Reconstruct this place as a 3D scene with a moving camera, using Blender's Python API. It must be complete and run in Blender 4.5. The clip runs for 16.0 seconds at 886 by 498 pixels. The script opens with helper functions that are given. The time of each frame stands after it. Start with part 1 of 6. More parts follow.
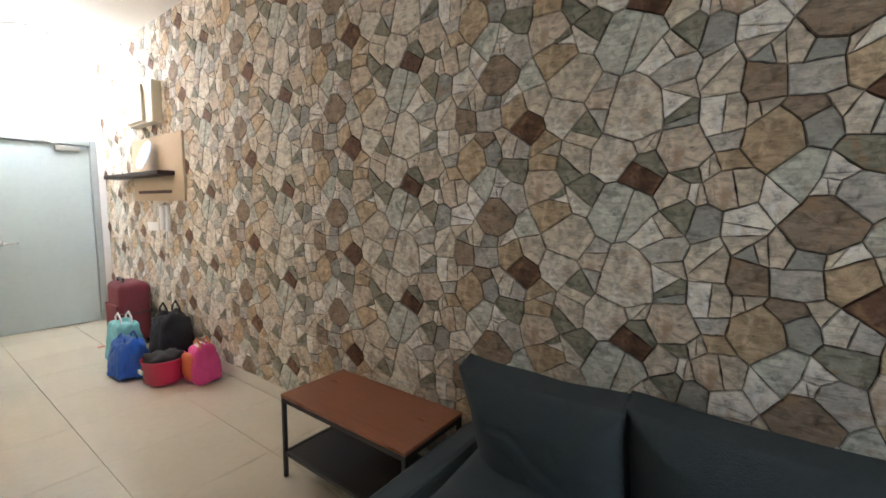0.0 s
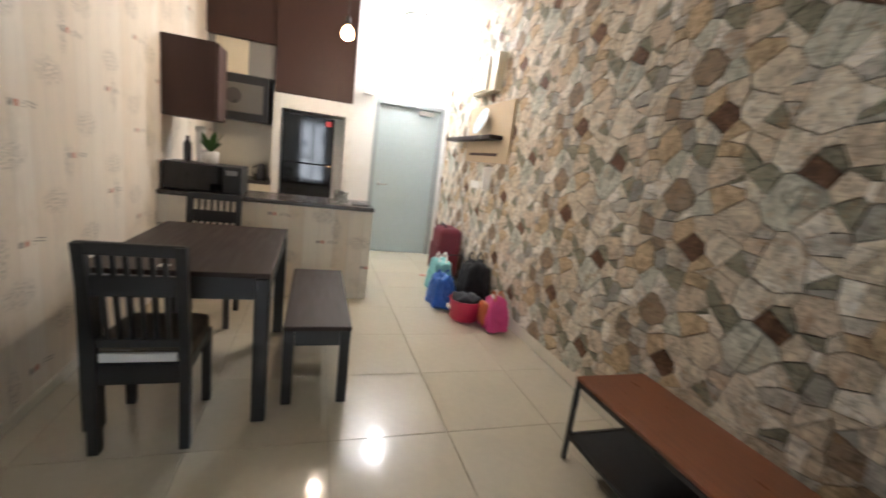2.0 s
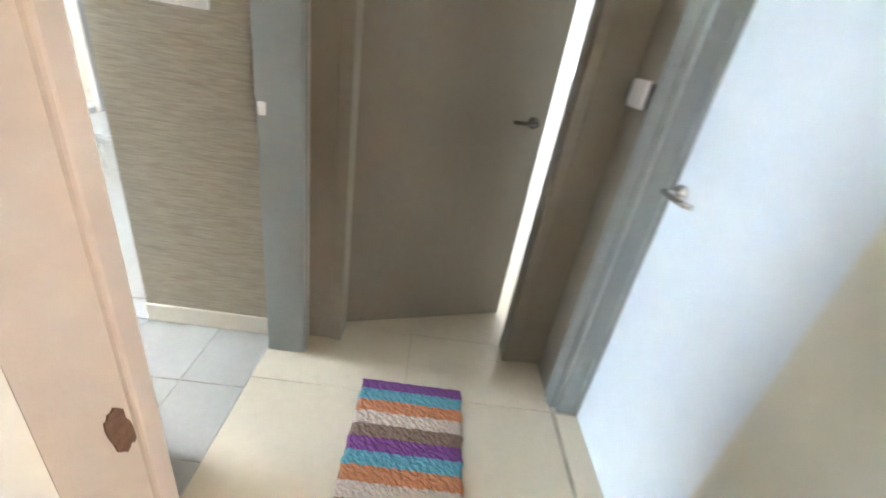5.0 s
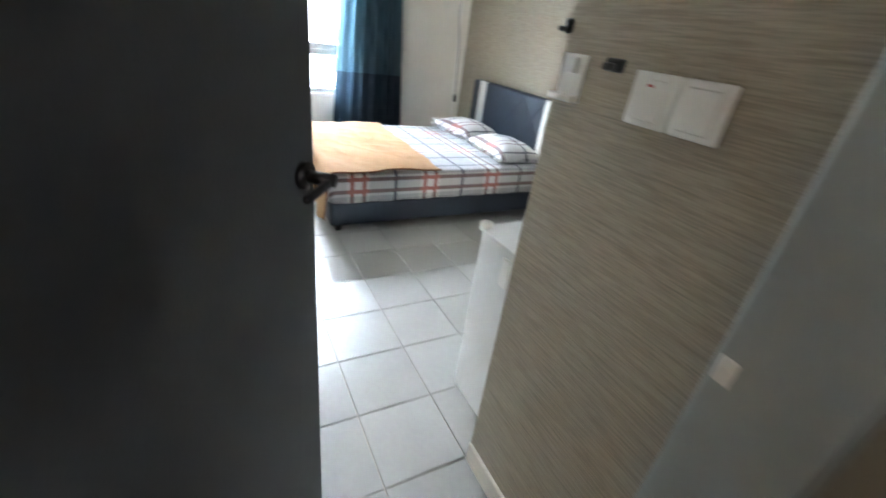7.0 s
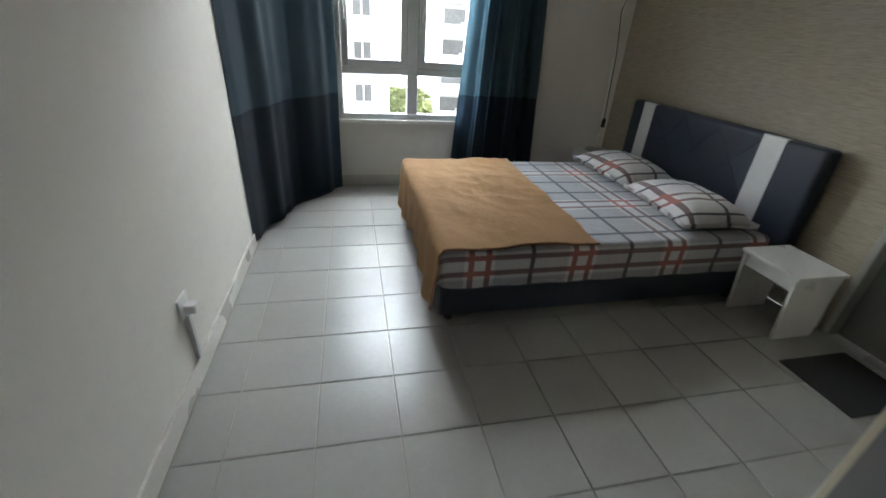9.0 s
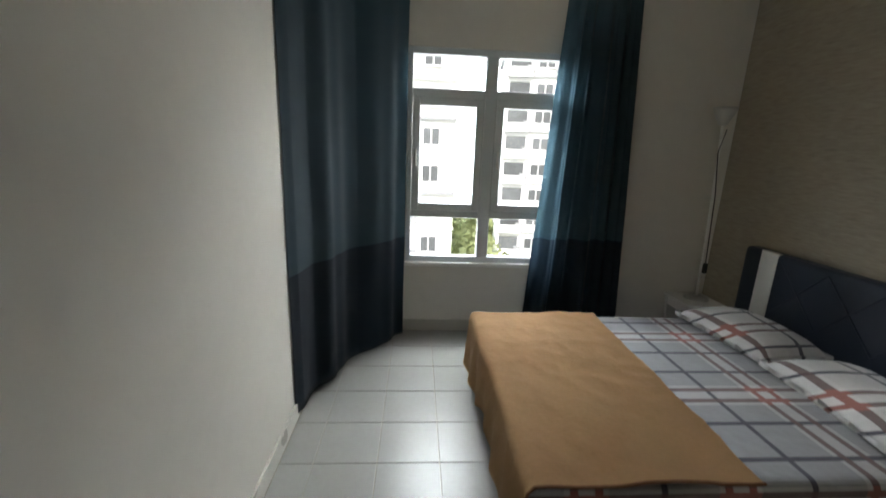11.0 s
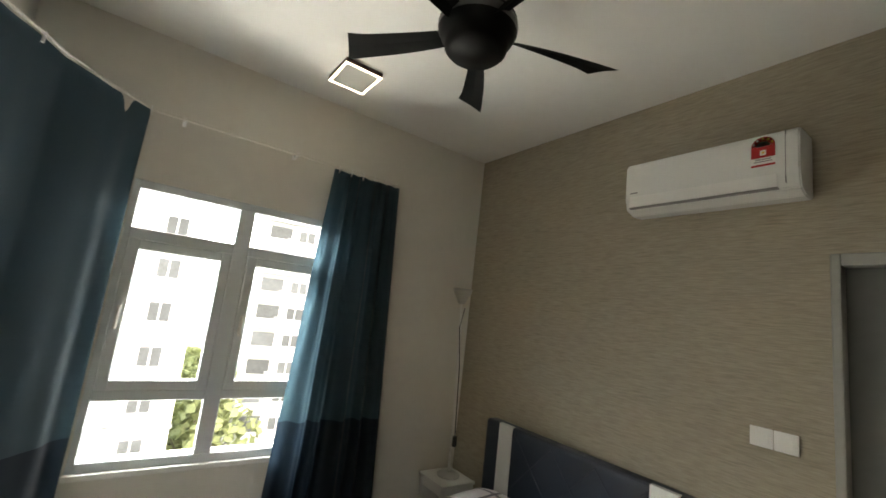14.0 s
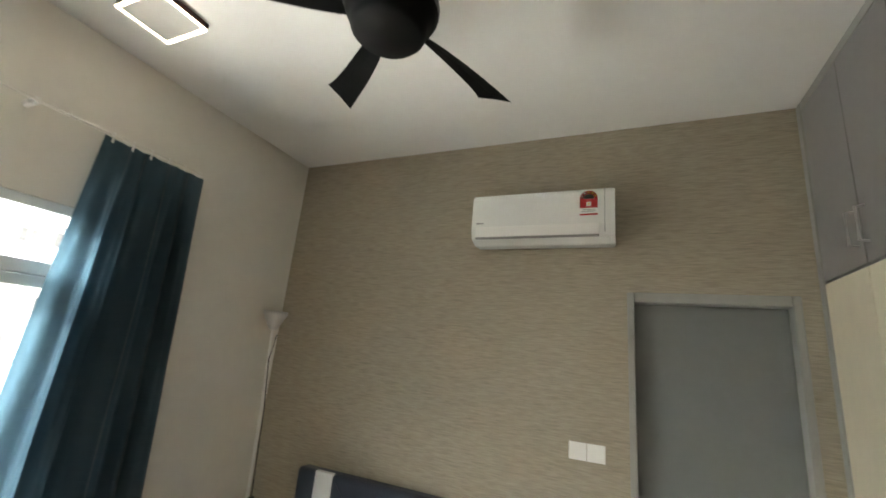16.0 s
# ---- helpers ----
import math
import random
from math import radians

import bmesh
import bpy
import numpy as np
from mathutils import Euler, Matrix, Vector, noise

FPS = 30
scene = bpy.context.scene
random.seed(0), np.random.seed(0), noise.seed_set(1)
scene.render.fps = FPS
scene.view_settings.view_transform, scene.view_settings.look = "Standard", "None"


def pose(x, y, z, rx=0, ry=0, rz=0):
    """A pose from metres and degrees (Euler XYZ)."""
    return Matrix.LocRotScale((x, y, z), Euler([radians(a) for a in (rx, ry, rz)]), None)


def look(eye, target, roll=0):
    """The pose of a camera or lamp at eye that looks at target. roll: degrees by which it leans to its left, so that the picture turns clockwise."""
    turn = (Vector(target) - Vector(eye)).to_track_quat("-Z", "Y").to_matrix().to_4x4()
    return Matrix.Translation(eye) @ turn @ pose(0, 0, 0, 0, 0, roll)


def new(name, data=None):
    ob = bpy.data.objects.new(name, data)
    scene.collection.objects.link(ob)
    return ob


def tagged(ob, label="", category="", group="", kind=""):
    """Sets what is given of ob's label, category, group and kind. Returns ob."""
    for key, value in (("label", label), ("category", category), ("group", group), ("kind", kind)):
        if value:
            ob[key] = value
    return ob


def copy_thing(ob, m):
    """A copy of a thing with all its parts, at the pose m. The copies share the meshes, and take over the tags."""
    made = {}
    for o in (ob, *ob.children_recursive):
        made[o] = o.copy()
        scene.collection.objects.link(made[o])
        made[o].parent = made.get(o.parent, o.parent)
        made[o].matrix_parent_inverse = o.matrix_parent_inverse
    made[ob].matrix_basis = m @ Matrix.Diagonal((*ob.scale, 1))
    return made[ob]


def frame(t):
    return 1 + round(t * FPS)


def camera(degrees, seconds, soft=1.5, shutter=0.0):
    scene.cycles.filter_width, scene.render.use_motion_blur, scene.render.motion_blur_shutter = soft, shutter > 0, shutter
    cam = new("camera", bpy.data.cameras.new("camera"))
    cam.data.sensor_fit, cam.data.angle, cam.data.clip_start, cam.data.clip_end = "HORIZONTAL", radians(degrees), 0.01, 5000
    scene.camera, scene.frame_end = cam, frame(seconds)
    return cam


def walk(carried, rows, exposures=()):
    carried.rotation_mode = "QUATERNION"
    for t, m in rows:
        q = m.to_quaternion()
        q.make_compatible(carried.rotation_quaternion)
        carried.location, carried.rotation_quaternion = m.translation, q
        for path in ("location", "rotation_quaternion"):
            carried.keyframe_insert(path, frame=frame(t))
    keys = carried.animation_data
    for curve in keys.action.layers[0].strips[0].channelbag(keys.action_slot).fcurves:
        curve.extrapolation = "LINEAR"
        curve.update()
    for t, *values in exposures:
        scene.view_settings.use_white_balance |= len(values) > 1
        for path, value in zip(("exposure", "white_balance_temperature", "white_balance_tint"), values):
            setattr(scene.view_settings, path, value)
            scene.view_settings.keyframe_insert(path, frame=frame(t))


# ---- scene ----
cam = camera(94.3, 16.0, soft=1.6, shutter=0.4)
PATH = [
    (0, (-1.606, 0.762, 1.387), (0.0, 1.937, 1.183), 0.5),
    (0.5, (-1.584, 0.704, 1.378), (-0.027, 1.925, 1.09), 0.7),
    (1, (-1.601, 0.71, 1.367), (-0.216, 2.11, 1.017), 2.0),
    (1.5, (-1.655, 0.841, 1.347), (-0.683, 2.545, 0.954), 5.5),
    (2, (-1.731, 1.076, 1.349), (-1.123, 2.939, 0.947), 7.4),
    (2.5, (-1.834, 1.325, 1.31), (-1.852, 3.247, 0.758), 6.6),
    (3, (-1.879, 1.62, 1.328), (-2.607, 3.38, 0.72), 9.8),
    (3.5, (-2.049, 1.815, 1.307), (-3.171, 3.35, 0.685), 12.5),
    (4, (-2.235, 2.003, 1.309), (-3.72, 3.129, 0.585), 8.9),
    (4.5, (-2.431, 2.173, 1.306), (-4.172, 2.75, 0.509), 8.8),
    (5, (-2.69, 2.221, 1.243), (-4.468, 2.34, 0.333), 9.8),
    (5.2, (-2.794, 2.209, 1.233), (-4.554, 2.123, 0.287), 9.2),
    (5.8, (-3.06, 2.185, 1.245), (-4.70, 1.62, 0.30), 9.0),
    (6.4, (-3.29, 2.07, 1.275), (-4.66, 0.98, 0.34), 8.6),
    (6.9, (-3.43, 1.90, 1.3), (-4.42, 0.44, 0.37), 8.0),
    (7.3, (-3.533, 1.731, 1.32), (-4.175, 0.085, 0.383), 7.3),
    (7.5, (-3.592, 1.659, 1.318), (-4.17, 0.0, 0.362), 6.3),
    (7.7, (-3.635, 1.589, 1.312), (-4.149, -0.089, 0.353), 4.7),
    (8, (-3.679, 1.459, 1.268), (-4.134, -0.253, 0.339), 3.4),
    (8.2, (-3.686, 1.37, 1.284), (-4.138, -0.335, 0.343), 2.7),
    (8.8, (-3.66, 1.03, 1.315), (-4.09, -0.68, 0.36), 4.0),
    (9.5, (-3.66, 0.68, 1.31), (-3.99, -1.07, 0.4), 1.6),
    (10.3, (-3.655, 0.445, 1.324), (-3.873, -1.357, 0.483), -0.2),
    (10.5, (-3.659, 0.421, 1.367), (-3.83, -1.429, 0.628), 0.8),
    (11, (-3.648, 0.407, 1.469), (-3.783, -1.531, 0.995), 2.3),
    (11.5, (-3.675, 0.375, 1.521), (-3.802, -1.608, 1.29), 2.8),
    (12, (-3.73, 0.416, 1.598), (-3.922, -1.575, 1.576), 2.6),
    (12.5, (-3.767, 0.444, 1.623), (-4.067, -1.529, 1.762), 4.7),
    (13, (-3.774, 0.375, 1.612), (-4.279, -1.555, 1.757), 7.8),
    (13.5, (-3.736, 0.248, 1.63), (-4.656, -1.511, 1.874), 5.9),
    (14, (-3.736, 0.111, 1.622), (-4.863, -1.512, 1.927), 6.8),
    (14.5, (-3.763, -0.032, 1.652), (-5.022, -1.529, 2.068), 4.9),
    (15, (-3.725, -0.156, 1.677), (-5.137, -1.467, 2.216), 4.8),
    (15.5, (-3.679, -0.248, 1.682), (-5.291, -1.276, 2.268), 4.2),
    (16, (-3.69, -0.369, 1.657), (-5.452, -1.176, 2.15), 5.4),
]
walk(cam, [(t, look(eye, target, roll)) for t, eye, target, roll in PATH],
     exposures=[(0, 2.6, 5600, 10), (1.0, 2.65, 5600, 10), (2.0, 2.5, 5700, 10), (2.5, 2.45, 5300, 10), (3.0, 2.8, 5350, 10), (4.0, 3.6, 5650, 10), (5.2, 4.5, 5850, 10), (7.3, 2.8, 5700, 10),
                (8.2, 1.7, 5900, 10), (10.5, 0.7, 6500, 10), (12.0, 0.75, 6500, 10), (13.0, 0.95, 6600, 10), (14.5, 1.55, 7500, 10), (15.5, 1.85, 7700, 10), (16.0, 2.05, 6900, 10)])

# bedroom measures are taken from a tile joint near its door
BX, BY = -3.49, -0.07
CEIL = 3.05

# ---- light ----
world = bpy.data.worlds.new("world")
scene.world = world
world.use_nodes = True
wn = world.node_tree
sky = wn.nodes.new("ShaderNodeTexSky")
sky.sky_type = "NISHITA"
sky.sun_disc = False
sky.sun_elevation = radians(36)
sky.sun_rotation = radians(14)
sky.dust_density = 1.5
sky.air_density = 1.0
wn.nodes["Background"].inputs["Strength"].default_value = 0.15
wn.links.new(sky.outputs[0], wn.nodes["Background"].inputs[0])
SUN = bpy.data.lights.new("sun", "SUN")
SUN.energy, SUN.angle, SUN.color = 3.2, radians(12), (1.0, 0.96, 0.9)
sun = new("sun", SUN)
sun.matrix_world = look((15, 40, 45), (0, -20, 0))


def lamp_light(name, kind, place, watts, colour, size=0.1, target=None, size_y=None):
    data = bpy.data.lights.new(name, kind)
    data.energy, data.color = watts, colour
    if kind == "AREA":
        data.size = size
        if size_y:
            data.shape, data.size_y = "RECTANGLE", size_y
    else:
        data.shadow_soft_size = size
    ob = new(name, data)
    ob.matrix_world = look(place, target) if target else pose(*place)
    return ob


lamp_light("entry_light", "POINT", (-0.66, 6.45, 2.86), 13.2, (1.0, 0.95, 0.89), 0.08)
lamp_light("pendant_light", "POINT", (-1.55, 5.0, 2.22), 8.0, (1.0, 0.76, 0.52), 0.035)
# daylight that enters by the balcony opening behind the start
lamp_light("balcony_daylight", "AREA", (-1.85, -3.4, 1.3), 4.6, (0.93, 0.97, 1.0), 1.2, (-1.9, 4, 1.2), 2.2)
# sky light that falls in through the bedroom window from above the view
lamp_light("window_daylight", "AREA", (-3.55, -3.75, 3.0), 195, (0.92, 0.97, 1.0), 3.2, (-4.25, -1.6, 1.3), 1.0)
# an added lamp high outside the window, for more daylight in the bedroom
lamp_light("high_fill_daylight", "AREA", (-4.18, -5.2, 3.6), 90, (0.94, 0.98, 1.0), 3.6, (-3.9, 1.0, 1.5), 1.2)
# light that the bright ground and lower facades throw up through the same window
lamp_light("window_bounce", "AREA", (-4.18, -3.75, -0.15), 62, (1.0, 0.99, 0.94), 2.6, (-4.18, -1.6, 1.6), 1.0)
# added unseen lamp that brightens the windowless room past the ajar door
lamp_light("back_room_fill", "AREA", (-6.05, 2.35, 1.5), 4.2, (0.95, 0.98, 1.0), 1.0, (-4.0, 2.5, 1.3), 1.2)

# ---- materials ----
def links(nt, a, b):
    nt.links.new(a, b)


def base_mat(name, colour, rough=0.5, metal=0.0, var=0.08, scale=6.0, bump=0.0, bscale=60.0, stretch=(1, 1, 1), spec=0.5, per_object=0.0, stain=0.0, rvar=0.1):
    """A surface with grain and broad tone variation, in object space."""
    m = bpy.data.materials.new(name)
    m.use_nodes = True
    nt = m.node_tree
    bsdf = nt.nodes["Principled BSDF"]
    bsdf.inputs["Roughness"].default_value = rough
    bsdf.inputs["Metallic"].default_value = metal
    bsdf.inputs["Specular IOR Level"].default_value = spec
    tc = nt.nodes.new("ShaderNodeTexCoord")
    mp = nt.nodes.new("ShaderNodeMapping")
    mp.inputs["Scale"].default_value = stretch
    links(nt, tc.outputs["Object"], mp.inputs[0])
    n1 = nt.nodes.new("ShaderNodeTexNoise")
    n1.inputs["Scale"].default_value = scale
    n1.inputs["Detail"].default_value = 6
    links(nt, mp.outputs[0], n1.inputs["Vector"])
    n2 = nt.nodes.new("ShaderNodeTexNoise")
    n2.inputs["Scale"].default_value = scale * 9
    n2.inputs["Detail"].default_value = 4
    links(nt, mp.outputs[0], n2.inputs["Vector"])
    add = nt.nodes.new("ShaderNodeMath")
    add.operation = "ADD"
    links(nt, n1.outputs[0], add.inputs[0])
    links(nt, n2.outputs[0], add.inputs[1])
    rng = nt.nodes.new("ShaderNodeMapRange")
    rng.inputs[1].default_value, rng.inputs[2].default_value = 0.6, 1.4
    rng.inputs[3].default_value, rng.inputs[4].default_value = 1 - var, 1 + var
    links(nt, add.outputs[0], rng.inputs[0])
    val = rng.outputs[0]
    if per_object:
        info = nt.nodes.new("ShaderNodeObjectInfo")
        r2 = nt.nodes.new("ShaderNodeMapRange")
        r2.inputs[3].default_value, r2.inputs[4].default_value = 1 - per_object, 1 + per_object
        links(nt, info.outputs["Random"], r2.inputs[0])
        mul = nt.nodes.new("ShaderNodeMath")
        mul.operation = "MULTIPLY"
        links(nt, val, mul.inputs[0])
        links(nt, r2.outputs[0], mul.inputs[1])
        val = mul.outputs[0]
    hsv = nt.nodes.new("ShaderNodeHueSaturation")
    hsv.inputs["Color"].default_value = (*colour, 1)
    links(nt, val, hsv.inputs["Value"])
    links(nt, hsv.outputs[0], bsdf.inputs["Base Color"])
    if rvar:
        rr = nt.nodes.new("ShaderNodeMapRange")
        rr.inputs[1].default_value, rr.inputs[2].default_value = 0.3, 0.7
        rr.inputs[3].default_value, rr.inputs[4].default_value = max(0.02, rough - rvar * 0.5), min(1, rough + rvar * 0.5)
        links(nt, n1.outputs[0], rr.inputs[0])
        links(nt, rr.outputs[0], bsdf.inputs["Roughness"])
    if bump:
        n3 = nt.nodes.new("ShaderNodeTexNoise")
        n3.inputs["Scale"].default_value = bscale
        n3.inputs["Detail"].default_value = 5
        links(nt, mp.outputs[0], n3.inputs["Vector"])
        bp = nt.nodes.new("ShaderNodeBump")
        bp.inputs["Strength"].default_value = bump
        bp.inputs["Distance"].default_value = 0.01
        links(nt, n3.outputs[0], bp.inputs["Height"])
        links(nt, bp.outputs[0], bsdf.inputs["Normal"])
    return m


def math_node(nt, op, a, b=None, c=None):
    n = nt.nodes.new("ShaderNodeMath")
    n.operation = op
    for i, v in enumerate((a, b, c)):
        if v is None:
            continue
        if isinstance(v, (int, float)):
            n.inputs[i].default_value = v
        else:
            links(nt, v, n.inputs[i])
    return n.outputs[0]


def mix_col(nt, fac, a, b):
    n = nt.nodes.new("ShaderNodeMix")
    n.data_type = "RGBA"
    if isinstance(fac, (int, float)):
        n.inputs[0].default_value = fac
    else:
        links(nt, fac, n.inputs[0])
    for i, v in ((6, a), (7, b)):
        if isinstance(v, tuple):
            n.inputs[i].default_value = (*v, 1)
        else:
            links(nt, v, n.inputs[i])
    return n.outputs[2]


def glow(name, colour, strength):
    m = bpy.data.materials.new(name)
    m.use_nodes = True
    b = m.node_tree.nodes["Principled BSDF"]
    b.inputs["Base Color"].default_value = (*colour, 1)
    b.inputs["Emission Color"].default_value = (*colour, 1)
    b.inputs["Emission Strength"].default_value = strength
    return m


def glass_mat(name):
    m = bpy.data.materials.new(name)
    m.use_nodes = True
    b = m.node_tree.nodes["Principled BSDF"]
    b.inputs["Base Color"].default_value = (0.95, 0.98, 0.97, 1)
    b.inputs["Transmission Weight"].default_value = 1.0
    b.inputs["Roughness"].default_value = 0.0
    b.inputs["IOR"].default_value = 1.05
    return m


def streak_wallpaper(name, dark, light, axis_stretch):
    """Beige vinyl paper with fine streaks that run level along the wall."""
    m = base_mat(name, light, 0.55, var=0.06, scale=2.0, bump=0.25, bscale=1.0, stretch=axis_stretch, rvar=0.2)
    nt = m.node_tree
    bsdf = nt.nodes["Principled BSDF"]
    mp = next(n for n in nt.nodes if n.bl_idname == "ShaderNodeMapping")
    n = nt.nodes.new("ShaderNodeTexNoise")
    n.inputs["Scale"].default_value = 1.0
    n.inputs["Detail"].default_value = 8
    n.inputs["Roughness"].default_value = 0.65
    links(nt, mp.outputs[0], n.inputs["Vector"])
    rp = nt.nodes.new("ShaderNodeMapRange")
    rp.inputs[1].default_value, rp.inputs[2].default_value = 0.36, 0.62
    links(nt, n.outputs[0], rp.inputs[0])
    # longer dark dashes pressed into the paper
    long = nt.nodes.new("ShaderNodeMapping")
    long.inputs["Scale"].default_value = tuple(v * k for v, k in zip(axis_stretch, (0.5, 0.5, 0.75)))
    links(nt, mp.inputs[0].links[0].from_socket, long.inputs[0])
    dash = nt.nodes.new("ShaderNodeTexNoise")
    dash.inputs["Scale"].default_value = 1.0
    dash.inputs["Detail"].default_value = 4
    links(nt, long.outputs[0], dash.inputs["Vector"])
    dr = nt.nodes.new("ShaderNodeMapRange")
    dr.inputs[1].default_value, dr.inputs[2].default_value = 0.58, 0.74
    dr.inputs[4].default_value = 0.42
    links(nt, dash.outputs[0], dr.inputs[0])
    links(nt, mix_col(nt, dr.outputs[0], mix_col(nt, rp.outputs[0], dark, light), tuple(c * 0.5 for c in dark)), bsdf.inputs["Base Color"])
    bp = next(k for k in nt.nodes if k.bl_idname == "ShaderNodeBump")
    links(nt, n.outputs[0], bp.inputs["Height"])
    bp.inputs["Distance"].default_value = 0.004
    return m


def print_wallpaper(name, ground, axis):
    """Cream paper with faint upright boards, letters and worn postmarks printed on it. axis 0 runs along x, 1 along y."""
    m = bpy.data.materials.new(name)
    m.use_nodes = True
    nt = m.node_tree
    bsdf = nt.nodes["Principled BSDF"]
    bsdf.inputs["Roughness"].default_value = 0.6
    tc = nt.nodes.new("ShaderNodeTexCoord")
    sep = nt.nodes.new("ShaderNodeSeparateXYZ")
    links(nt, tc.outputs["Object"], sep.inputs[0])
    along, up = sep.outputs[axis], sep.outputs[2]
    # boards of 0.13 m
    cell = math_node(nt, "DIVIDE", along, 0.13)
    fr = math_node(nt, "FRACT", cell)
    idx = math_node(nt, "FLOOR", cell)
    seam = math_node(nt, "LESS_THAN", math_node(nt, "ABSOLUTE", math_node(nt, "SUBTRACT", fr, 0.5)), 0.485)
    wnz = nt.nodes.new("ShaderNodeTexWhiteNoise")
    wnz.noise_dimensions = "1D"
    links(nt, idx, wnz.inputs["W"])
    tint = mix_col(nt, wnz.outputs[0], (ground[0] * 0.94, ground[1] * 0.87, ground[2] * 0.80), tuple(min(1, c * 1.06) for c in ground))
    grain = nt.nodes.new("ShaderNodeTexNoise")
    mp = nt.nodes.new("ShaderNodeMapping")
    mp.inputs["Scale"].default_value = (60, 60, 3)
    links(nt, tc.outputs["Object"], mp.inputs[0])
    links(nt, mp.outputs[0], grain.inputs["Vector"])
    grain.inputs["Scale"].default_value = 1.0
    grain.inputs["Detail"].default_value = 6
    gfac = nt.nodes.new("ShaderNodeMapRange")
    gfac.inputs[1].default_value, gfac.inputs[2].default_value = 0.35, 0.75
    gfac.inputs[3].default_value, gfac.inputs[4].default_value = 0.0, 0.35
    links(nt, grain.outputs[0], gfac.inputs[0])
    col = mix_col(nt, gfac.outputs[0], tint, tuple(c * 0.7 for c in ground))
    col = mix_col(nt, math_node(nt, "MULTIPLY", math_node(nt, "SUBTRACT", 1.0, seam), 0.4), col, tuple(c * 0.55 for c in ground))
    # broad worn smudges
    sm = nt.nodes.new("ShaderNodeTexNoise")
    sm.inputs["Scale"].default_value = 3.2
    sm.inputs["Detail"].default_value = 7
    sm.inputs["Roughness"].default_value = 0.7
    links(nt, tc.outputs["Object"], sm.inputs["Vector"])
    sf = nt.nodes.new("ShaderNodeMapRange")
    sf.inputs[1].default_value, sf.inputs[2].default_value = 0.54, 0.74
    sf.inputs[3].default_value, sf.inputs[4].default_value = 0.0, 0.5
    links(nt, sm.outputs[0], sf.inputs[0])
    col = mix_col(nt, sf.outputs[0], col, (0.42, 0.36, 0.28))
    # faded motifs in staggered fields: scribbled views, and postmarks with wavy red and dark strokes
    vec = nt.nodes.new("ShaderNodeCombineXYZ")
    links(nt, along, vec.inputs[0])
    links(nt, up, vec.inputs[1])
    n3 = nt.nodes.new("ShaderNodeTexNoise")
    n3.inputs["Scale"].default_value = 38.0
    n3.inputs["Detail"].default_value = 5
    n3.inputs["Roughness"].default_value = 0.7
    flatten = nt.nodes.new("ShaderNodeMapping")
    flatten.inputs["Scale"].default_value = (0.8, 2.6, 1.0)
    links(nt, vec.outputs[0], flatten.inputs[0])
    links(nt, flatten.outputs[0], n3.inputs["Vector"])
    for k, (pw, ph, ou, ov, hw, hh) in enumerate(((0.31, 0.60, 0.03, 0.10, 0.125, 0.075), (0.41, 0.60, 0.15, 0.33, 0.095, 0.026), (0.52, 0.60, 0.24, 0.20, 0.05, 0.11))):
        cu = math_node(nt, "DIVIDE", math_node(nt, "ADD", along, 10 * pw + ou), pw)
        row = math_node(nt, "FLOOR", cu)
        shift = math_node(nt, "MULTIPLY", math_node(nt, "FRACT", math_node(nt, "MULTIPLY", row, 0.37)), 1.0)
        cv = math_node(nt, "ADD", math_node(nt, "DIVIDE", math_node(nt, "ADD", up, ov), ph), shift)
        u = math_node(nt, "MULTIPLY", math_node(nt, "SUBTRACT", math_node(nt, "FRACT", cu), 0.5), pw / hw)
        v = math_node(nt, "MULTIPLY", math_node(nt, "SUBTRACT", math_node(nt, "FRACT", cv), 0.5), ph / hh)
        rad = math_node(nt, "ADD", math_node(nt, "MULTIPLY", u, u), math_node(nt, "MULTIPLY", v, v))
        inside = math_node(nt, "MAXIMUM", math_node(nt, "SUBTRACT", 1.0, rad), 0.0)
        if k == 1:
            # a dark stamp, a red stamp and slanting cancel bars in one row
            flat = math_node(nt, "LESS_THAN", math_node(nt, "ABSOLUTE", v), 0.55)
            dark = math_node(nt, "LESS_THAN", math_node(nt, "ABSOLUTE", math_node(nt, "ADD", u, 0.8)), 0.16)
            red = math_node(nt, "LESS_THAN", math_node(nt, "ABSOLUTE", math_node(nt, "ADD", u, 0.4)), 0.16)
            zone = math_node(nt, "LESS_THAN", math_node(nt, "ABSOLUTE", math_node(nt, "SUBTRACT", u, 0.5)), 0.5)
            wave = math_node(nt, "SINE", math_node(nt, "ADD", math_node(nt, "MULTIPLY", u, 8.0), math_node(nt, "MULTIPLY", v, 11.0)))
            bars = math_node(nt, "MULTIPLY", zone, math_node(nt, "GREATER_THAN", wave, 0.45))
            marks = math_node(nt, "MAXIMUM", math_node(nt, "MAXIMUM", dark, red), bars)
            worn = math_node(nt, "GREATER_THAN", n3.outputs[0], 0.43)
            ink = math_node(nt, "MULTIPLY", math_node(nt, "MULTIPLY", marks, worn), flat)
            colour = mix_col(nt, red, (0.24, 0.21, 0.19), (0.52, 0.19, 0.13))
            col = mix_col(nt, math_node(nt, "MULTIPLY", ink, 0.85), col, colour)
        else:
            mr = nt.nodes.new("ShaderNodeMapRange")
            mr.inputs[1].default_value, mr.inputs[2].default_value = 0.45, 0.60
            links(nt, n3.outputs[0], mr.inputs[0])
            ink = math_node(nt, "MULTIPLY", mr.outputs[0], math_node(nt, "MINIMUM", math_node(nt, "MULTIPLY", inside, 1.6), 1.0))
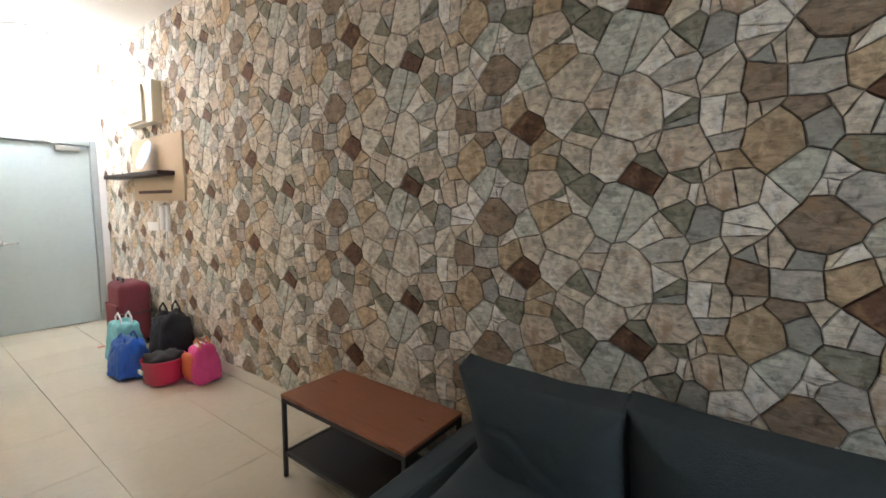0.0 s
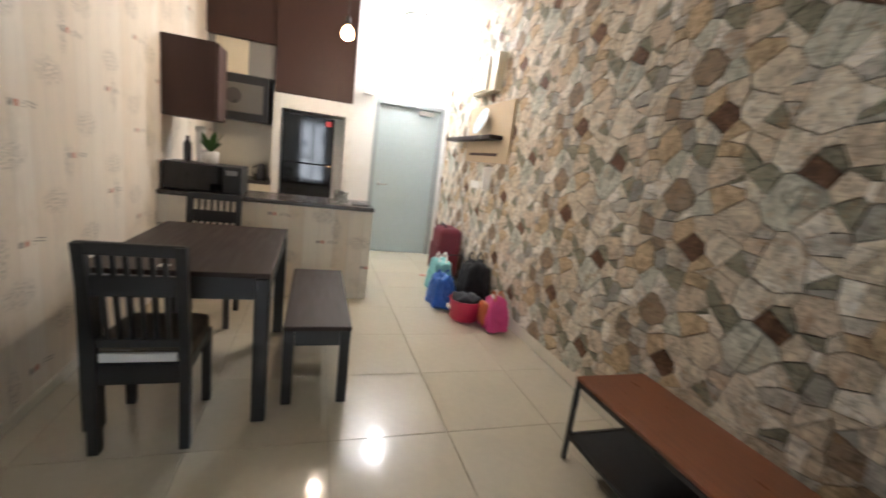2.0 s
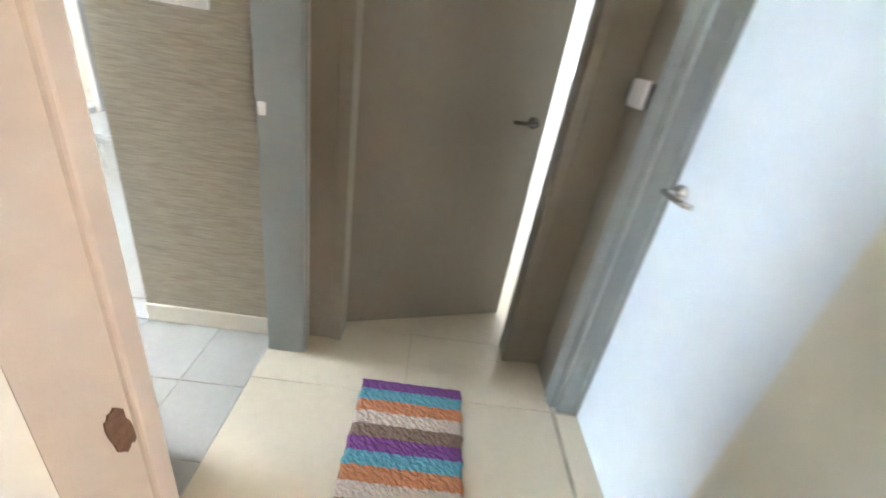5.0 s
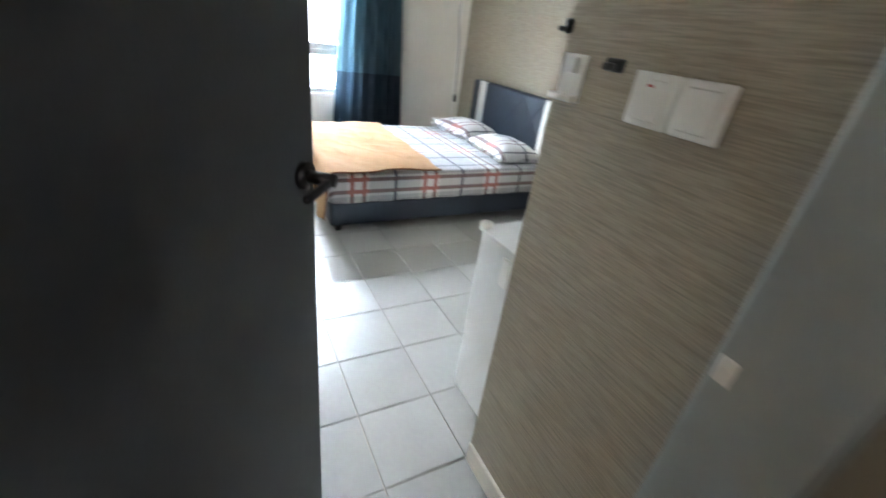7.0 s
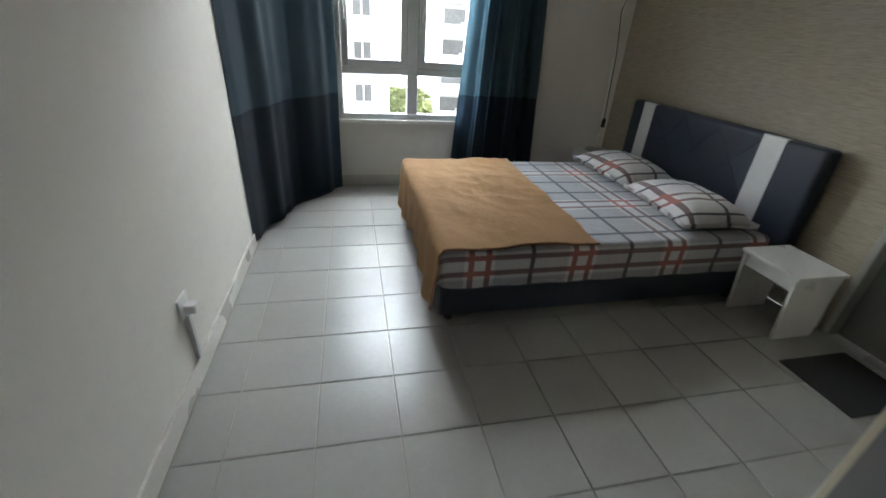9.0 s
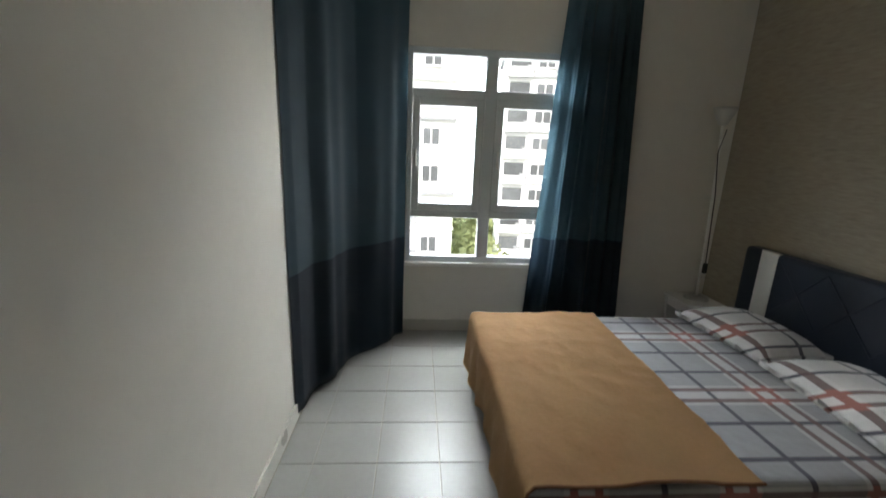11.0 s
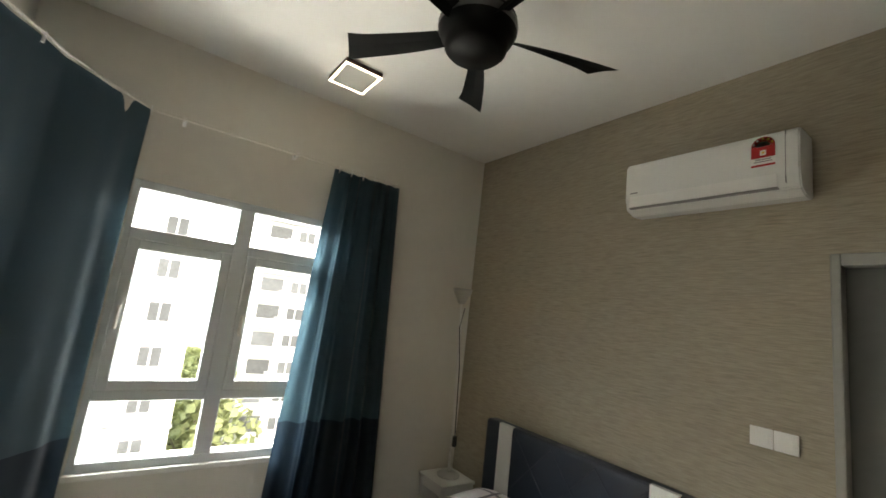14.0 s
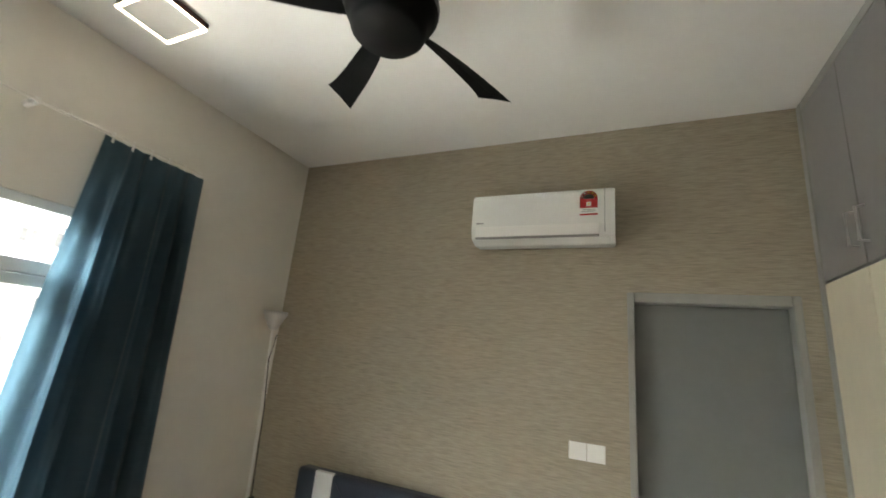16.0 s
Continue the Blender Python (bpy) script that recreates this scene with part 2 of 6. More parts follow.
            col = mix_col(nt, math_node(nt, "MULTIPLY", ink, 0.6), col, (0.33, 0.30, 0.26))
    links(nt, col, bsdf.inputs["Base Color"])
    return m


def plaid(name, ground):
    """Woven check: pairs of dark stripes, rust where they meet pale bands, and thin lines between."""
    m = bpy.data.materials.new(name)
    m.use_nodes = True
    nt = m.node_tree
    bsdf = nt.nodes["Principled BSDF"]
    bsdf.inputs["Roughness"].default_value = 0.9
    bsdf.inputs["Sheen Weight"].default_value = 0.2
    tc = nt.nodes.new("ShaderNodeTexCoord")
    sep = nt.nodes.new("ShaderNodeSeparateXYZ")
    links(nt, tc.outputs["Object"], sep.inputs[0])
    nz = nt.nodes.new("ShaderNodeTexNoise")
    nz.inputs["Scale"].default_value = 30
    links(nt, tc.outputs["Object"], nz.inputs["Vector"])
    col = mix_col(nt, nz.outputs[0], tuple(c * 0.88 for c in ground), tuple(min(1, c * 1.08) for c in ground))

    def away(axis, period, centre):
        """How far a point lies from the nearest stripe centre, in metres."""
        f = math_node(nt, "FRACT", math_node(nt, "ADD", math_node(nt, "DIVIDE", math_node(nt, "SUBTRACT", axis, centre), period), 10.5))
        return math_node(nt, "MULTIPLY", math_node(nt, "ABSOLUTE", math_node(nt, "SUBTRACT", f, 0.5)), period)

    def near(value, at, half):
        return math_node(nt, "LESS_THAN", math_node(nt, "ABSOLUTE", math_node(nt, "SUBTRACT", value, at)), half)

    unrolled = math_node(nt, "SUBTRACT", sep.outputs[1], sep.outputs[2])
    dx, dy = away(sep.outputs[0], 0.53, 0.21), away(unrolled, 0.60, -0.012)
    pale_x, pale_y = near(dx, 0.0, 0.075), near(dy, 0.0, 0.075)
    pair_x, pair_y = near(dx, 0.042, 0.014), near(dy, 0.042, 0.014)
    line_x, line_y = near(dx, 0.265, 0.011), near(dy, 0.20, 0.011)
    col = mix_col(nt, math_node(nt, "MULTIPLY", math_node(nt, "ADD", pale_x, pale_y), 0.32), col, (0.74, 0.73, 0.71))
    col = mix_col(nt, math_node(nt, "MULTIPLY", math_node(nt, "MAXIMUM", line_x, line_y), 0.93), col, (0.05, 0.05, 0.075))
    red = math_node(nt, "MAXIMUM", math_node(nt, "MULTIPLY", pair_x, pale_y), math_node(nt, "MULTIPLY", pair_y, pale_x))
    stripe = mix_col(nt, red, (0.13, 0.075, 0.075), (0.29, 0.075, 0.055))
    col = mix_col(nt, math_node(nt, "MULTIPLY", math_node(nt, "MAXIMUM", pair_x, pair_y), 0.9), col, stripe)
    weave = nt.nodes.new("ShaderNodeTexNoise")
    weave.inputs["Scale"].default_value = 14
    weave.inputs["Detail"].default_value = 6
    links(nt, tc.outputs["Object"], weave.inputs["Vector"])
    bp = nt.nodes.new("ShaderNodeBump")
    bp.inputs["Strength"].default_value = 0.35
    bp.inputs["Distance"].default_value = 0.02
    links(nt, weave.outputs[0], bp.inputs["Height"])
    links(nt, bp.outputs[0], bsdf.inputs["Normal"])
    links(nt, col, bsdf.inputs["Base Color"])
    return m


def stripes(name, colours, period, axis=0, offset=0.0):
    m = base_mat(name, colours[0], 0.95, var=0.2, scale=40, bump=1.0, bscale=180)
    nt = m.node_tree
    tc = next(n for n in nt.nodes if n.bl_idname == "ShaderNodeTexCoord")
    sep = nt.nodes.new("ShaderNodeSeparateXYZ")
    links(nt, tc.outputs["Object"], sep.inputs[0])
    nz = nt.nodes.new("ShaderNodeTexNoise")
    nz.inputs["Scale"].default_value = 90
    links(nt, tc.outputs["Object"], nz.inputs["Vector"])
    wob = math_node(nt, "MULTIPLY", math_node(nt, "SUBTRACT", nz.outputs[0], 0.5), 0.02)
    f = math_node(nt, "DIVIDE", math_node(nt, "ADD", math_node(nt, "ADD", sep.outputs[axis], offset), wob), period)
    ramp = nt.nodes.new("ShaderNodeValToRGB")
    ramp.color_ramp.interpolation = "CONSTANT"
    while len(ramp.color_ramp.elements) < len(colours):
        ramp.color_ramp.elements.new(0.5)
    for i, c in enumerate(colours):
        ramp.color_ramp.elements[i].position = i / len(colours)
        ramp.color_ramp.elements[i].color = (*c, 1)
    links(nt, f, ramp.inputs[0])
    tuft = nt.nodes.new("ShaderNodeMapRange")
    tuft.inputs[3].default_value, tuft.inputs[4].default_value = 0.55, 1.35
    n4 = nt.nodes.new("ShaderNodeTexNoise")
    n4.inputs["Scale"].default_value = 220
    links(nt, tc.outputs["Object"], n4.inputs["Vector"])
    links(nt, n4.outputs[0], tuft.inputs[0])
    hsv = nt.nodes.new("ShaderNodeHueSaturation")
    links(nt, ramp.outputs[0], hsv.inputs["Color"])
    links(nt, tuft.outputs[0], hsv.inputs["Value"])
    links(nt, hsv.outputs[0], nt.nodes["Principled BSDF"].inputs["Base Color"])
    return m


def stone_mat(name, colour, shift):
    """Rough stone: pale and dark clouds, rusty blots, pits and a gritty relief."""
    m = base_mat(name, colour, 0.72, var=0.16, scale=30, bump=0.35, bscale=40, spec=0.25, rvar=0.2)
    nt = m.node_tree
    mp = next(n for n in nt.nodes if n.bl_idname == "ShaderNodeMapping")
    mp.inputs["Location"].default_value = (shift, shift * 0.7, shift * 1.3)
    hsv = next(n for n in nt.nodes if n.bl_idname == "ShaderNodeHueSaturation")

    def clouds(scale, detail, lo, hi, to=1.0, bend=0.6):
        n = nt.nodes.new("ShaderNodeTexNoise")
        n.inputs["Scale"].default_value = scale
        n.inputs["Detail"].default_value = detail
        n.inputs["Roughness"].default_value = 0.6
        n.inputs["Distortion"].default_value = bend
        links(nt, mp.outputs[0], n.inputs["Vector"])
        r = nt.nodes.new("ShaderNodeMapRange")
        r.inputs[1].default_value, r.inputs[2].default_value = lo, hi
        r.inputs[4].default_value = to
        links(nt, n.outputs[0], r.inputs[0])
        return r.outputs[0]

    col = mix_col(nt, clouds(11.0, 8, 0.52, 0.34, 0.75, 1.0), hsv.outputs[0], tuple(c * 0.36 for c in colour))
    col = mix_col(nt, clouds(13.0, 9, 0.52, 0.66, 0.7, 1.4), col, tuple(min(0.88, c * 1.4 + 0.04) for c in colour))
    col = mix_col(nt, clouds(8.0, 6, 0.54, 0.66, 0.55, 1.5), col, (0.36, 0.22, 0.11))
    col = mix_col(nt, clouds(34.0, 5, 0.45, 0.30, 0.75, 0.4), col, tuple(c * 0.3 for c in colour))
    # slanting strata, drawn out along one direction of the stone
    turn = nt.nodes.new("ShaderNodeMapping")
    turn.inputs["Rotation"].default_value = (0.5 + shift * 1.7, 0.3, 0.0)
    turn.inputs["Scale"].default_value = (1.0, 1.0, 5.0)
    links(nt, mp.outputs[0], turn.inputs["Vector"])
    for scale, lo, hi, amount, tone in ((17.0, 0.54, 0.68, 0.6, 0.40), (15.0, 0.46, 0.32, 0.5, 1.35)):
        n = nt.nodes.new("ShaderNodeTexNoise")
        n.inputs["Scale"].default_value = scale
        n.inputs["Detail"].default_value = 7
        n.inputs["Distortion"].default_value = 0.7
        links(nt, turn.outputs[0], n.inputs["Vector"])
        r = nt.nodes.new("ShaderNodeMapRange")
        r.inputs[1].default_value, r.inputs[2].default_value, r.inputs[4].default_value = lo, hi, amount
        links(nt, n.outputs[0], r.inputs[0])
        col = mix_col(nt, r.outputs[0], col, tuple(min(0.86, c * tone) for c in colour))
    links(nt, col, nt.nodes["Principled BSDF"].inputs["Base Color"])
    return m


def two_tone(name, low, high, z):
    """Curtain cloth with a darker hem panel sewn on below z."""
    m = base_mat(name, high, 0.75, var=0.08, scale=12, bump=0.15, bscale=300)
    nt = m.node_tree
    tc = next(n for n in nt.nodes if n.bl_idname == "ShaderNodeTexCoord")
    sep = nt.nodes.new("ShaderNodeSeparateXYZ")
    links(nt, tc.outputs["Object"], sep.inputs[0])
    f = math_node(nt, "LESS_THAN", sep.outputs[2], z)
    c = mix_col(nt, f, high, low)
    hsv = next(n for n in nt.nodes if n.bl_idname == "ShaderNodeHueSaturation")
    links(nt, c, hsv.inputs["Color"])
    bsdf = nt.nodes["Principled BSDF"]
    bsdf.inputs["Sheen Weight"].default_value = 0.15
    # thin cloth lets some daylight through
    thin = nt.nodes.new("ShaderNodeBsdfTranslucent")
    links(nt, c, thin.inputs["Color"])
    both = nt.nodes.new("ShaderNodeMixShader")
    both.inputs[0].default_value = 0.42
    links(nt, bsdf.outputs[0], both.inputs[1])
    links(nt, thin.outputs[0], both.inputs[2])
    links(nt, both.outputs[0], nt.nodes["Material Output"].inputs["Surface"])
    return m


M = {
    "paint_white": base_mat("paint_white", (0.78, 0.77, 0.74), 0.75, var=0.03, scale=1.5, bump=0.06, bscale=120),
    "paint_cream": base_mat("paint_cream", (0.70, 0.67, 0.61), 0.7, var=0.03, scale=1.5, bump=0.06, bscale=120),
    "paint_hall": base_mat("paint_hall", (0.60, 0.62, 0.57), 0.55, var=0.04, scale=2, bump=0.05, bscale=100),
    "paint_pink": base_mat("paint_pink", (0.50, 0.43, 0.375), 0.6, var=0.04, scale=2, bump=0.05, bscale=100),
    "ceiling": base_mat("ceiling_paint", (0.80, 0.79, 0.76), 0.85, var=0.02, scale=1.2),
    "paper_beige": streak_wallpaper("paper_beige_y", (0.285, 0.245, 0.18), (0.41, 0.358, 0.268), (14, 13, 250)),
    "paper_print": print_wallpaper("paper_print", (0.82, 0.77, 0.69), 1),
    "paper_print_x": print_wallpaper("paper_print_x", (0.82, 0.79, 0.70), 0),
    "tile_living": base_mat("tile_living", (0.56, 0.51, 0.40), 0.09, var=0.05, scale=2.5, per_object=0.03, rvar=0.04, spec=0.4),
    "tile_bed": base_mat("tile_bed", (0.335, 0.33, 0.305), 0.29, spec=0.5, var=0.05, scale=4, per_object=0.035, bump=0.03, bscale=60, rvar=0.04),
    "grout": base_mat("grout", (0.27, 0.25, 0.20), 0.9, var=0.15, scale=10),
    "grout_living": base_mat("grout_living", (0.36, 0.325, 0.26), 0.8, var=0.15, scale=10),
    "skirting": base_mat("skirting_tile", (0.55, 0.53, 0.47), 0.3, var=0.05, scale=4),
    "skirting_cream": base_mat("skirting_cream", (0.68, 0.64, 0.55), 0.35, var=0.05, scale=4),
    "joint": base_mat("stone_joint", (0.055, 0.045, 0.036), 0.95, var=0.3, scale=20),
    "door_grey": base_mat("door_grey", (0.056, 0.060, 0.064), 0.5, var=0.06, scale=3, bump=0.05, bscale=150),
    "door_brown": base_mat("door_brown_grey", (0.29, 0.265, 0.215), 0.5, var=0.05, scale=3, bump=0.04, bscale=150),
    "door_blue": base_mat("door_blue", (0.62, 0.70, 0.77), 0.45, var=0.03, scale=2),
    "door_entry": base_mat("door_entry", (0.42, 0.49, 0.49), 0.4, var=0.04, scale=2, bump=0.03),
    "door_bath": base_mat("door_bath", (0.17, 0.18, 0.17), 0.45, var=0.05, scale=2),
    "frame_grey": base_mat("frame_grey", (0.33, 0.36, 0.36), 0.4, var=0.05, scale=4),
    "frame_beige": base_mat("frame_beige", (0.33, 0.325, 0.30), 0.5, var=0.05, scale=4),
    "alu_white": base_mat("alu_white", (0.68, 0.72, 0.74), 0.35, var=0.03, scale=6),
    "glass": glass_mat("window_glass"),
    "chrome": base_mat("chrome", (0.72, 0.72, 0.72), 0.18, 1.0, var=0.03),
    "steel": base_mat("brushed_steel", (0.55, 0.55, 0.54), 0.35, 1.0, var=0.05, scale=20),
    "dull_metal": base_mat("dull_metal", (0.13, 0.12, 0.105), 0.4, 1.0, var=0.1, scale=20),
    "dark_metal": base_mat("dark_metal", (0.06, 0.057, 0.055), 0.42, 1.0, var=0.1, scale=20),
    "dark_wood": base_mat("dark_wood", (0.030, 0.019, 0.015), 0.45, var=0.16, scale=3, stretch=(10, 1, 10), bump=0.03, bscale=40, spec=0.24),
    "dark_frame": base_mat("dark_frame", (0.018, 0.018, 0.019), 0.4, var=0.15, scale=10),
    "red_wood": base_mat("red_brown_wood", (0.23, 0.085, 0.038), 0.32, var=0.22, scale=5, stretch=(9, 1, 9), bump=0.04, bscale=40),
    "black_steel": base_mat("black_steel", (0.02, 0.02, 0.02), 0.45, var=0.1),
    "mesh_black": base_mat("black_mesh", (0.015, 0.015, 0.016), 0.6, var=0.2, scale=60),
    "sofa": base_mat("sofa_cloth", (0.032, 0.045, 0.05), 0.85, var=0.15, scale=8, bump=0.3, bscale=220),
    "seat_fabric": base_mat("seat_fabric", (0.10, 0.085, 0.065), 0.9, var=0.1, scale=20),
    "white_fabric": base_mat("white_fabric", (0.75, 0.75, 0.73), 0.9, var=0.05, scale=20),
    "white_plastic": base_mat("white_plastic", (0.80, 0.79, 0.76), 0.3, var=0.02, scale=8),
    "white_gloss": base_mat("white_gloss", (0.74, 0.75, 0.74), 0.15, var=0.02, scale=3),
    "black_plastic": base_mat("black_plastic", (0.02, 0.02, 0.021), 0.35, var=0.1),
    "black_glass": base_mat("black_glass", (0.006, 0.006, 0.007), 0.06, var=0.1, rvar=0.02),
    "brown_lam": base_mat("brown_laminate", (0.054, 0.027, 0.021), 0.5, spec=0.25, var=0.08, scale=3, stretch=(1, 1, 0.2)),
    "cream_lam": base_mat("cream_laminate", (0.66, 0.60, 0.46), 0.35, var=0.05, scale=3, stretch=(1, 1, 0.3)),
    "grey_lam": base_mat("grey_laminate", (0.24, 0.235, 0.23), 0.4, var=0.04, scale=3),
    "counter": base_mat("dark_counter", (0.05, 0.042, 0.038), 0.25, var=0.3, scale=30),
    "backsplash": base_mat("cream_splash", (0.70, 0.66, 0.55), 0.2, var=0.03, scale=3),
    "oven_face": base_mat("oven_face", (0.17, 0.16, 0.14), 0.35, 0.4, var=0.06),
    "oven_window": base_mat("oven_window", (0.07, 0.065, 0.06), 0.3, var=0.1),
    "carton": base_mat("cardboard", (0.50, 0.40, 0.27), 0.8, var=0.06, scale=8),
    "navy": base_mat("navy_leatherette", (0.02, 0.028, 0.045), 0.45, var=0.12, scale=10, bump=0.12, bscale=160),
    "blanket": base_mat("tan_fleece", (0.45, 0.275, 0.135), 0.95, var=0.07, scale=7, bump=0.35, bscale=25),
    "hem": base_mat("brown_hem", (0.18, 0.08, 0.035), 0.9, var=0.1),
    "plaid": plaid("plaid_sheet", (0.295, 0.30, 0.315)),
    "plaid_pale": plaid("plaid_pillowcase", (0.56, 0.55, 0.55)),
    "curtain": two_tone("teal_curtain", (0.023, 0.041, 0.062), (0.068, 0.122, 0.156), 0.78),
    "fan_black": base_mat("fan_black", (0.006, 0.006, 0.006), 0.6, var=0.1, spec=0.2),
    "fan_silver": base_mat("fan_silver", (0.12, 0.12, 0.12), 0.3, 0.8),
    "ac_white": base_mat("ac_white", (0.78, 0.78, 0.75), 0.07, var=0.02, scale=8, rvar=0.02),
    "star": base_mat("label_yellow", (0.75, 0.50, 0.05), 0.4, var=0.02),
    "led": glow("led_ring", (1.0, 0.86, 0.66), 3.0),
    "led_panel": base_mat("led_panel", (0.62, 0.6, 0.56), 0.5, var=0.02),
    "lamp_white": glow("lamp_diffuser", (1.0, 0.96, 0.9), 9.0),
    "bulb": glow("bulb_glow", (1.0, 0.55, 0.22), 4.0),
    "red_label": base_mat("red_label", (0.45, 0.02, 0.02), 0.4, var=0.02),
    "suit_red": base_mat("suitcase_red", (0.14, 0.012, 0.025), 0.5, var=0.2, scale=12, bump=0.1),
    "bag_cyan": base_mat("bag_cyan", (0.22, 0.52, 0.56), 0.6, var=0.2, scale=14, bump=0.3, bscale=20),
    "bag_blue": base_mat("bag_blue", (0.012, 0.09, 0.42), 0.4, var=0.25, scale=14, bump=0.4, bscale=20),
    "bag_black": base_mat("bag_black", (0.012, 0.012, 0.014), 0.8, var=0.2, scale=14, bump=0.4, bscale=20),
    "bag_red": base_mat("tub_red", (0.42, 0.012, 0.055), 0.4, var=0.08, scale=8),
    "bag_pink": base_mat("bag_pink", (0.60, 0.05, 0.22), 0.5, var=0.1, scale=12, bump=0.3, bscale=20),
    "bag_orange": base_mat("bag_orange", (0.60, 0.16, 0.05), 0.5, var=0.1, scale=12),
    "plate_blue": base_mat("plate_blue", (0.45, 0.58, 0.75), 0.25, var=0.3, scale=25),
    "leaf": base_mat("house_leaf", (0.06, 0.14, 0.03), 0.5, var=0.3, scale=20),
    "facade": base_mat("facade_white", (0.9, 0.9, 0.88), 0.85, var=0.06, scale=0.4),
    "facade_grey": base_mat("facade_grey", (0.4, 0.4, 0.41), 0.85, var=0.06, scale=0.4),
    "far_window": base_mat("far_window", (0.13, 0.135, 0.14), 0.7, var=0.3, scale=0.7, per_object=0.3),
    "tree_leaf": base_mat("tree_leaf", (0.30, 0.33, 0.15), 0.8, var=0.5, scale=0.8),
    "bark": base_mat("bark", (0.10, 0.08, 0.06), 0.9, var=0.2),
    "haze": glow("haze_glow", (0.96, 0.98, 1.0), 5.0),
    "ground": base_mat("city_ground", (0.38, 0.38, 0.34), 0.95, var=0.35, scale=0.05),
    "dark_hole": base_mat("broken_plaster", (0.12, 0.065, 0.04), 0.95, var=0.5, scale=60, bump=0.2, bscale=80),
    "rug": stripes("striped_rug", [(0.17, 0.05, 0.22), (0.10, 0.32, 0.42), (0.48, 0.19, 0.08), (0.52, 0.46, 0.40), (0.20, 0.14, 0.10), (0.17, 0.05, 0.22), (0.10, 0.32, 0.42), (0.48, 0.19, 0.08), (0.52, 0.46, 0.40), (0.20, 0.14, 0.10), (0.13, 0.03, 0.13)], 0.58, 0, 0.29),
    "mat_dark": base_mat("dark_mat", (0.03, 0.03, 0.03), 0.95, var=0.2, scale=40, bump=0.6, bscale=150),
}


# ---- building helpers ----
def root_of(ob):
    while ob.parent:
        ob = ob.parent
    return ob


def mesh_of(bm, name, material, smooth=False):
    bmesh.ops.recalc_face_normals(bm, faces=bm.faces)
    me = bpy.data.meshes.new(name)
    bm.to_mesh(me)
    bm.free()
    for m in material if isinstance(material, (list, tuple)) else [material]:
        me.materials.append(m)
    if smooth:
        me.polygons.foreach_set("use_smooth", [True] * len(me.polygons))
    return me


def thing(name, place, label, category, group="", turn=0.0):
    ob = new(name)
    ob.empty_display_size = 0.1
    ob.matrix_world = pose(*place, 0, 0, turn)
    ob["turned"] = turn
    return tagged(ob, label, category, group)


def part(name, bm, material, parent, label="", smooth=False, local=False):
    """Links bm, drawn in world measures unless local, as one mesh under a thing or part."""
    if not local:
        r = root_of(parent)
        bmesh.ops.transform(bm, matrix=r.matrix_basis.inverted(), verts=bm.verts)
    ob = new(name, mesh_of(bm, name, material, smooth))
    ob.parent = parent
    return tagged(ob, label)


def solo(name, bm, material, label, category="", group="", kind="", smooth=False):
    ob = new(name, mesh_of(bm, name, material, smooth))
    return tagged(ob, label, category, group, kind)


def box(bm, a, b, bevel=0.0, seg=2):
    x0, y0, z0 = (min(p, q) for p, q in zip(a, b))
    x1, y1, z1 = (max(p, q) for p, q in zip(a, b))
    r = bmesh.ops.create_cube(bm, size=1.0, matrix=Matrix.LocRotScale(((x0 + x1) / 2, (y0 + y1) / 2, (z0 + z1) / 2), None, (x1 - x0, y1 - y0, z1 - z0)))
    if bevel:
        es = {e for v in r["verts"] for e in v.link_edges}
        bmesh.ops.bevel(bm, geom=list(es), offset=bevel, segments=seg, affect="EDGES", profile=0.5)
    return bm


def bx(a, b, bevel=0.0, seg=2):
    return box(bmesh.new(), a, b, bevel, seg)


def rod(bm, a, b, r0, r1=None, seg=12):
    a, b = Vector(a), Vector(b)
    d = b - a
    m = Matrix.Translation((a + b) / 2) @ d.to_track_quat("Z", "Y").to_matrix().to_4x4()
    bmesh.ops.create_cone(bm, cap_ends=True, segments=seg, radius1=r0, radius2=r0 if r1 is None else r1, depth=d.length, matrix=m)
    return bm


def tube(points, r, seg=8):
    bm = bmesh.new()
    pts = [Vector(p) for p in points]
    rings = []
    for i, p in enumerate(pts):
        d = (pts[min(i + 1, len(pts) - 1)] - pts[max(i - 1, 0)]).normalized()
        q = d.to_track_quat("Z", "Y").to_matrix()
        rings.append([bm.verts.new(p + q @ Vector((r * math.cos(2 * math.pi * k / seg), r * math.sin(2 * math.pi * k / seg), 0))) for k in range(seg)])
    for s, t in zip(rings, rings[1:]):
        for k in range(seg):
            bm.faces.new((s[k], s[(k + 1) % seg], t[(k + 1) % seg], t[k]))
    bm.faces.new(rings[0][::-1])
    bm.faces.new(rings[-1])
    return bm


def lathe(profile, place, seg=24):
    bm = bmesh.new()
    rings = []
    for r, z in profile:
        rings.append([bm.verts.new((place[0] + r * math.cos(2 * math.pi * k / seg), place[1] + r * math.sin(2 * math.pi * k / seg), place[2] + z)) for k in range(seg)])
    for s, t in zip(rings, rings[1:]):
        for k in range(seg):
            bm.faces.new((s[k], s[(k + 1) % seg], t[(k + 1) % seg], t[k]))
    bm.faces.new(rings[0][::-1])
    bm.faces.new(rings[-1])
    return bm


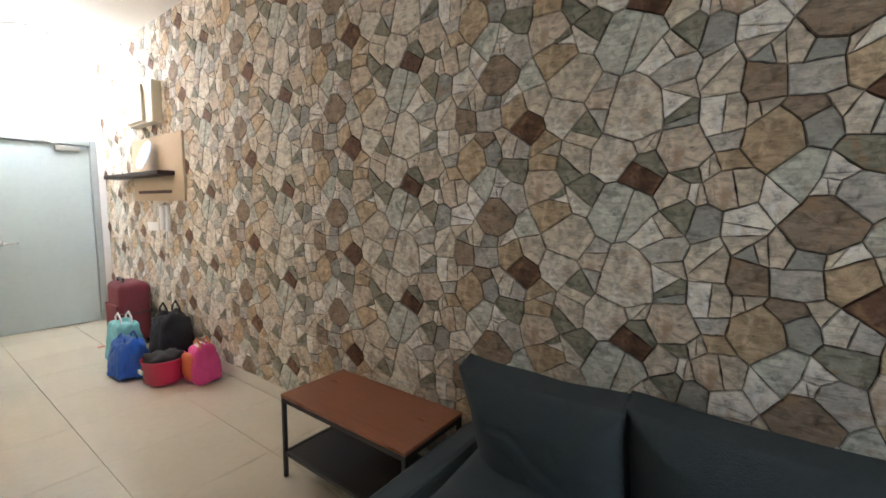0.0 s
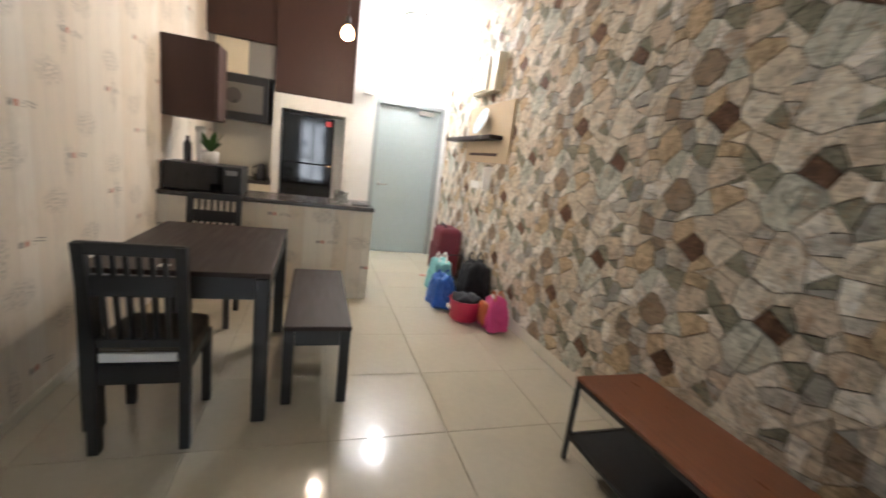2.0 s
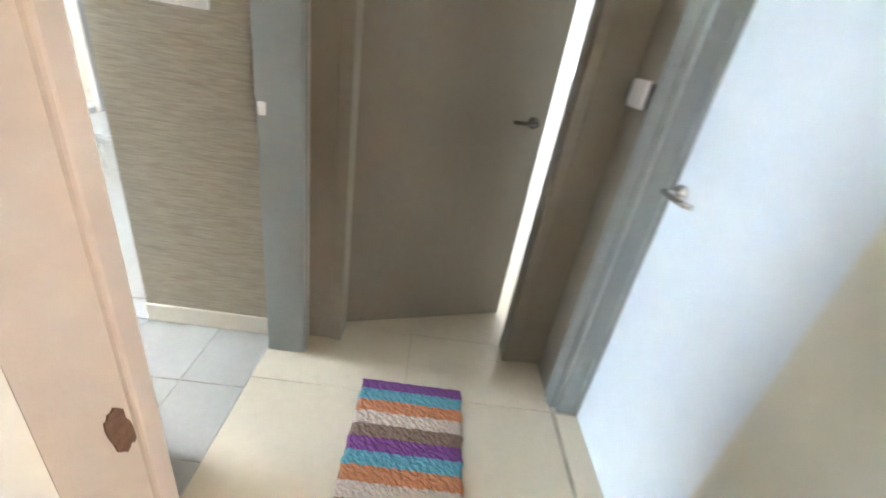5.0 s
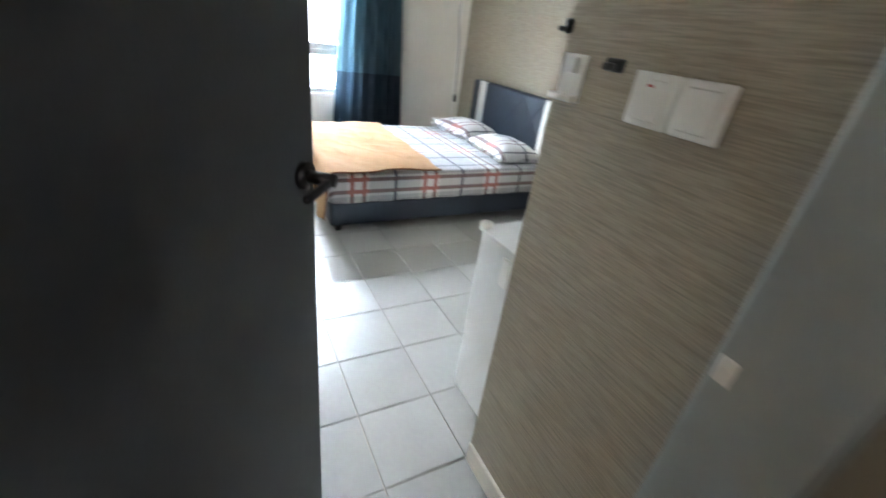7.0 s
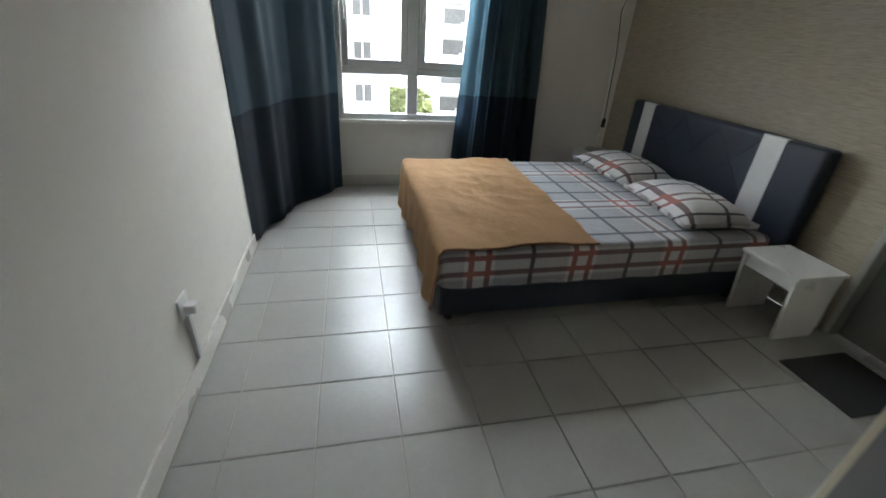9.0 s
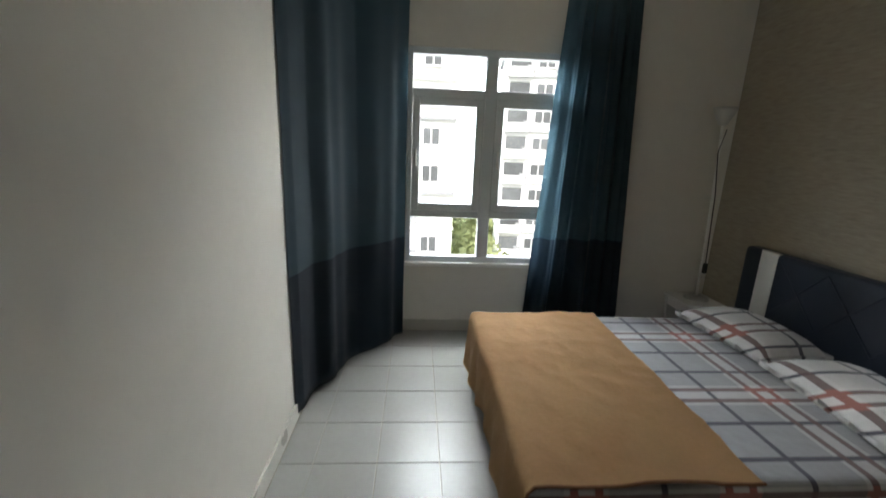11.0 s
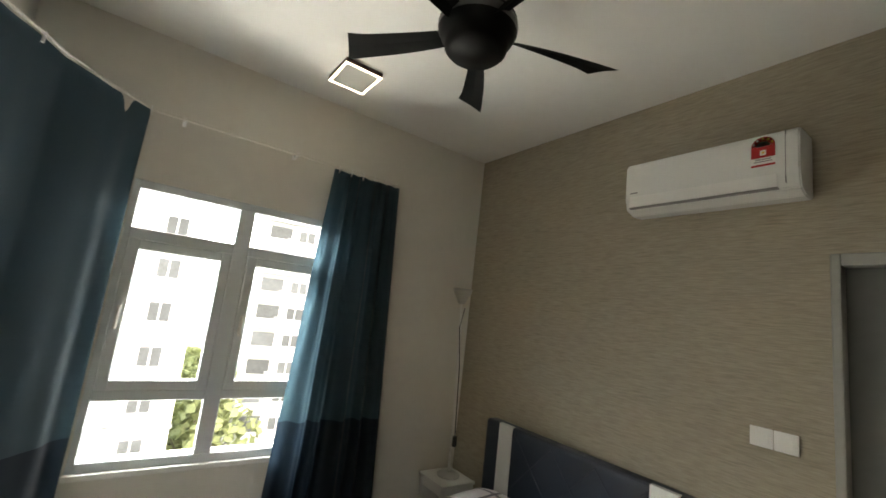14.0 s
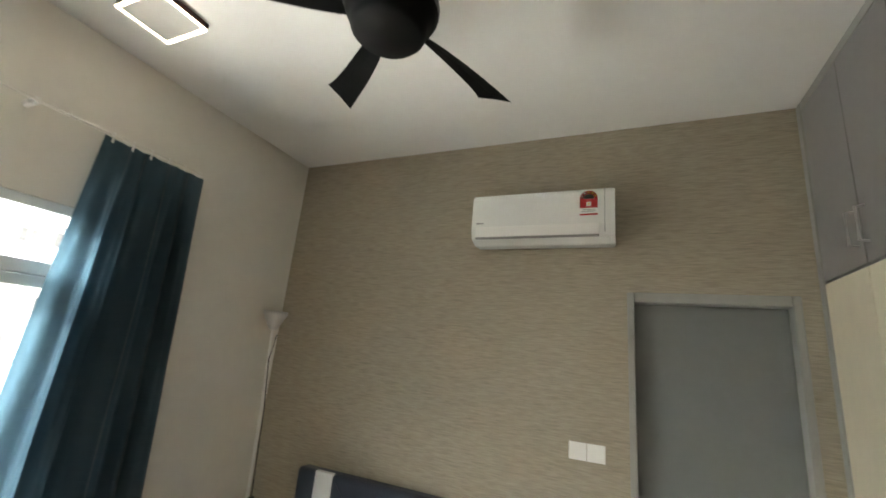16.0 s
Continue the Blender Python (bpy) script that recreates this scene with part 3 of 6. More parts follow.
def cushion(cx, cy, cz, sx, sy, sz, n=14, puff=0.35, seed=0, rough=0.008, crease=0.0):
    """A stuffed, soft-edged block with sunken edges, drawn-in sides and creases."""
    bm = bmesh.new()
    bmesh.ops.create_cube(bm, size=2.0)
    bmesh.ops.subdivide_edges(bm, edges=bm.edges, cuts=n, use_grid_fill=True)
    for v in bm.verts:
        x, y, z = v.co
        ex, ey = 1 - abs(x) ** 6 * 0.10, 1 - abs(y) ** 6 * 0.10
        if crease:
            ex, ey = 0.96 + 0.04 * x * x, 0.95 + 0.05 * y * y
        edge = max(abs(x), abs(y))
        hz = z * (1 - puff * edge ** 4)
        k = noise.noise(Vector((x * 1.7 + seed, y * 1.7, z))) * rough / max(sz, 0.01)
        if crease:
            w = noise.noise(Vector((x * 1.1 + seed, y * 1.1, 3.0)))
            ridge = 1 - abs(math.sin(3.1 * (x * 0.8 + y * 0.9) + 4.0 * w + seed))
            k -= math.copysign(crease / max(sz, 0.01) * ridge ** 4 * max(0.0, 1.0 - edge ** 3) * 1.6, z)
        v.co = Vector((cx + x * ey * sx, cy + y * ex * sy, cz + (hz + k) * sz))
    return bm


def wall_with_holes(name, axis, at, thick, a0, a1, holes, material, label, z0=0.0, z1=CEIL):
    """A wall whose face stands at 'at' on the axis (0: x, 1: y) and whose body goes to at + thick. holes: (b0, b1, lo, hi)."""
    bm = bmesh.new()

    def slab(p0, p1, lo, hi):
        if p1 - p0 < 1e-4 or hi - lo < 1e-4:
            return
        if axis == 0:
            box(bm, (at, p0, lo), (at + thick, p1, hi))
        else:
            box(bm, (p0, at, lo), (p1, at + thick, hi))

    pos = a0
    for b0, b1, lo, hi in sorted(holes):
        slab(pos, b0, z0, z1)
        slab(b0, b1, z0, lo)
        slab(b0, b1, hi, z1)
        pos = b1
    slab(pos, a1, z0, z1)
    return solo(name, bm, material, label, "wall", kind="structure")

# ---- structure: living room, kitchen, hall ----
LX = -2.93          # dining wall and living side wall
HN, HS = 2.83, 1.80  # hall's two sides
SILL = 1.66          # joint between hall and bedroom tiles
YE = 6.88           # entry wall
YB = -3.0           # balcony end
HW = -6.09          # headboard wall
WY = -2.76          # window wall
EX = -3.02          # bedroom's plain long wall


def slab(name, a, b, material, label, category, kind="structure"):
    return solo(name, bx(a, b), material, label, category, kind=kind)


floor_living = slab("floor", (-4.21, YB, -0.2), (0.05, YE + 0.1, -0.006), M["grout_living"], "polished cream floor tiles with thin dark joints", "floor")
floor_bedroom = slab("floor", (HW, WY - 0.1, -0.2), (EX, SILL, -0.007), M["grout"], "pale grey ceramic floor tiles with dark joints", "floor")
slab("floor", (-6.2, SILL, -0.2), (-4.212, 3.6, -0.002), M["tile_living"], "cream tiled floor past the ajar door", "floor")
slab("ceiling", (-4.3, YB, CEIL), (0.15, YE + 0.15, CEIL + 0.12), M["ceiling"], "plain white painted ceiling of the living room", "ceiling")
slab("ceiling", (HW - 0.1, WY - 0.2, CEIL + 0.002), (EX + 0.05, HS, CEIL + 0.125), M["ceiling"], "plain off-white painted bedroom ceiling", "ceiling")
slab("ceiling", (-6.3, HS + 0.01, CEIL + 0.003), (-4.31, 3.7, CEIL + 0.12), M["ceiling"], "plain white ceiling past the ajar door", "ceiling")

wall_stone = slab("wall_east", (0.0, YB - 0.1, -0.1), (0.12, YE + 0.12, CEIL), M["joint"], "stone-print papered feature wall, its tan, grey and brown stones modelled in relief", "wall")
wall_with_holes("wall_north", 1, YE, 0.12, -1.06, 0.0, [(-1.0, -0.1, 0.0, 2.07)], M["paint_white"], "white painted wall round the entry door")
slab("wall_kitchen_back", (-3.03, 6.78, 0), (-1.36, 6.98, CEIL), M["paint_white"], "white kitchen back wall", "wall")
slab("wall_pier", (-1.36, 6.70, 0), (-1.06, 6.99, CEIL), M["paint_white"], "white pier between kitchen and entry door", "wall")
slab("wall_beyond_door", (-1.2, 7.04, -0.1), (0.1, 7.1, CEIL), M["paint_white"], "plain wall closing the entry", "wall")
slab("wall_dining", (LX, HN + 0.03, -0.1), (LX - 0.1, 6.78, CEIL), M["paper_print"], "cream wallpaper printed with faded letters, stamps and boards", "wall")
slab("wall_living_west", (LX + 0.13, YB, -0.1), (EX + 0.005, HS, CEIL), M["paint_cream"], "cream painted living room side wall", "wall")
wall_with_holes("wall_balcony", 1, YB, -0.12, LX - 0.1, 0.12, [(-2.3, -1.5, 0.05, 2.2)], M["paint_white"], "white wall round the balcony opening behind")
balcony = thing("door_6", (-1.9, YB - 0.06, 0.05), "balcony door with a dark metal frame", "door")
balcony["kind"] = "structure"
for x0, x1, z0, z1 in ((-2.3, -2.25, 0.05, 2.2), (-1.55, -1.5, 0.05, 2.2), (-1.93, -1.87, 0.1, 2.15), (-2.25, -1.55, 2.15, 2.2), (-2.25, -1.55, 0.05, 0.1), (-2.25, -1.93, 0.98, 1.03)):
    part("bar", bx((x0, YB - 0.09, z0), (x1, YB - 0.03, z1), 0.003, 1), M["black_steel"], balcony)
# hall
slab("wall_hall_north", (-3.20, HN, -0.1), (LX, HN + 0.028, CEIL), M["paint_hall"], "pale grey-green wall piece with a light switch", "wall")
slab("wall_hall_return", (-3.20, HN + 0.0285, -0.1), (-3.172, 2.93, CEIL), M["paint_hall"], "grey-green return beside the pale blue door", "wall")
wall_with_holes("wall_hall_door", 1, 2.985, 0.1, -3.955, LX - 0.101, [(-3.90, -3.12, 0.0, 2.06)], M["paint_hall"], "grey-green wall round the pale blue door")
wall_with_holes("wall_hall_south", 1, HS, -0.12, -4.116, EX + 0.004, [(-4.0, -3.195, 0.0, 2.07)], M["paint_pink"], "pinkish beige wall round the bedroom doorway")
wall_with_holes("wall_hall_end", 0, -4.115, -0.09, HS - 0.12, 3.085, [(1.91, 2.69, 0.0, 2.07)], M["door_brown"], "taupe wall round the ajar grey door")
slab("wall_hall_pier", (-4.1145, 2.835, -0.1), (-3.957, 3.085, CEIL), M["door_brown"], "taupe pier between two hall doors", "wall")
# room past the ajar door
slab("wall_back_north", (-6.2, 2.85, -0.1), (-4.207, 2.95, CEIL), M["paint_white"], "white wall seen through the gap of the ajar door", "wall")
slab("wall_back_west", (-6.2, HS - 0.1, -0.1), (-6.1, 2.85, CEIL), M["paint_white"], "white wall closing the room past the ajar door", "wall")
# bedroom
slab("wall_bedroom_east", (EX, WY - 0.15, -0.1), (EX + 0.085, HS - 0.122, CEIL), M["paint_cream"], "plain cream painted bedroom wall", "wall")
WX0, WX1, WZ0, WZ1 = BX - 1.30, BX - 0.08, 0.585, 2.17
wall_with_holes("wall_window", 1, WY, -0.15, HW, EX, [(WX0, WX1, WZ0, WZ1)], M["paint_cream"], "cream bedroom wall with a wide casement window")
BD0, BD1 = BY - 0.268, BY + 0.428
wall_with_holes("wall_headboard", 0, HW, -0.1, WY - 0.15, HS - 0.12, [(BD0, BD1, 0.0, 2.045)], M["paper_beige"], "beige wallpaper with fine level streaks behind the bed")
slab("wall_bath", (HW - 0.6, BD0 - 0.2, -0.1), (HW - 0.55, BD1 + 0.2, 2.3), M["paint_white"], "plain wall closing the bathroom", "wall")
slab("wall_stub", (BX - 0.605, BY + 1.205, 0.0), (BX - 0.715, HS - 0.122, CEIL), M["paper_beige"], "short beige wallpapered wall beside the bedroom door", "wall")
slab("wall_niche", (HW, BY + 1.21, -0.1), (BX - 0.716, BY + 1.31, CEIL), M["paint_white"], "white wall behind wardrobe and low cabinet", "wall")


def skirt(a, b, face, h=0.09, material="skirting", axis=0, t=0.012):
    """A skirting strip from a to b along y (axis 0, on plane x = face) or along x (axis 1)."""
    bm = bx((face, a, 0.001), (face + t, b, h), 0.003, 1) if axis == 0 else bx((a, face, 0.001), (b, face + t, h), 0.003, 1)
    return solo("baseboard", bm, M[material], "low tiled skirting along the wall foot", "baseboard", kind="structure")


skirt(YB, YE - 0.02, -0.014, 0.10, "skirting_cream", 0, 0.012)
skirt(HN, 6.7, LX, 0.06, "skirting_cream")
skirt(WY, HS - 0.13, EX, 0.10, "skirting", 0, -0.012)
skirt(HW, EX - 0.012, WY, 0.10, "skirting", 1)
skirt(BY + 1.205, HS - 0.124, BX - 0.605, 0.085, "skirting_cream")
slab("floor", (HW - 0.55, BD0 - 0.2, -0.1), (HW + 0.004, BD1 + 0.2, -0.003), M["tile_bed"], "grey tiled floor past the bathroom doorway", "floor")
skirt(WY + 0.012, BD0 - 0.05, HW, 0.10, "skirting")
skirt(-3.20, LX, HN, 0.06, "skirting_cream", 1, -0.01)


# ---- doors and frames ----
def door_frame(name, axis, at, depth, a0, a1, top, w, material, label, front=0.012, lip=0.03, second=None):
    """Two posts and a head round an opening; w is how far it laps the wall."""
    ob = thing(name, ((a0 + a1) / 2, at, 0) if axis == 1 else (at, (a0 + a1) / 2, 0), label, "door frame")
    ob["kind"] = "structure"
    lo, hi = (at - front, at + depth + front) if depth > 0 else (at + depth - front, at + front)

    def put(nm, p0, p1, z0, z1, mat=None):
        part(nm, bx((p0, lo, z0), (p1, hi, z1), 0.006) if axis == 1 else bx((lo, p0, z0), (hi, p1, z1), 0.006), mat or material, ob)

    put("post", a0 - w, a0 + lip, 0, top + w)
    put("post", a1 - lip, a1 + w, 0, top + w, second)
    put("head", a0 + lip + 0.0005, a1 - lip - 0.0005, top - 0.03, top + w)
    return ob


def lever(parent, p, along, out, material, length=0.12):
    """A round rose with a lever that points along 'along'."""
    p, along, out = Vector(p), Vector(along), Vector(out)
    bm = bmesh.new()
    rod(bm, p - out * 0.001, p + out * 0.012, 0.026, seg=20)
    ob = part("handle", bm, material, parent, "satin metal lever handle", True)
    bm = bmesh.new()
    rod(bm, p + out * 0.008, p + out * 0.052, 0.010)
    part("spindle", bm, material, ob, smooth=True)
    part("lever", tube([p + out * 0.05 - along * 0.008, p + out * 0.055 + along * 0.03, p + out * 0.052 + along * length * 0.8, p + out * 0.04 + along * length], 0.009), material, ob, smooth=True)
    return ob


# entry door
door_frame("door_frame", 1, YE, 0.12, -1.0, -0.1, 2.07, 0.03, M["frame_grey"], "pale grey entry door frame")
entry = thing("door_1", (-0.55, YE + 0.03, 0), "closed pale grey-green entry door with lever and closer", "door")
entry["kind"] = "structure"
part("leaf", bx((-0.965, YE + 0.025, 0.008), (-0.135, YE + 0.065, 2.035), 0.003), M["door_entry"], entry)
lever(entry, (-0.90, YE + 0.025, 0.97), (1, 0, 0), (0, -1, 0), M["chrome"])
closer = part("closer", bx((-0.43, YE - 0.025, 1.965), (-0.22, YE + 0.024, 2.02), 0.006), M["steel"], entry, "silver door closer")
part("arm", tube([(-0.40, YE - 0.03, 2.025), (-0.52, YE - 0.09, 2.05), (-0.58, YE - 0.02, 2.06)], 0.008), M["steel"], closer)

# pale blue door in the hall
blue_frame = thing("door_frame", (-3.5, 2.9, 0), "grey pressed metal frame of the blue door", "door frame")
blue_frame["kind"] = "structure"
part("post", bx((-3.952, 2.825, 0), (-3.868, 3.09, 2.11), 0.006), M["frame_grey"], blue_frame)
part("rebate", bx((-3.8675, 2.85, 0), (-3.846, 2.915, 2.075), 0.004), M["frame_grey"], blue_frame)
part("stop", bx((-3.8675, 2.9155, 0), (-3.838, 3.085, 2.07), 0.004), M["frame_grey"], blue_frame)
part("post", bx((-3.168, 2.935, 0), (-3.10, 3.09, 2.11), 0.006), M["frame_grey"], blue_frame)
part("head", bx((-3.8375, 2.90, 2.032), (-3.1685, 3.09, 2.11), 0.006), M["frame_grey"], blue_frame)
blue = thing("door_2", (-3.5, 2.94, 0), "closed pale blue door with a chrome lever", "door")
blue["kind"] = "structure"
part("leaf", bx((-3.836, 2.93, 0.006), (-3.17, 2.968, 2.028), 0.003), M["door_blue"], blue)
lever(blue, (-3.79, 2.93, 0.955), (1, 0, 0), (0, -1, 0), M["chrome"])

# ajar taupe door at the hall's end
ajar = thing("door_3", (-4.222, 1.915, 0), "taupe grey door standing ajar at the hall's end", "door", turn=17.6)
ajar["kind"] = "structure"
part("leaf", bx((-0.04, 0.0, 0.006), (0.0, 0.80, 2.03), 0.003), M["door_brown"], ajar, local=True)
door_frame("door_frame", 0, -4.115, -0.09, 1.91, 2.69, 2.07, 0.02, M["door_brown"], "taupe door frame at the hall's end")

# bedroom doorway and its leaf
bed_frame = door_frame("door_frame", 1, HS, -0.12, -4.0, -3.195, 2.07, 0.045, M["frame_grey"], "grey painted frame of the bedroom doorway", front=0.013, lip=0.001, second=M["paint_pink"])
leafv = Vector((-3.584, 1.182, 0)) - Vector((-3.215, 1.665, 0))
bed_door = thing("door_4", (-3.215, 1.665, 0), "dark grey bedroom door swung open, satin lever", "door", turn=math.degrees(math.atan2(leafv.y, leafv.x)))
bed_door["kind"] = "structure"
DL = leafv.length
part("leaf", bx((0.0, 0.0, 0.006), (DL, 0.038, 2.03), 0.003), M["door_grey"], bed_door, local=True)


def lever_local(parent, p, s, material):
    bm = bmesh.new()
    rod(bm, (p[0], p[1], p[2]), (p[0], p[1] + s * 0.012, p[2]), 0.022, seg=20)
    ob = part("handle", bm, material, parent, "satin metal lever handle", True, local=True)
    bm = bmesh.new()
    rod(bm, (p[0], p[1] + s * 0.01, p[2]), (p[0], p[1] + s * 0.055, p[2]), 0.0105)
    part("spindle", bm, material, ob, smooth=True, local=True)
    bm = box(bmesh.new(), (p[0] - 0.068, p[1] + s * 0.045, p[2] - 0.008), (p[0] + 0.011, p[1] + s * 0.055, p[2] + 0.008), 0.003, 2)
    for v in bm.verts:
        k = (p[0] + 0.011 - v.co.x) / 0.079
        v.co.z = p[2] + (v.co.z - p[2]) * (1 - 0.35 * k) - 0.012 * k * k
        v.co.y -= s * 0.010 * k * k
    part("lever", bm, material, ob, smooth=True, local=True)


lever_local(bed_door, (DL - 0.040, 0.0, 1.082), -1, M["dark_metal"])
bm = bmesh.new()
rod(bm, (0.0, 0.735, 0.985), (0.012, 0.735, 0.985), 0.024, seg=18)
h3 = part("handle", bm, M["dull_metal"], ajar, "satin metal lever handle", True, local=True)
part("lever", tube([(0.03, 0.745, 0.985), (0.045, 0.70, 0.985), (0.04, 0.63, 0.985)], 0.008), M["dull_metal"], h3, smooth=True, local=True)
part("spindle", rod(bmesh.new(), (0.01, 0.735, 0.985), (0.045, 0.735, 0.985), 0.009), M["dull_metal"], h3, smooth=True, local=True)

part("strike_plate", bx((-4.0, HS - 0.124, 0.945), (-3.994, HS - 0.10, 0.985), 0.002, 1), M["white_plastic"], bed_frame, "pale metal strike plate")
for z in (0.25, 1.1, 1.8):
    part("hinge", rod(bmesh.new(), (0.006, -0.004, z - 0.05), (0.006, -0.004, z + 0.05), 0.008, seg=10), M["steel"], ajar, local=True)

# raised beads along the pressed steel frames
for x in (-3.93, -3.895):
    part("bead", bx((x, 2.8185, 0.002), (x + 0.014, 2.8245, 2.10), 0.003), M["frame_grey"], blue_frame)
part("bead", bx((-4.032, HS + 0.0133, 0.002), (-4.018, HS + 0.0195, 2.10), 0.003), M["frame_grey"], bed_frame)

# bathroom door in the headboard wall
door_frame("door_frame", 0, HW, -0.1, BD0, BD1, 2.045, 0.022, M["frame_beige"], "grey-beige bathroom door frame", lip=0.012)
bath = thing("door_5", (HW - 0.06, (BD0 + BD1) / 2, 0), "closed mid grey bathroom door set deep in its frame", "door")
bath["kind"] = "structure"
part("leaf", bx((HW - 0.095, BD0 + 0.0125, 0.006), (HW - 0.06, BD1 - 0.0125, 2.014), 0.003), M["door_bath"], bath)

# ---- bedroom window ----
win = thing("window_1", ((WX0 + WX1) / 2, WY - 0.06, WZ0), "white aluminium window of six panes, casements closed", "window")
win["kind"] = "structure"
FY0, FY1 = WY - 0.075, WY - 0.012
XM = (WX0 + WX1) / 2
fb = bmesh.new()
for a, b in (((WX0, WZ0), (WX0 + 0.035, WZ1)), ((WX1 - 0.035, WZ0), (WX1, WZ1)), ((XM - 0.045, WZ0 + 0.05), (XM + 0.045, WZ1 - 0.05)),
             ((WX0 + 0.035, WZ0), (WX1 - 0.035, WZ0 + 0.05)), ((WX0 + 0.035, WZ1 - 0.05), (WX1 - 0.035, WZ1)),
             ((WX0 + 0.035, 0.945), (XM - 0.045, 1.0)), ((XM + 0.045, 0.945), (WX1 - 0.035, 1.0)),
             ((WX0 + 0.035, 1.83), (XM - 0.045, 1.895)), ((XM + 0.045, 1.83), (WX1 - 0.035, 1.895))):
    box(fb, (a[0], FY0, a[1]), (b[0], FY1, b[1]), 0.004, 1)
part("window_frame", fb, M["alu_white"], win)
for s, (x0, x1) in enumerate(((WX0 + 0.037, XM - 0.047), (XM + 0.047, WX1 - 0.037))):
    cb = bmesh.new()
    z0, z1, w = 1.002, 1.828, 0.055
    for a, b in (((x0, z0), (x0 + w, z1)), ((x1 - w, z0), (x1, z1)), ((x0 + w, z0), (x1 - w, z0 + w)), ((x0 + w, z1 - w), (x1 - w, z1))):
        box(cb, (a[0], FY0 + 0.008, a[1]), (b[0], FY1 + 0.008, b[1]), 0.004, 1)
    sash = part("casement", cb, M["alu_white"], win)
    part("pane", bx((x0 + w, WY - 0.047, z0 + w), (x1 - w, WY - 0.041, z1 - w)), M["glass"], sash).visible_shadow = False
    hx = x1 - 0.027
    part("handle", box(bx((hx - 0.009, FY1 + 0.008, 1.34), (hx + 0.009, FY1 + 0.02, 1.40), 0.003, 1), (hx - 0.008, FY1 + 0.02, 1.33), (hx + 0.008, FY1 + 0.045, 1.46), 0.005), M["white_plastic"], sash, "white window latch")
    for lo, hi in ((WZ0 + 0.05, 0.945), (1.895, WZ1 - 0.05)):
        part("pane", bx((x0 - 0.002, WY - 0.047, lo), (x1 + 0.002, WY - 0.041, hi)), M["glass"], win).visible_shadow = False
part("window_sill", bx((WX0 - 0.02, WY - 0.011, WZ0 - 0.03), (WX1 + 0.02, WY + 0.018, WZ0 + 0.002), 0.004), M["white_plastic"], win)

# ---- outside ----
GZ = -24.0
ground = slab("ground", (-900, -1500, GZ - 1), (900, 300, GZ), M["ground"], "far city ground with grass and roads", "ground")
# added glowing panel for bright overcast haze; closes the view past the towers
solo("backdrop", bx((-330, -241, GZ), (260, -240, 150)), M["haze"], "glowing white panel for the overcast haze beyond the towers", "sky", kind="structure")


def apartment(place, width, depth, storeys, label, seed, material="facade", bays=5, turn=0.0):
    rng = random.Random(seed)
    ob = thing("apartment_building", (*place, GZ), label, "building", "towers outside the window", turn)
    H = storeys * 3.1
    part("wall", bx((-width / 2, -depth, 0), (width / 2, 0, H)), M[material], ob, local=True)
    part("roof", box(bx((-width / 2 - 0.4, -depth - 0.4, H), (width / 2 + 0.4, 0.4, H + 0.5)), (-width / 4, -depth * 0.7, H + 0.5), (width / 5, -depth * 0.3, H + 3.2)), M["facade_grey"], ob, local=True)
    bay = width / bays
    for f in range(max(0, storeys - 16), storeys):
        z = f * 3.1
        for k in range(bays):
            x = -width / 2 + bay * (k + 0.5)
            wide = 1.8 if k % 2 else 1.3
            if bays > 4 and (k + seed) % 3 == 0:
                bal = part("balcony", box(bx((x - 1.35, 0.0, z - 0.1), (x + 1.35, 0.85, z + 0.05)), (x - 1.35, 0.75, z + 0.05), (x + 1.35, 0.85, z + 0.95)), M["facade"], ob, local=True)
                # dark panel on the flat wall stands in for the balcony's shaded recess
                part("opening", bx((x - 1.2, 0.02, z + 0.06), (x + 1.2, 0.06, z + 2.45)), M["far_window"], bal, local=True)
                continue
            wd = part("window", bx((x - wide / 2, 0.02, z + 1.0), (x + wide / 2, 0.10, z + 2.3)), M["far_window"], ob, local=True)
            bars = bmesh.new()
            box(bars, (x - 0.05, 0.10, z + 1.0), (x + 0.05, 0.16, z + 2.3))
            box(bars, (x - wide / 2 - 0.1, 0.10, z + 0.88), (x + wide / 2 + 0.1, 0.3, z + 1.0))
            part("frame", bars, M["facade"], wd, local=True)
            if rng.random() < 0.7:
                xs = x + wide / 2 + 0.9
                part("air_conditioner", bx((xs - 0.45, 0.02, z + 0.5), (xs + 0.45, 0.55, z + 1.2)), M["facade_grey"], ob, local=True)
        part("ledge", bx((-width / 2 - 0.05, 0.0, z - 0.12), (width / 2 + 0.05, 0.35, z + 0.12)), M["facade_grey" if f % 2 else "facade"], ob, local=True)
    return ob


apartment((1.6, -35), 17, 14, 13, "white apartment tower with barred windows and condensers", 3, turn=4, bays=4)
apartment((-21.5, -50), 15, 14, 12, "pale apartment tower with dark balcony ledges", 5, turn=-8, bays=5)
apartment((-46.0, -80), 22, 14, 14, "tall white apartment tower further away", 8, turn=-25, bays=6)


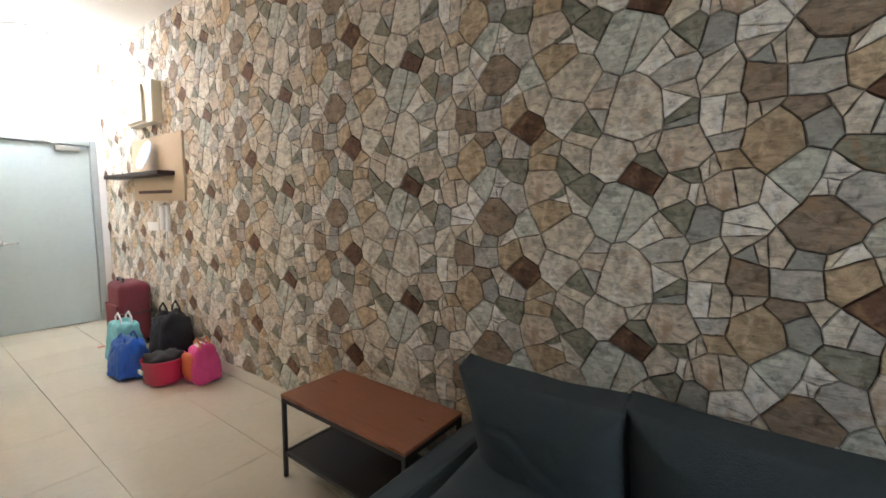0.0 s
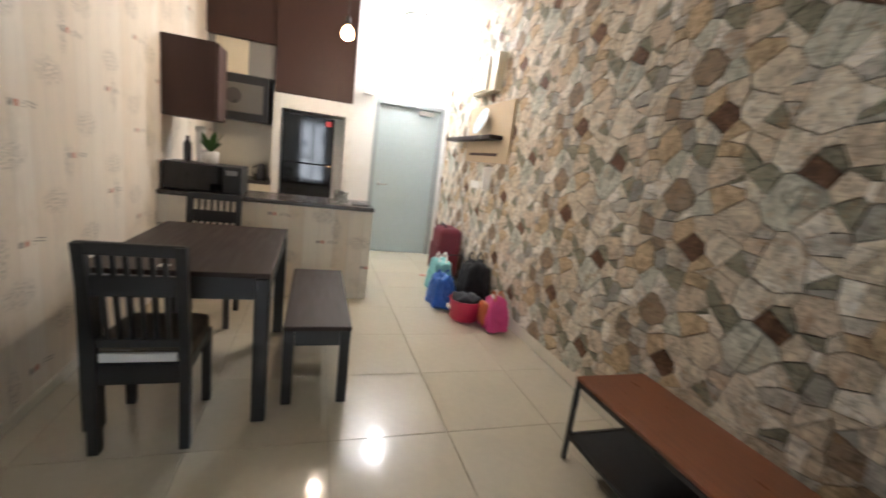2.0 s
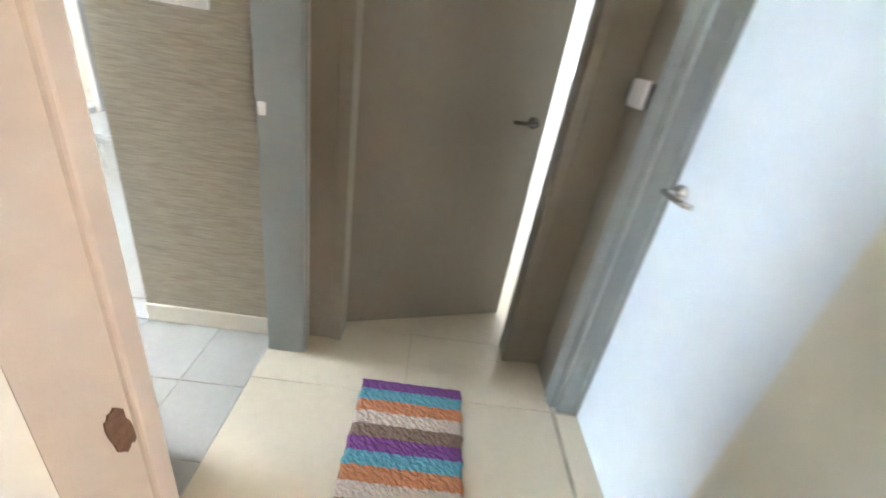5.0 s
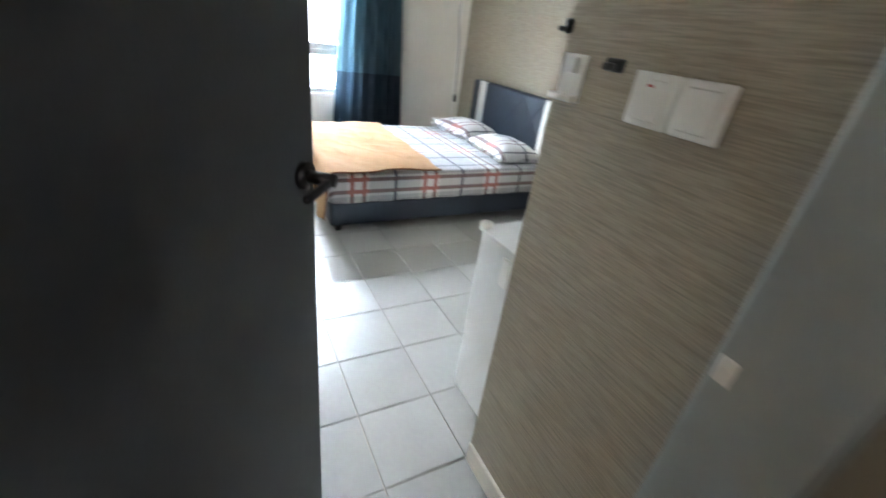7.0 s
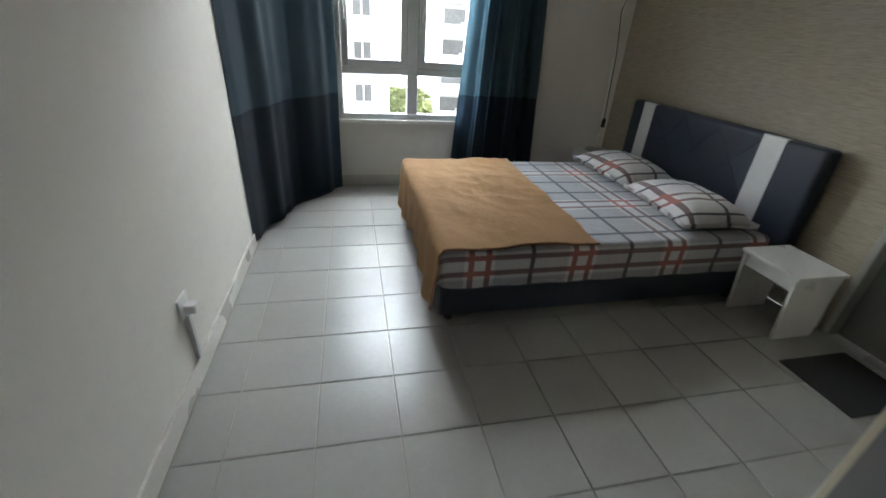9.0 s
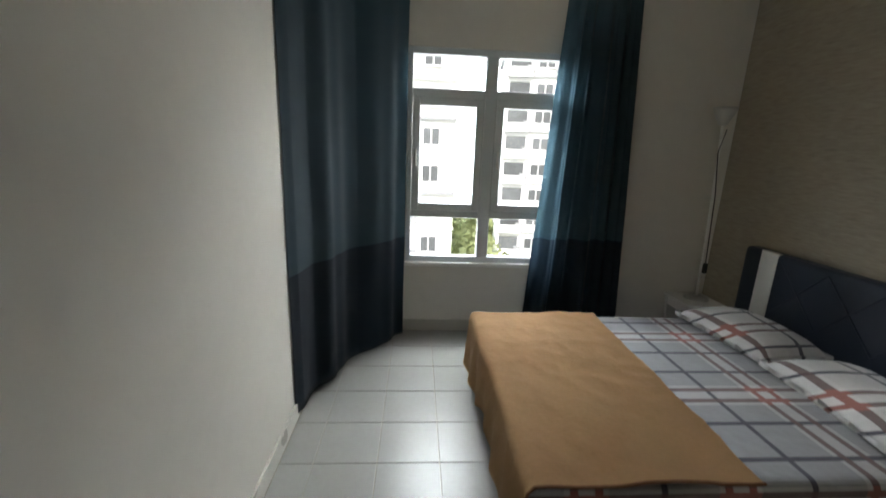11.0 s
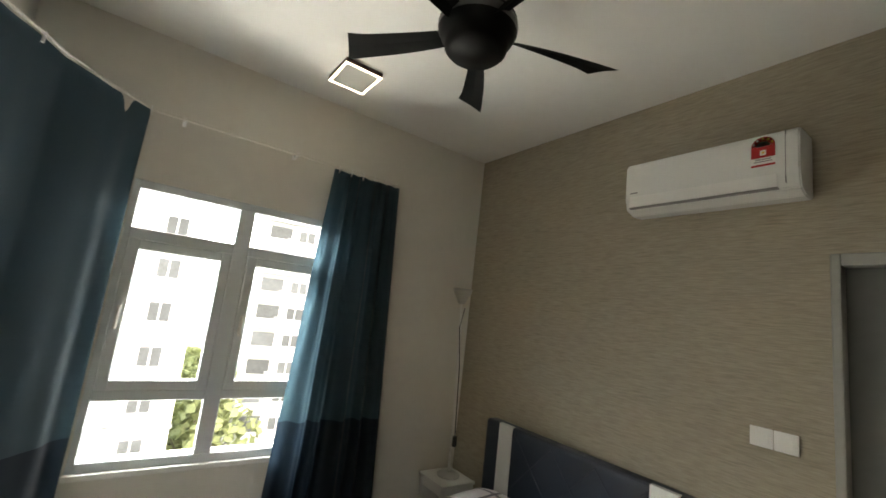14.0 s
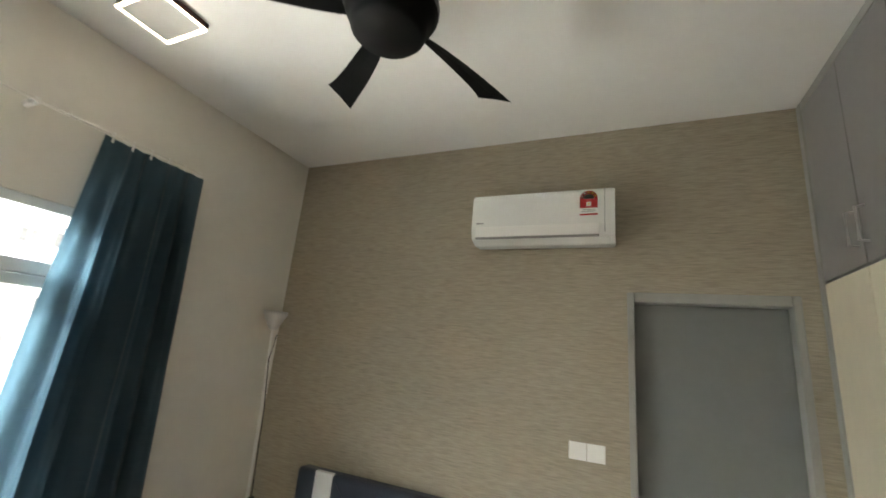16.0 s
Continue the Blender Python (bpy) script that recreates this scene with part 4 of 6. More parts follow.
def tree(place, h, seed):
    rng = random.Random(seed)
    ob = thing("tree", (*place, GZ), "leafy green tree among the towers", "tree", "trees between the towers")
    tb = tube([(0, 0, 0), (0.2, 0.1, h * 0.3), (0.1, -0.2, h * 0.55), (0.3, 0.1, h * 0.8)], 0.35)
    for k in range(4):
        a = k * 1.6 + rng.random()
        rod(tb, (0.1, -0.1, h * 0.45), (math.cos(a) * h * 0.25, math.sin(a) * h * 0.25, h * 0.75), 0.16, 0.05, 6)
    part("trunk", tb, M["bark"], ob, local=True)
    verts, faces = [], []
    for _ in range(1400):
        a, u = rng.random() * 6.283, rng.random()
        r = h * 0.36 * rng.random() ** 0.4 * (0.7 + 0.3 * math.sin(a * 3 + seed))
        zz = h * (0.45 + 0.55 * u)
        r *= math.sin(math.pi * min(0.97, 0.12 + 0.8 * u)) + 0.1
        c = Vector((r * math.cos(a), r * math.sin(a), zz))
        d1 = Vector((rng.uniform(-1, 1), rng.uniform(-1, 1), rng.uniform(-1, 1))) * 0.45
        d2 = Vector((rng.uniform(-1, 1), rng.uniform(-1, 1), rng.uniform(-1, 1))) * 0.45
        n = len(verts)
        verts += [tuple(c - d1), tuple(c + d2), tuple(c + d1), tuple(c - d2)]
        faces.append((n, n + 1, n + 2, n + 3))
    me = bpy.data.meshes.new("crown")
    me.from_pydata(verts, [], faces)
    me.materials.append(M["tree_leaf"])
    cr = new("crown", me)
    cr.parent = ob


for i, (x, y, h) in enumerate(((-10.5, -48, 15.5), (-9.5, -56, 15.5), (-13.5, -62, 15.5), (-11.0, -70, 15), (-15.5, -80, 15), (-12.5, -86, 14), (-18, -104, 12), (-15, -112, 11), (-21, -130, 9))):
    tree((x, y), h, i)

# ---- living room things ----
# sofa along the stone wall
sofa = thing("sofa", (-0.45, 0.75, 0), "dark charcoal fabric sofa with loose back cushions", "sofa")
SY0, SY1 = -0.35, 1.74
part("base", bx((-0.92, SY0 + 0.17, 0.08), (-0.06, SY1 - 0.17, 0.27), 0.03, 3), M["sofa"], sofa)
part("backrest", bx((-0.20, SY0 + 0.17, 0.271), (-0.05, SY1 - 0.17, 0.56), 0.04, 3), M["sofa"], sofa, smooth=False)
for y0, y1 in ((SY1 - 0.165, SY1), (SY0, SY0 + 0.165)):
    part("armrest", bx((-0.93, y0, 0.07), (-0.05, y1, 0.42), 0.05, 4), M["sofa"], sofa)
ym = (SY0 + SY1) / 2
for k, (y0, y1) in enumerate(((ym + 0.005, SY1 - 0.172), (SY0 + 0.172, ym - 0.005))):
    part("seat_cushion", cushion(-0.58, (y0 + y1) / 2, 0.355, 0.34, (y1 - y0) / 2, 0.085, n=24, seed=k, puff=0.25, rough=0.012, crease=0.005), M["sofa"], sofa, smooth=True)
for y in (SY0 + 0.2, SY1 - 0.2):
    for x in (-0.86, -0.12):
        part("foot", rod(bmesh.new(), (x, y, 0), (x, y, 0.085), 0.018, 0.024), M["black_plastic"], sofa)
for k, (yc, w, tilt) in enumerate(((1.265, 0.275, 19), (0.66, 0.335, 15), (0.0, 0.30, 15))):
    bm = cushion(0, 0, 0, 0.265, w, 0.105, n=30, seed=k * 3.3, puff=0.62, rough=0.014, crease=0.007)
    bmesh.ops.transform(bm, matrix=pose(-0.32, yc, 0.59, 0, 90 - tilt, 0), verts=bm.verts)
    part("back_cushion", bm, M["sofa"], sofa, smooth=True)

# low side table with a red-brown top
ct = thing("side_table", (-0.28, 2.17, 0), "red-brown wooden side table on a black steel frame", "side table")
CX0, CX1, CY0, CY1 = -0.485, -0.085, 1.755, 2.59
part("tabletop", bx((CX0, CY0, 0.425), (CX1, CY1, 0.443), 0.003), M["red_wood"], ct, "red-brown wood top")
for x in (CX0 + 0.012, CX1 - 0.012):
    for y in (CY0 + 0.012, CY1 - 0.012):
        part("leg", bx((x - 0.010, y - 0.010, 0), (x + 0.010, y + 0.010, 0.4245), 0.002, 1), M["black_steel"], ct)
rail = bmesh.new()
for z in (0.41, 0.13):
    for x in (CX0 + 0.012, CX1 - 0.012):
        box(rail, (x - 0.008, CY0 + 0.023, z - 0.009), (x + 0.008, CY1 - 0.023, z + 0.009))
    for y in (CY0 + 0.012, CY1 - 0.012):
        box(rail, (CX0 + 0.023, y - 0.008, z - 0.009), (CX1 - 0.023, y + 0.008, z + 0.009))
part("rail", rail, M["black_steel"], ct)
shelf = bx((CX0 + 0.02, CY0 + 0.02, 0.130), (CX1 - 0.02, CY1 - 0.02, 0.135), 0.001, 1)
part("shelf", shelf, M["mesh_black"], ct, "black mesh lower shelf")

# luggage heap by the entry
suit = thing("suitcase", (-0.19, 5.62, 0), "dark red wheeled suitcase standing by the stone wall", "suitcase")
part("body", bx((-0.33, 5.47, 0.05), (-0.07, 5.88, 0.63), 0.065, 5), M["suit_red"], suit)
part("pocket", bx((-0.352, 5.51, 0.10), (-0.331, 5.84, 0.42), 0.008, 2), M["suit_red"], suit)
part("handle", tube([(-0.26, 5.60, 0.63), (-0.26, 5.60, 0.66), (-0.26, 5.75, 0.66), (-0.26, 5.75, 0.63)], 0.012), M["black_plastic"], suit)
for y in (5.52, 5.83):
    for x in (-0.29, -0.11):
        part("wheel", rod(bmesh.new(), (x - 0.015, y, 0.027), (x + 0.015, y, 0.027), 0.027), M["black_plastic"], suit)
part("piping", bx((-0.338, 5.465, 0.33), (-0.062, 5.885, 0.342), 0.004), M["black_plastic"], suit)


def soft_bag(name, place, size, material, label, category, seed, handle=None):
    ob = thing(name, place, label, category, "luggage heap")
    bm = cushion(0, 0, 0, size[0] / 2, size[1] / 2, size[2] / 2, n=18, puff=0.18, seed=seed, rough=0.03)
    for v in bm.verts:
        t = max(0.0, v.co.z / size[2] + 0.5)
        c = v.co * 11 + Vector((seed * 3.1, seed, 0))
        fold = 1 - abs(noise.noise(c)) * 2
        sq = 1.0 - 0.34 * t ** 2 + 0.10 * noise.noise(c * 0.5) - 0.09 * max(0.0, fold) ** 3
        v.co = Vector((v.co.x * sq, v.co.y * sq + 0.03 * t * noise.noise(Vector((seed, 1.5, 0))), max(0.0, v.co.z + size[2] / 2 + 0.03 * t * noise.noise(c * 0.7))))
    part("body", bm, material, ob, smooth=True, local=True)
    if handle:
        h = size[2]
        for s in (-1, 1):
            x = s * size[0] * 0.16
            part("strap", tube([(x, -size[1] * 0.22, h * 0.86), (x, -size[1] * 0.2, h * 1.08), (x, 0, h * 1.2), (x, size[1] * 0.2, h * 1.08), (x, size[1] * 0.22, h * 0.86)], 0.008, 6), handle, ob, local=True)
    return ob


soft_bag("shopping_bag", (-0.40, 5.16, 0), (0.24, 0.34, 0.36), M["bag_cyan"], "light turquoise shopping bag on the floor", "bag", 1, M["white_plastic"])
soft_bag("shopping_bag", (-0.50, 4.72, 0), (0.26, 0.34, 0.30), M["bag_blue"], "bright blue shiny bag on the floor", "bag", 4, M["bag_blue"])
soft_bag("backpack", (-0.19, 4.72, 0), (0.30, 0.38, 0.46), M["bag_black"], "black slumped backpack against the stone wall", "backpack", 7, M["bag_black"])
pink_bag = soft_bag("drawstring_bag", (-0.19, 4.14, 0), (0.22, 0.24, 0.29), M["bag_pink"], "pink drawstring bag with orange side", "bag", 9, M["bag_orange"])
part("side_panel", cushion(-0.088, 0.035, 0.135, 0.028, 0.075, 0.105, n=8, puff=0.4, seed=2, rough=0.01), M["bag_orange"], pink_bag, "orange side panel", True, local=True)
part("tie", cushion(-0.01, 0.02, 0.285, 0.03, 0.045, 0.025, n=6, puff=0.5, seed=8, rough=0.02), M["white_fabric"], pink_bag, "white gathered top", True, local=True)
tub = thing("storage_tub", (-0.38, 4.36, 0), "dark pink fabric tub stuffed with clothes", "tub", "luggage heap")
prof = [(0.10, 0.0), (0.135, 0.03), (0.15, 0.19), (0.155, 0.20), (0.145, 0.20), (0.135, 0.12)]
part("body", lathe(prof, (-0.38, 4.36, 0)), M["bag_red"], tub, smooth=True)
part("clothes", cushion(-0.38, 4.36, 0.185, 0.115, 0.115, 0.05, n=8, seed=5, rough=0.03), M["bag_black"], tub, "dark folded clothes", True)
part("tag", bx((-0.545, 4.33, 0.11), (-0.53, 4.40, 0.14), 0.002, 1), M["white_plastic"], tub, "white tag")
solo("paper_scrap", bx((-0.46, 5.72, 0.0), (-0.40, 5.75, 0.006), 0.002, 1), M["red_label"], "small red scrap lying on the floor", "litter")

# things on the stone wall near the door
cover = thing("meter_box", (-0.06, 5.40, 2.15), "cream plastic consumer unit box on the stone wall", "fuse box")
part("body", bx((-0.10, 5.10, 2.13), (-0.012, 5.70, 2.50), 0.012), M["cream_lam"], cover)
part("lid", bx((-0.125, 5.28, 2.15), (-0.101, 5.68, 2.48), 0.008), M["cream_lam"], cover)
back = thing("backboard", (-0.02, 5.3, 1.42), "tan cardboard panel fixed flat to the stone wall", "panel")
part("board", bx((-0.032, 4.70, 1.42), (-0.012, 5.88, 2.02), 0.003), M["carton"], back)
part("printed_band", bx((-0.0345, 4.95, 1.49), (-0.0325, 5.75, 1.52)), M["brown_lam"], back, "faint brown printed line")
sh = thing("wall_shelf", (-0.09, 5.6, 1.66), "dark narrow floating shelf on the wall", "shelf")
part("board", bx((-0.17, 4.86, 1.645), (-0.035, 6.30, 1.685), 0.004), M["dark_wood"], sh)
plate = thing("plate", (-0.09, 5.33, 1.685), "pale blue patterned plate leaning on the shelf", "plate")
bm = lathe([(0.0001, 0.0), (0.08, 0.0), (0.14, 0.02), (0.145, 0.024), (0.14, 0.026), (0.08, 0.008), (0.0001, 0.008)], (0, 0, 0))
bmesh.ops.transform(bm, matrix=pose(-0.09, 5.33, 1.835, 0, -72, 0), verts=bm.verts)
part("dish", bm, M["plate_blue"], plate, smooth=True)
sw = thing("light_switch", (-0.02, 5.45, 1.15), "white triple light switch on the stone wall", "switch")
part("plate", bx((-0.024, 5.33, 1.13), (-0.012, 5.60, 1.215), 0.004), M["white_plastic"], sw)
ic = thing("intercom_handset", (-0.03, 5.12, 1.2), "white wall intercom handset with a hanging cord", "intercom")
part("body", bx((-0.05, 5.06, 1.14), (-0.012, 5.18, 1.38), 0.012, 3), M["white_plastic"], ic)
part("handset", bx((-0.085, 5.08, 1.15), (-0.051, 5.13, 1.37), 0.012, 3), M["white_plastic"], ic)
part("cord", tube([(-0.03, 5.12, 1.145), (-0.035, 5.13, 1.05), (-0.03, 5.14, 0.98)], 0.008), M["white_plastic"], ic)

# ceiling lamp by the entry
el = thing("ceiling_lamp", (-0.66, 6.45, CEIL), "round glowing white ceiling lamp near the entry", "ceiling lamp")
part("base", lathe([(0.16, -0.001), (0.17, -0.02), (0.165, -0.03)], (-0.66, 6.45, CEIL)), M["white_plastic"], el)
part("diffuser", lathe([(0.16, -0.031), (0.15, -0.06), (0.09, -0.085), (0.001, -0.09)], (-0.66, 6.45, CEIL)), M["lamp_white"], el, smooth=True)
pl = thing("pendant_lamp", (-1.55, 5.0, CEIL), "pendant lamp with a warm bare globe bulb", "pendant lamp")
part("rose", lathe([(0.05, -0.001), (0.05, -0.02), (0.01, -0.03)], (-1.55, 5.0, CEIL)), M["black_plastic"], pl)
part("cord", tube([(-1.55, 5.0, CEIL - 0.03), (-1.55, 5.0, 2.46)], 0.004, 6), M["black_plastic"], pl)
part("socket", lathe([(0.02, 0.06), (0.022, 0.0), (0.02, -0.005)], (-1.55, 5.0, 2.40)), M["black_plastic"], pl)
part("bulb", lathe([(0.016, 0.07), (0.04, 0.045), (0.055, 0.0), (0.045, -0.035), (0.001, -0.055)], (-1.55, 5.0, 2.325)), M["bulb"], pl, smooth=True)

# dining group
tb = thing("dining_table", (-2.30, 3.6, 0), "dark brown wooden dining table with square legs", "dining table")
TX0, TX1, TY0, TY1 = -2.645, -1.90, 3.02, 4.14
part("tabletop", bx((TX0, TY0, 0.735), (TX1, TY1, 0.76), 0.005), M["dark_wood"], tb)
for x in (TX0 + 0.035, TX1 - 0.035):
    for y in (TY0 + 0.035, TY1 - 0.035):
        part("leg", bx((x - 0.033, y - 0.033, 0), (x + 0.033, y + 0.033, 0.7345), 0.006), M["dark_frame"], tb)
for a, b in (((TX0 + 0.07, TY0 + 0.012), (TX1 - 0.07, TY0 + 0.034)), ((TX0 + 0.07, TY1 - 0.034), (TX1 - 0.07, TY1 - 0.012)), ((TX0 + 0.012, TY0 + 0.07), (TX0 + 0.034, TY1 - 0.07)), ((TX1 - 0.034, TY0 + 0.07), (TX1 - 0.012, TY1 - 0.07))):
    part("apron", bx((*a, 0.63), (*b, 0.734), 0.003), M["dark_frame"], tb)
solo("table_clip", bx((-2.36, 3.06, 0.7605), (-2.32, 3.10, 0.768), 0.003), M["white_plastic"], "small white clip on the dining table", "clip")
bn = thing("dining_bench", (-1.67, 3.7, 0), "dark brown wooden bench beside the dining table", "bench")
NX0, NX1, NY0, NY1 = -1.845, -1.50, 3.15, 4.235
part("seat", bx((NX0, NY0, 0.42), (NX1, NY1, 0.447), 0.006), M["dark_wood"], bn)
for x in (NX0 + 0.03, NX1 - 0.03):
    for y in (NY0 + 0.03, NY1 - 0.03):
        part("leg", bx((x - 0.026, y - 0.026, 0), (x + 0.026, y + 0.026, 0.4195), 0.005), M["dark_frame"], bn)
for y in (NY0 + 0.012, NY1 - 0.034):
    part("rail", bx((NX0 + 0.058, y, 0.335), (NX1 - 0.058, y + 0.022, 0.419), 0.003), M["dark_frame"], bn)
for x in (NX0 + 0.012, NX1 - 0.034):
    part("rail", bx((x, NY0 + 0.058, 0.335), (x + 0.022, NY1 - 0.058, 0.419), 0.003), M["dark_frame"], bn)


def chair(place, turn, label):
    """Slat-back chair: the back is at local y = 0, the seat runs to +y."""
    ob = thing("dining_chair", place, label, "chair", "chairs at the dining table", turn)
    w, d = 0.365, 0.43
    for x in (-w / 2 + 0.018, w / 2 - 0.018):
        bm = bmesh.new()
        for (y0, z0), (y1, z1) in (((0.045, 0.0), (0.055, 0.45)), ((0.055, 0.45), (0.0, 0.91))):
            vs = []
            for yy, zz in ((y0, z0), (y1, z1)):
                vs.append([bm.verts.new((x + sx * 0.019, yy + sy * 0.021, zz)) for sx, sy in ((-1, -1), (1, -1), (1, 1), (-1, 1))])
            for k in range(4):
                bm.faces.new((vs[0][k], vs[0][(k + 1) % 4], vs[1][(k + 1) % 4], vs[1][k]))
            bm.faces.new(vs[0][::-1])
            bm.faces.new(vs[1])
        part("back_post", bm, M["dark_frame"], ob, local=True)
        part("leg", bx((x - 0.02, d - 0.04, 0), (x + 0.02, d, 0.40), 0.004), M["dark_frame"], ob, local=True)
        part("rail", bx((x - 0.012, 0.075, 0.345), (x + 0.012, d - 0.041, 0.40), 0.003), M["dark_frame"], ob, local=True)
    part("rail", bx((-w / 2 + 0.04, d - 0.032, 0.345), (w / 2 - 0.04, d - 0.008, 0.40), 0.003), M["dark_frame"], ob, local=True)
    part("rail", bx((-w / 2 + 0.04, 0.038, 0.31), (w / 2 - 0.04, 0.062, 0.40), 0.003), M["dark_frame"], ob, local=True)
    part("seat", cushion(0, 0.25, 0.436, w / 2 - 0.002, 0.20, 0.033, n=8, puff=0.3), M["seat_fabric"], ob, "dark brown padded seat", True, local=True)
    part("seat_edge", bx((-w / 2 + 0.045, 0.03, 0.412), (w / 2 - 0.045, 0.049, 0.452), 0.006), M["white_fabric"], ob, "white seat cover edge", local=True)
    part("top_rail", bx((-w / 2 + 0.002, -0.014, 0.865), (w / 2 - 0.002, 0.014, 0.915), 0.006), M["dark_frame"], ob, local=True)
    part("middle_rail", bx((-w / 2 + 0.04, 0.006, 0.70), (w / 2 - 0.04, 0.032, 0.785), 0.005), M["dark_frame"], ob, local=True)
    part("bottom_rail", bx((-w / 2 + 0.04, 0.034, 0.475), (w / 2 - 0.04, 0.06, 0.51), 0.005), M["dark_frame"], ob, local=True)
    for k in range(6):
        x = -w / 2 + 0.075 + k * (w - 0.15) / 5
        bm = bx((x - 0.009, -0.006, 0.511), (x + 0.009, 0.006, 0.864))
        for v in bm.verts:
            v.co.y += 0.046 - 0.046 * (v.co.z - 0.511) / 0.354
        part("slat", bm, M["dark_frame"], ob, local=True)
    return ob


chair((-2.371, 2.838, 0), 0, "dark wooden slat-back chair with white seat edge")
chair((-2.45, 4.56, 0), 180, "dark wooden slat-back chair pushed under the far table end")

# ---- kitchen ----
pen = thing("kitchen_peninsula", (-2.07, 5.1, 0), "low kitchen counter wall papered in faded cream prints", "kitchen counter")
part("body", bx((LX + 0.001, 4.85, 0.0), (-1.215, 5.38, 0.835), 0.004), M["paper_print_x"], pen)
part("worktop", bx((LX + 0.002, 4.835, 0.836), (-1.205, 5.40, 0.872), 0.006), M["counter"], pen, "dark stone worktop")
mw = thing("microwave_oven", (-2.64, 5.1, 0.872), "black microwave oven on the counter", "microwave")
part("body", bx((-2.915, 4.92, 0.876), (-2.33, 5.28, 1.10), 0.008), M["black_plastic"], mw)
part("door", bx((-2.905, 4.906, 0.885), (-2.47, 4.919, 1.092), 0.004), M["black_glass"], mw)
part("control_panel", bx((-2.465, 4.908, 0.885), (-2.34, 4.919, 1.092), 0.004), M["black_plastic"], mw)
part("screen", bx((-2.445, 4.902, 1.03), (-2.36, 4.9075, 1.07), 0.001, 1), M["grey_lam"], mw, "grey display")
pot = thing("potted_plant", (-2.60, 5.08, 1.10), "green potted plant in a white pot", "plant")
part("pot", lathe([(0.045, 0.0), (0.06, 0.01), (0.07, 0.10), (0.066, 0.105), (0.06, 0.09), (0.001, 0.088)], (-2.60, 5.08, 1.10)), M["white_plastic"], pot, smooth=True)
for k in range(9):
    rr = random.Random(k)
    a, tl = k * 0.71, 0.12 + rr.random() * 0.12
    bm = bmesh.new()
    c, s = math.cos(a), math.sin(a)
    pts = []
    for i in range(5):
        u = i / 4
        w = 0.03 * math.sin(math.pi * min(0.95, u * 0.9 + 0.08))
        p = Vector((-2.60 + c * 0.10 * u, 5.08 + s * 0.10 * u, 1.19 + tl * u - 0.05 * u * u))
        pts.append((bm.verts.new(p + Vector((-s, c, 0)) * w), bm.verts.new(p - Vector((-s, c, 0)) * w)))
    for p, q in zip(pts, pts[1:]):
        bm.faces.new((p[0], p[1], q[1], q[0]))
    r = bmesh.ops.solidify(bm, geom=list(bm.faces), thickness=0.002)
    part("leaf", bm, M["leaf"], pot)
solo("bottle", lathe([(0.03, 0.0), (0.032, 0.01), (0.032, 0.14), (0.012, 0.18), (0.012, 0.21)], (-2.79, 5.16, 1.10), 16), M["black_plastic"], "dark bottle standing on the microwave", "bottle", smooth=True)
solo("white_cap_jar", lathe([(0.03, 0.0), (0.033, 0.01), (0.033, 0.25), (0.04, 0.255), (0.04, 0.30), (0.001, 0.305)], (-2.70, 5.2, 1.10), 16), M["white_plastic"], "white jar standing on the microwave", "jar", smooth=True)
for k, x in enumerate((-1.47, -1.53, -1.50)):
    g = thing("drinking_glass", (x, 5.0 + 0.07 * k, 0.872), "clear drinking glass on the counter end", "glass", "glasses on the counter")
    part("body", lathe([(0.028, 0.0), (0.034, 0.11), (0.032, 0.11), (0.026, 0.006), (0.001, 0.006)], (x, 5.0 + 0.07 * k, 0.873), 16), M["glass"], g, smooth=True)
solo("tray", bx((-1.40, 4.95, 0.8725), (-1.24, 5.12, 0.885), 0.005), M["black_plastic"], "small dark tray on the counter end", "tray")

uc = thing("wall_cabinet", (-2.7, 5.6, 1.45), "brown laminate kitchen wall cabinet", "cabinet")
part("body", bx((LX + 0.001, 4.98, 1.455), (-2.545, 5.30, 2.06), 0.003), M["brown_lam"], uc)
part("door", bx((-2.544, 4.985, 1.46), (-2.526, 5.295, 2.055), 0.003), M["brown_lam"], uc)
bk = thing("bulkhead_cabinet", (-2.1, 6.6, 2.4), "brown laminate cabinets up to the ceiling", "cabinet")
part("body", bx((LX + 0.001, 6.36, 2.40), (-2.235, 6.779, CEIL - 0.002), 0.003), M["brown_lam"], bk)
part("door", bx((-2.232, 6.30, 1.905), (-1.37, 6.779, CEIL - 0.002), 0.003), M["brown_lam"], bk)
cc = thing("wall_cabinet", (-2.6, 6.55, 2.03), "cream and pale grey kitchen wall cabinet over the oven", "cabinet")
part("body", bx((-2.93, 6.42, 2.035), (-2.235, 6.779, 2.399), 0.003), M["grey_lam"], cc)
part("door", bx((-2.85, 6.40, 2.04), (-2.52, 6.419, 2.395), 0.003), M["cream_lam"], cc)
part("door", bx((-2.515, 6.40, 2.04), (-2.24, 6.419, 2.395), 0.003), M["grey_lam"], cc)
ov = thing("built_in_oven", (-2.6, 6.55, 1.55), "built-in microwave oven in a black frame", "oven")
part("frame", bx((-2.91, 6.40, 1.545), (-2.30, 6.779, 2.033), 0.004), M["black_plastic"], ov)
part("door", bx((-2.84, 6.382, 1.63), (-2.36, 6.399, 1.94), 0.006), M["oven_face"], ov, "dull grey oven door")
part("window", rod(bmesh.new(), (-2.66, 6.381, 1.80), (-2.66, 6.374, 1.80), 0.085, seg=28), M["oven_window"], ov, "round dark window")
bs = thing("backsplash", (-2.6, 6.77, 0.9), "glossy cream backsplash behind the worktop", "backsplash")
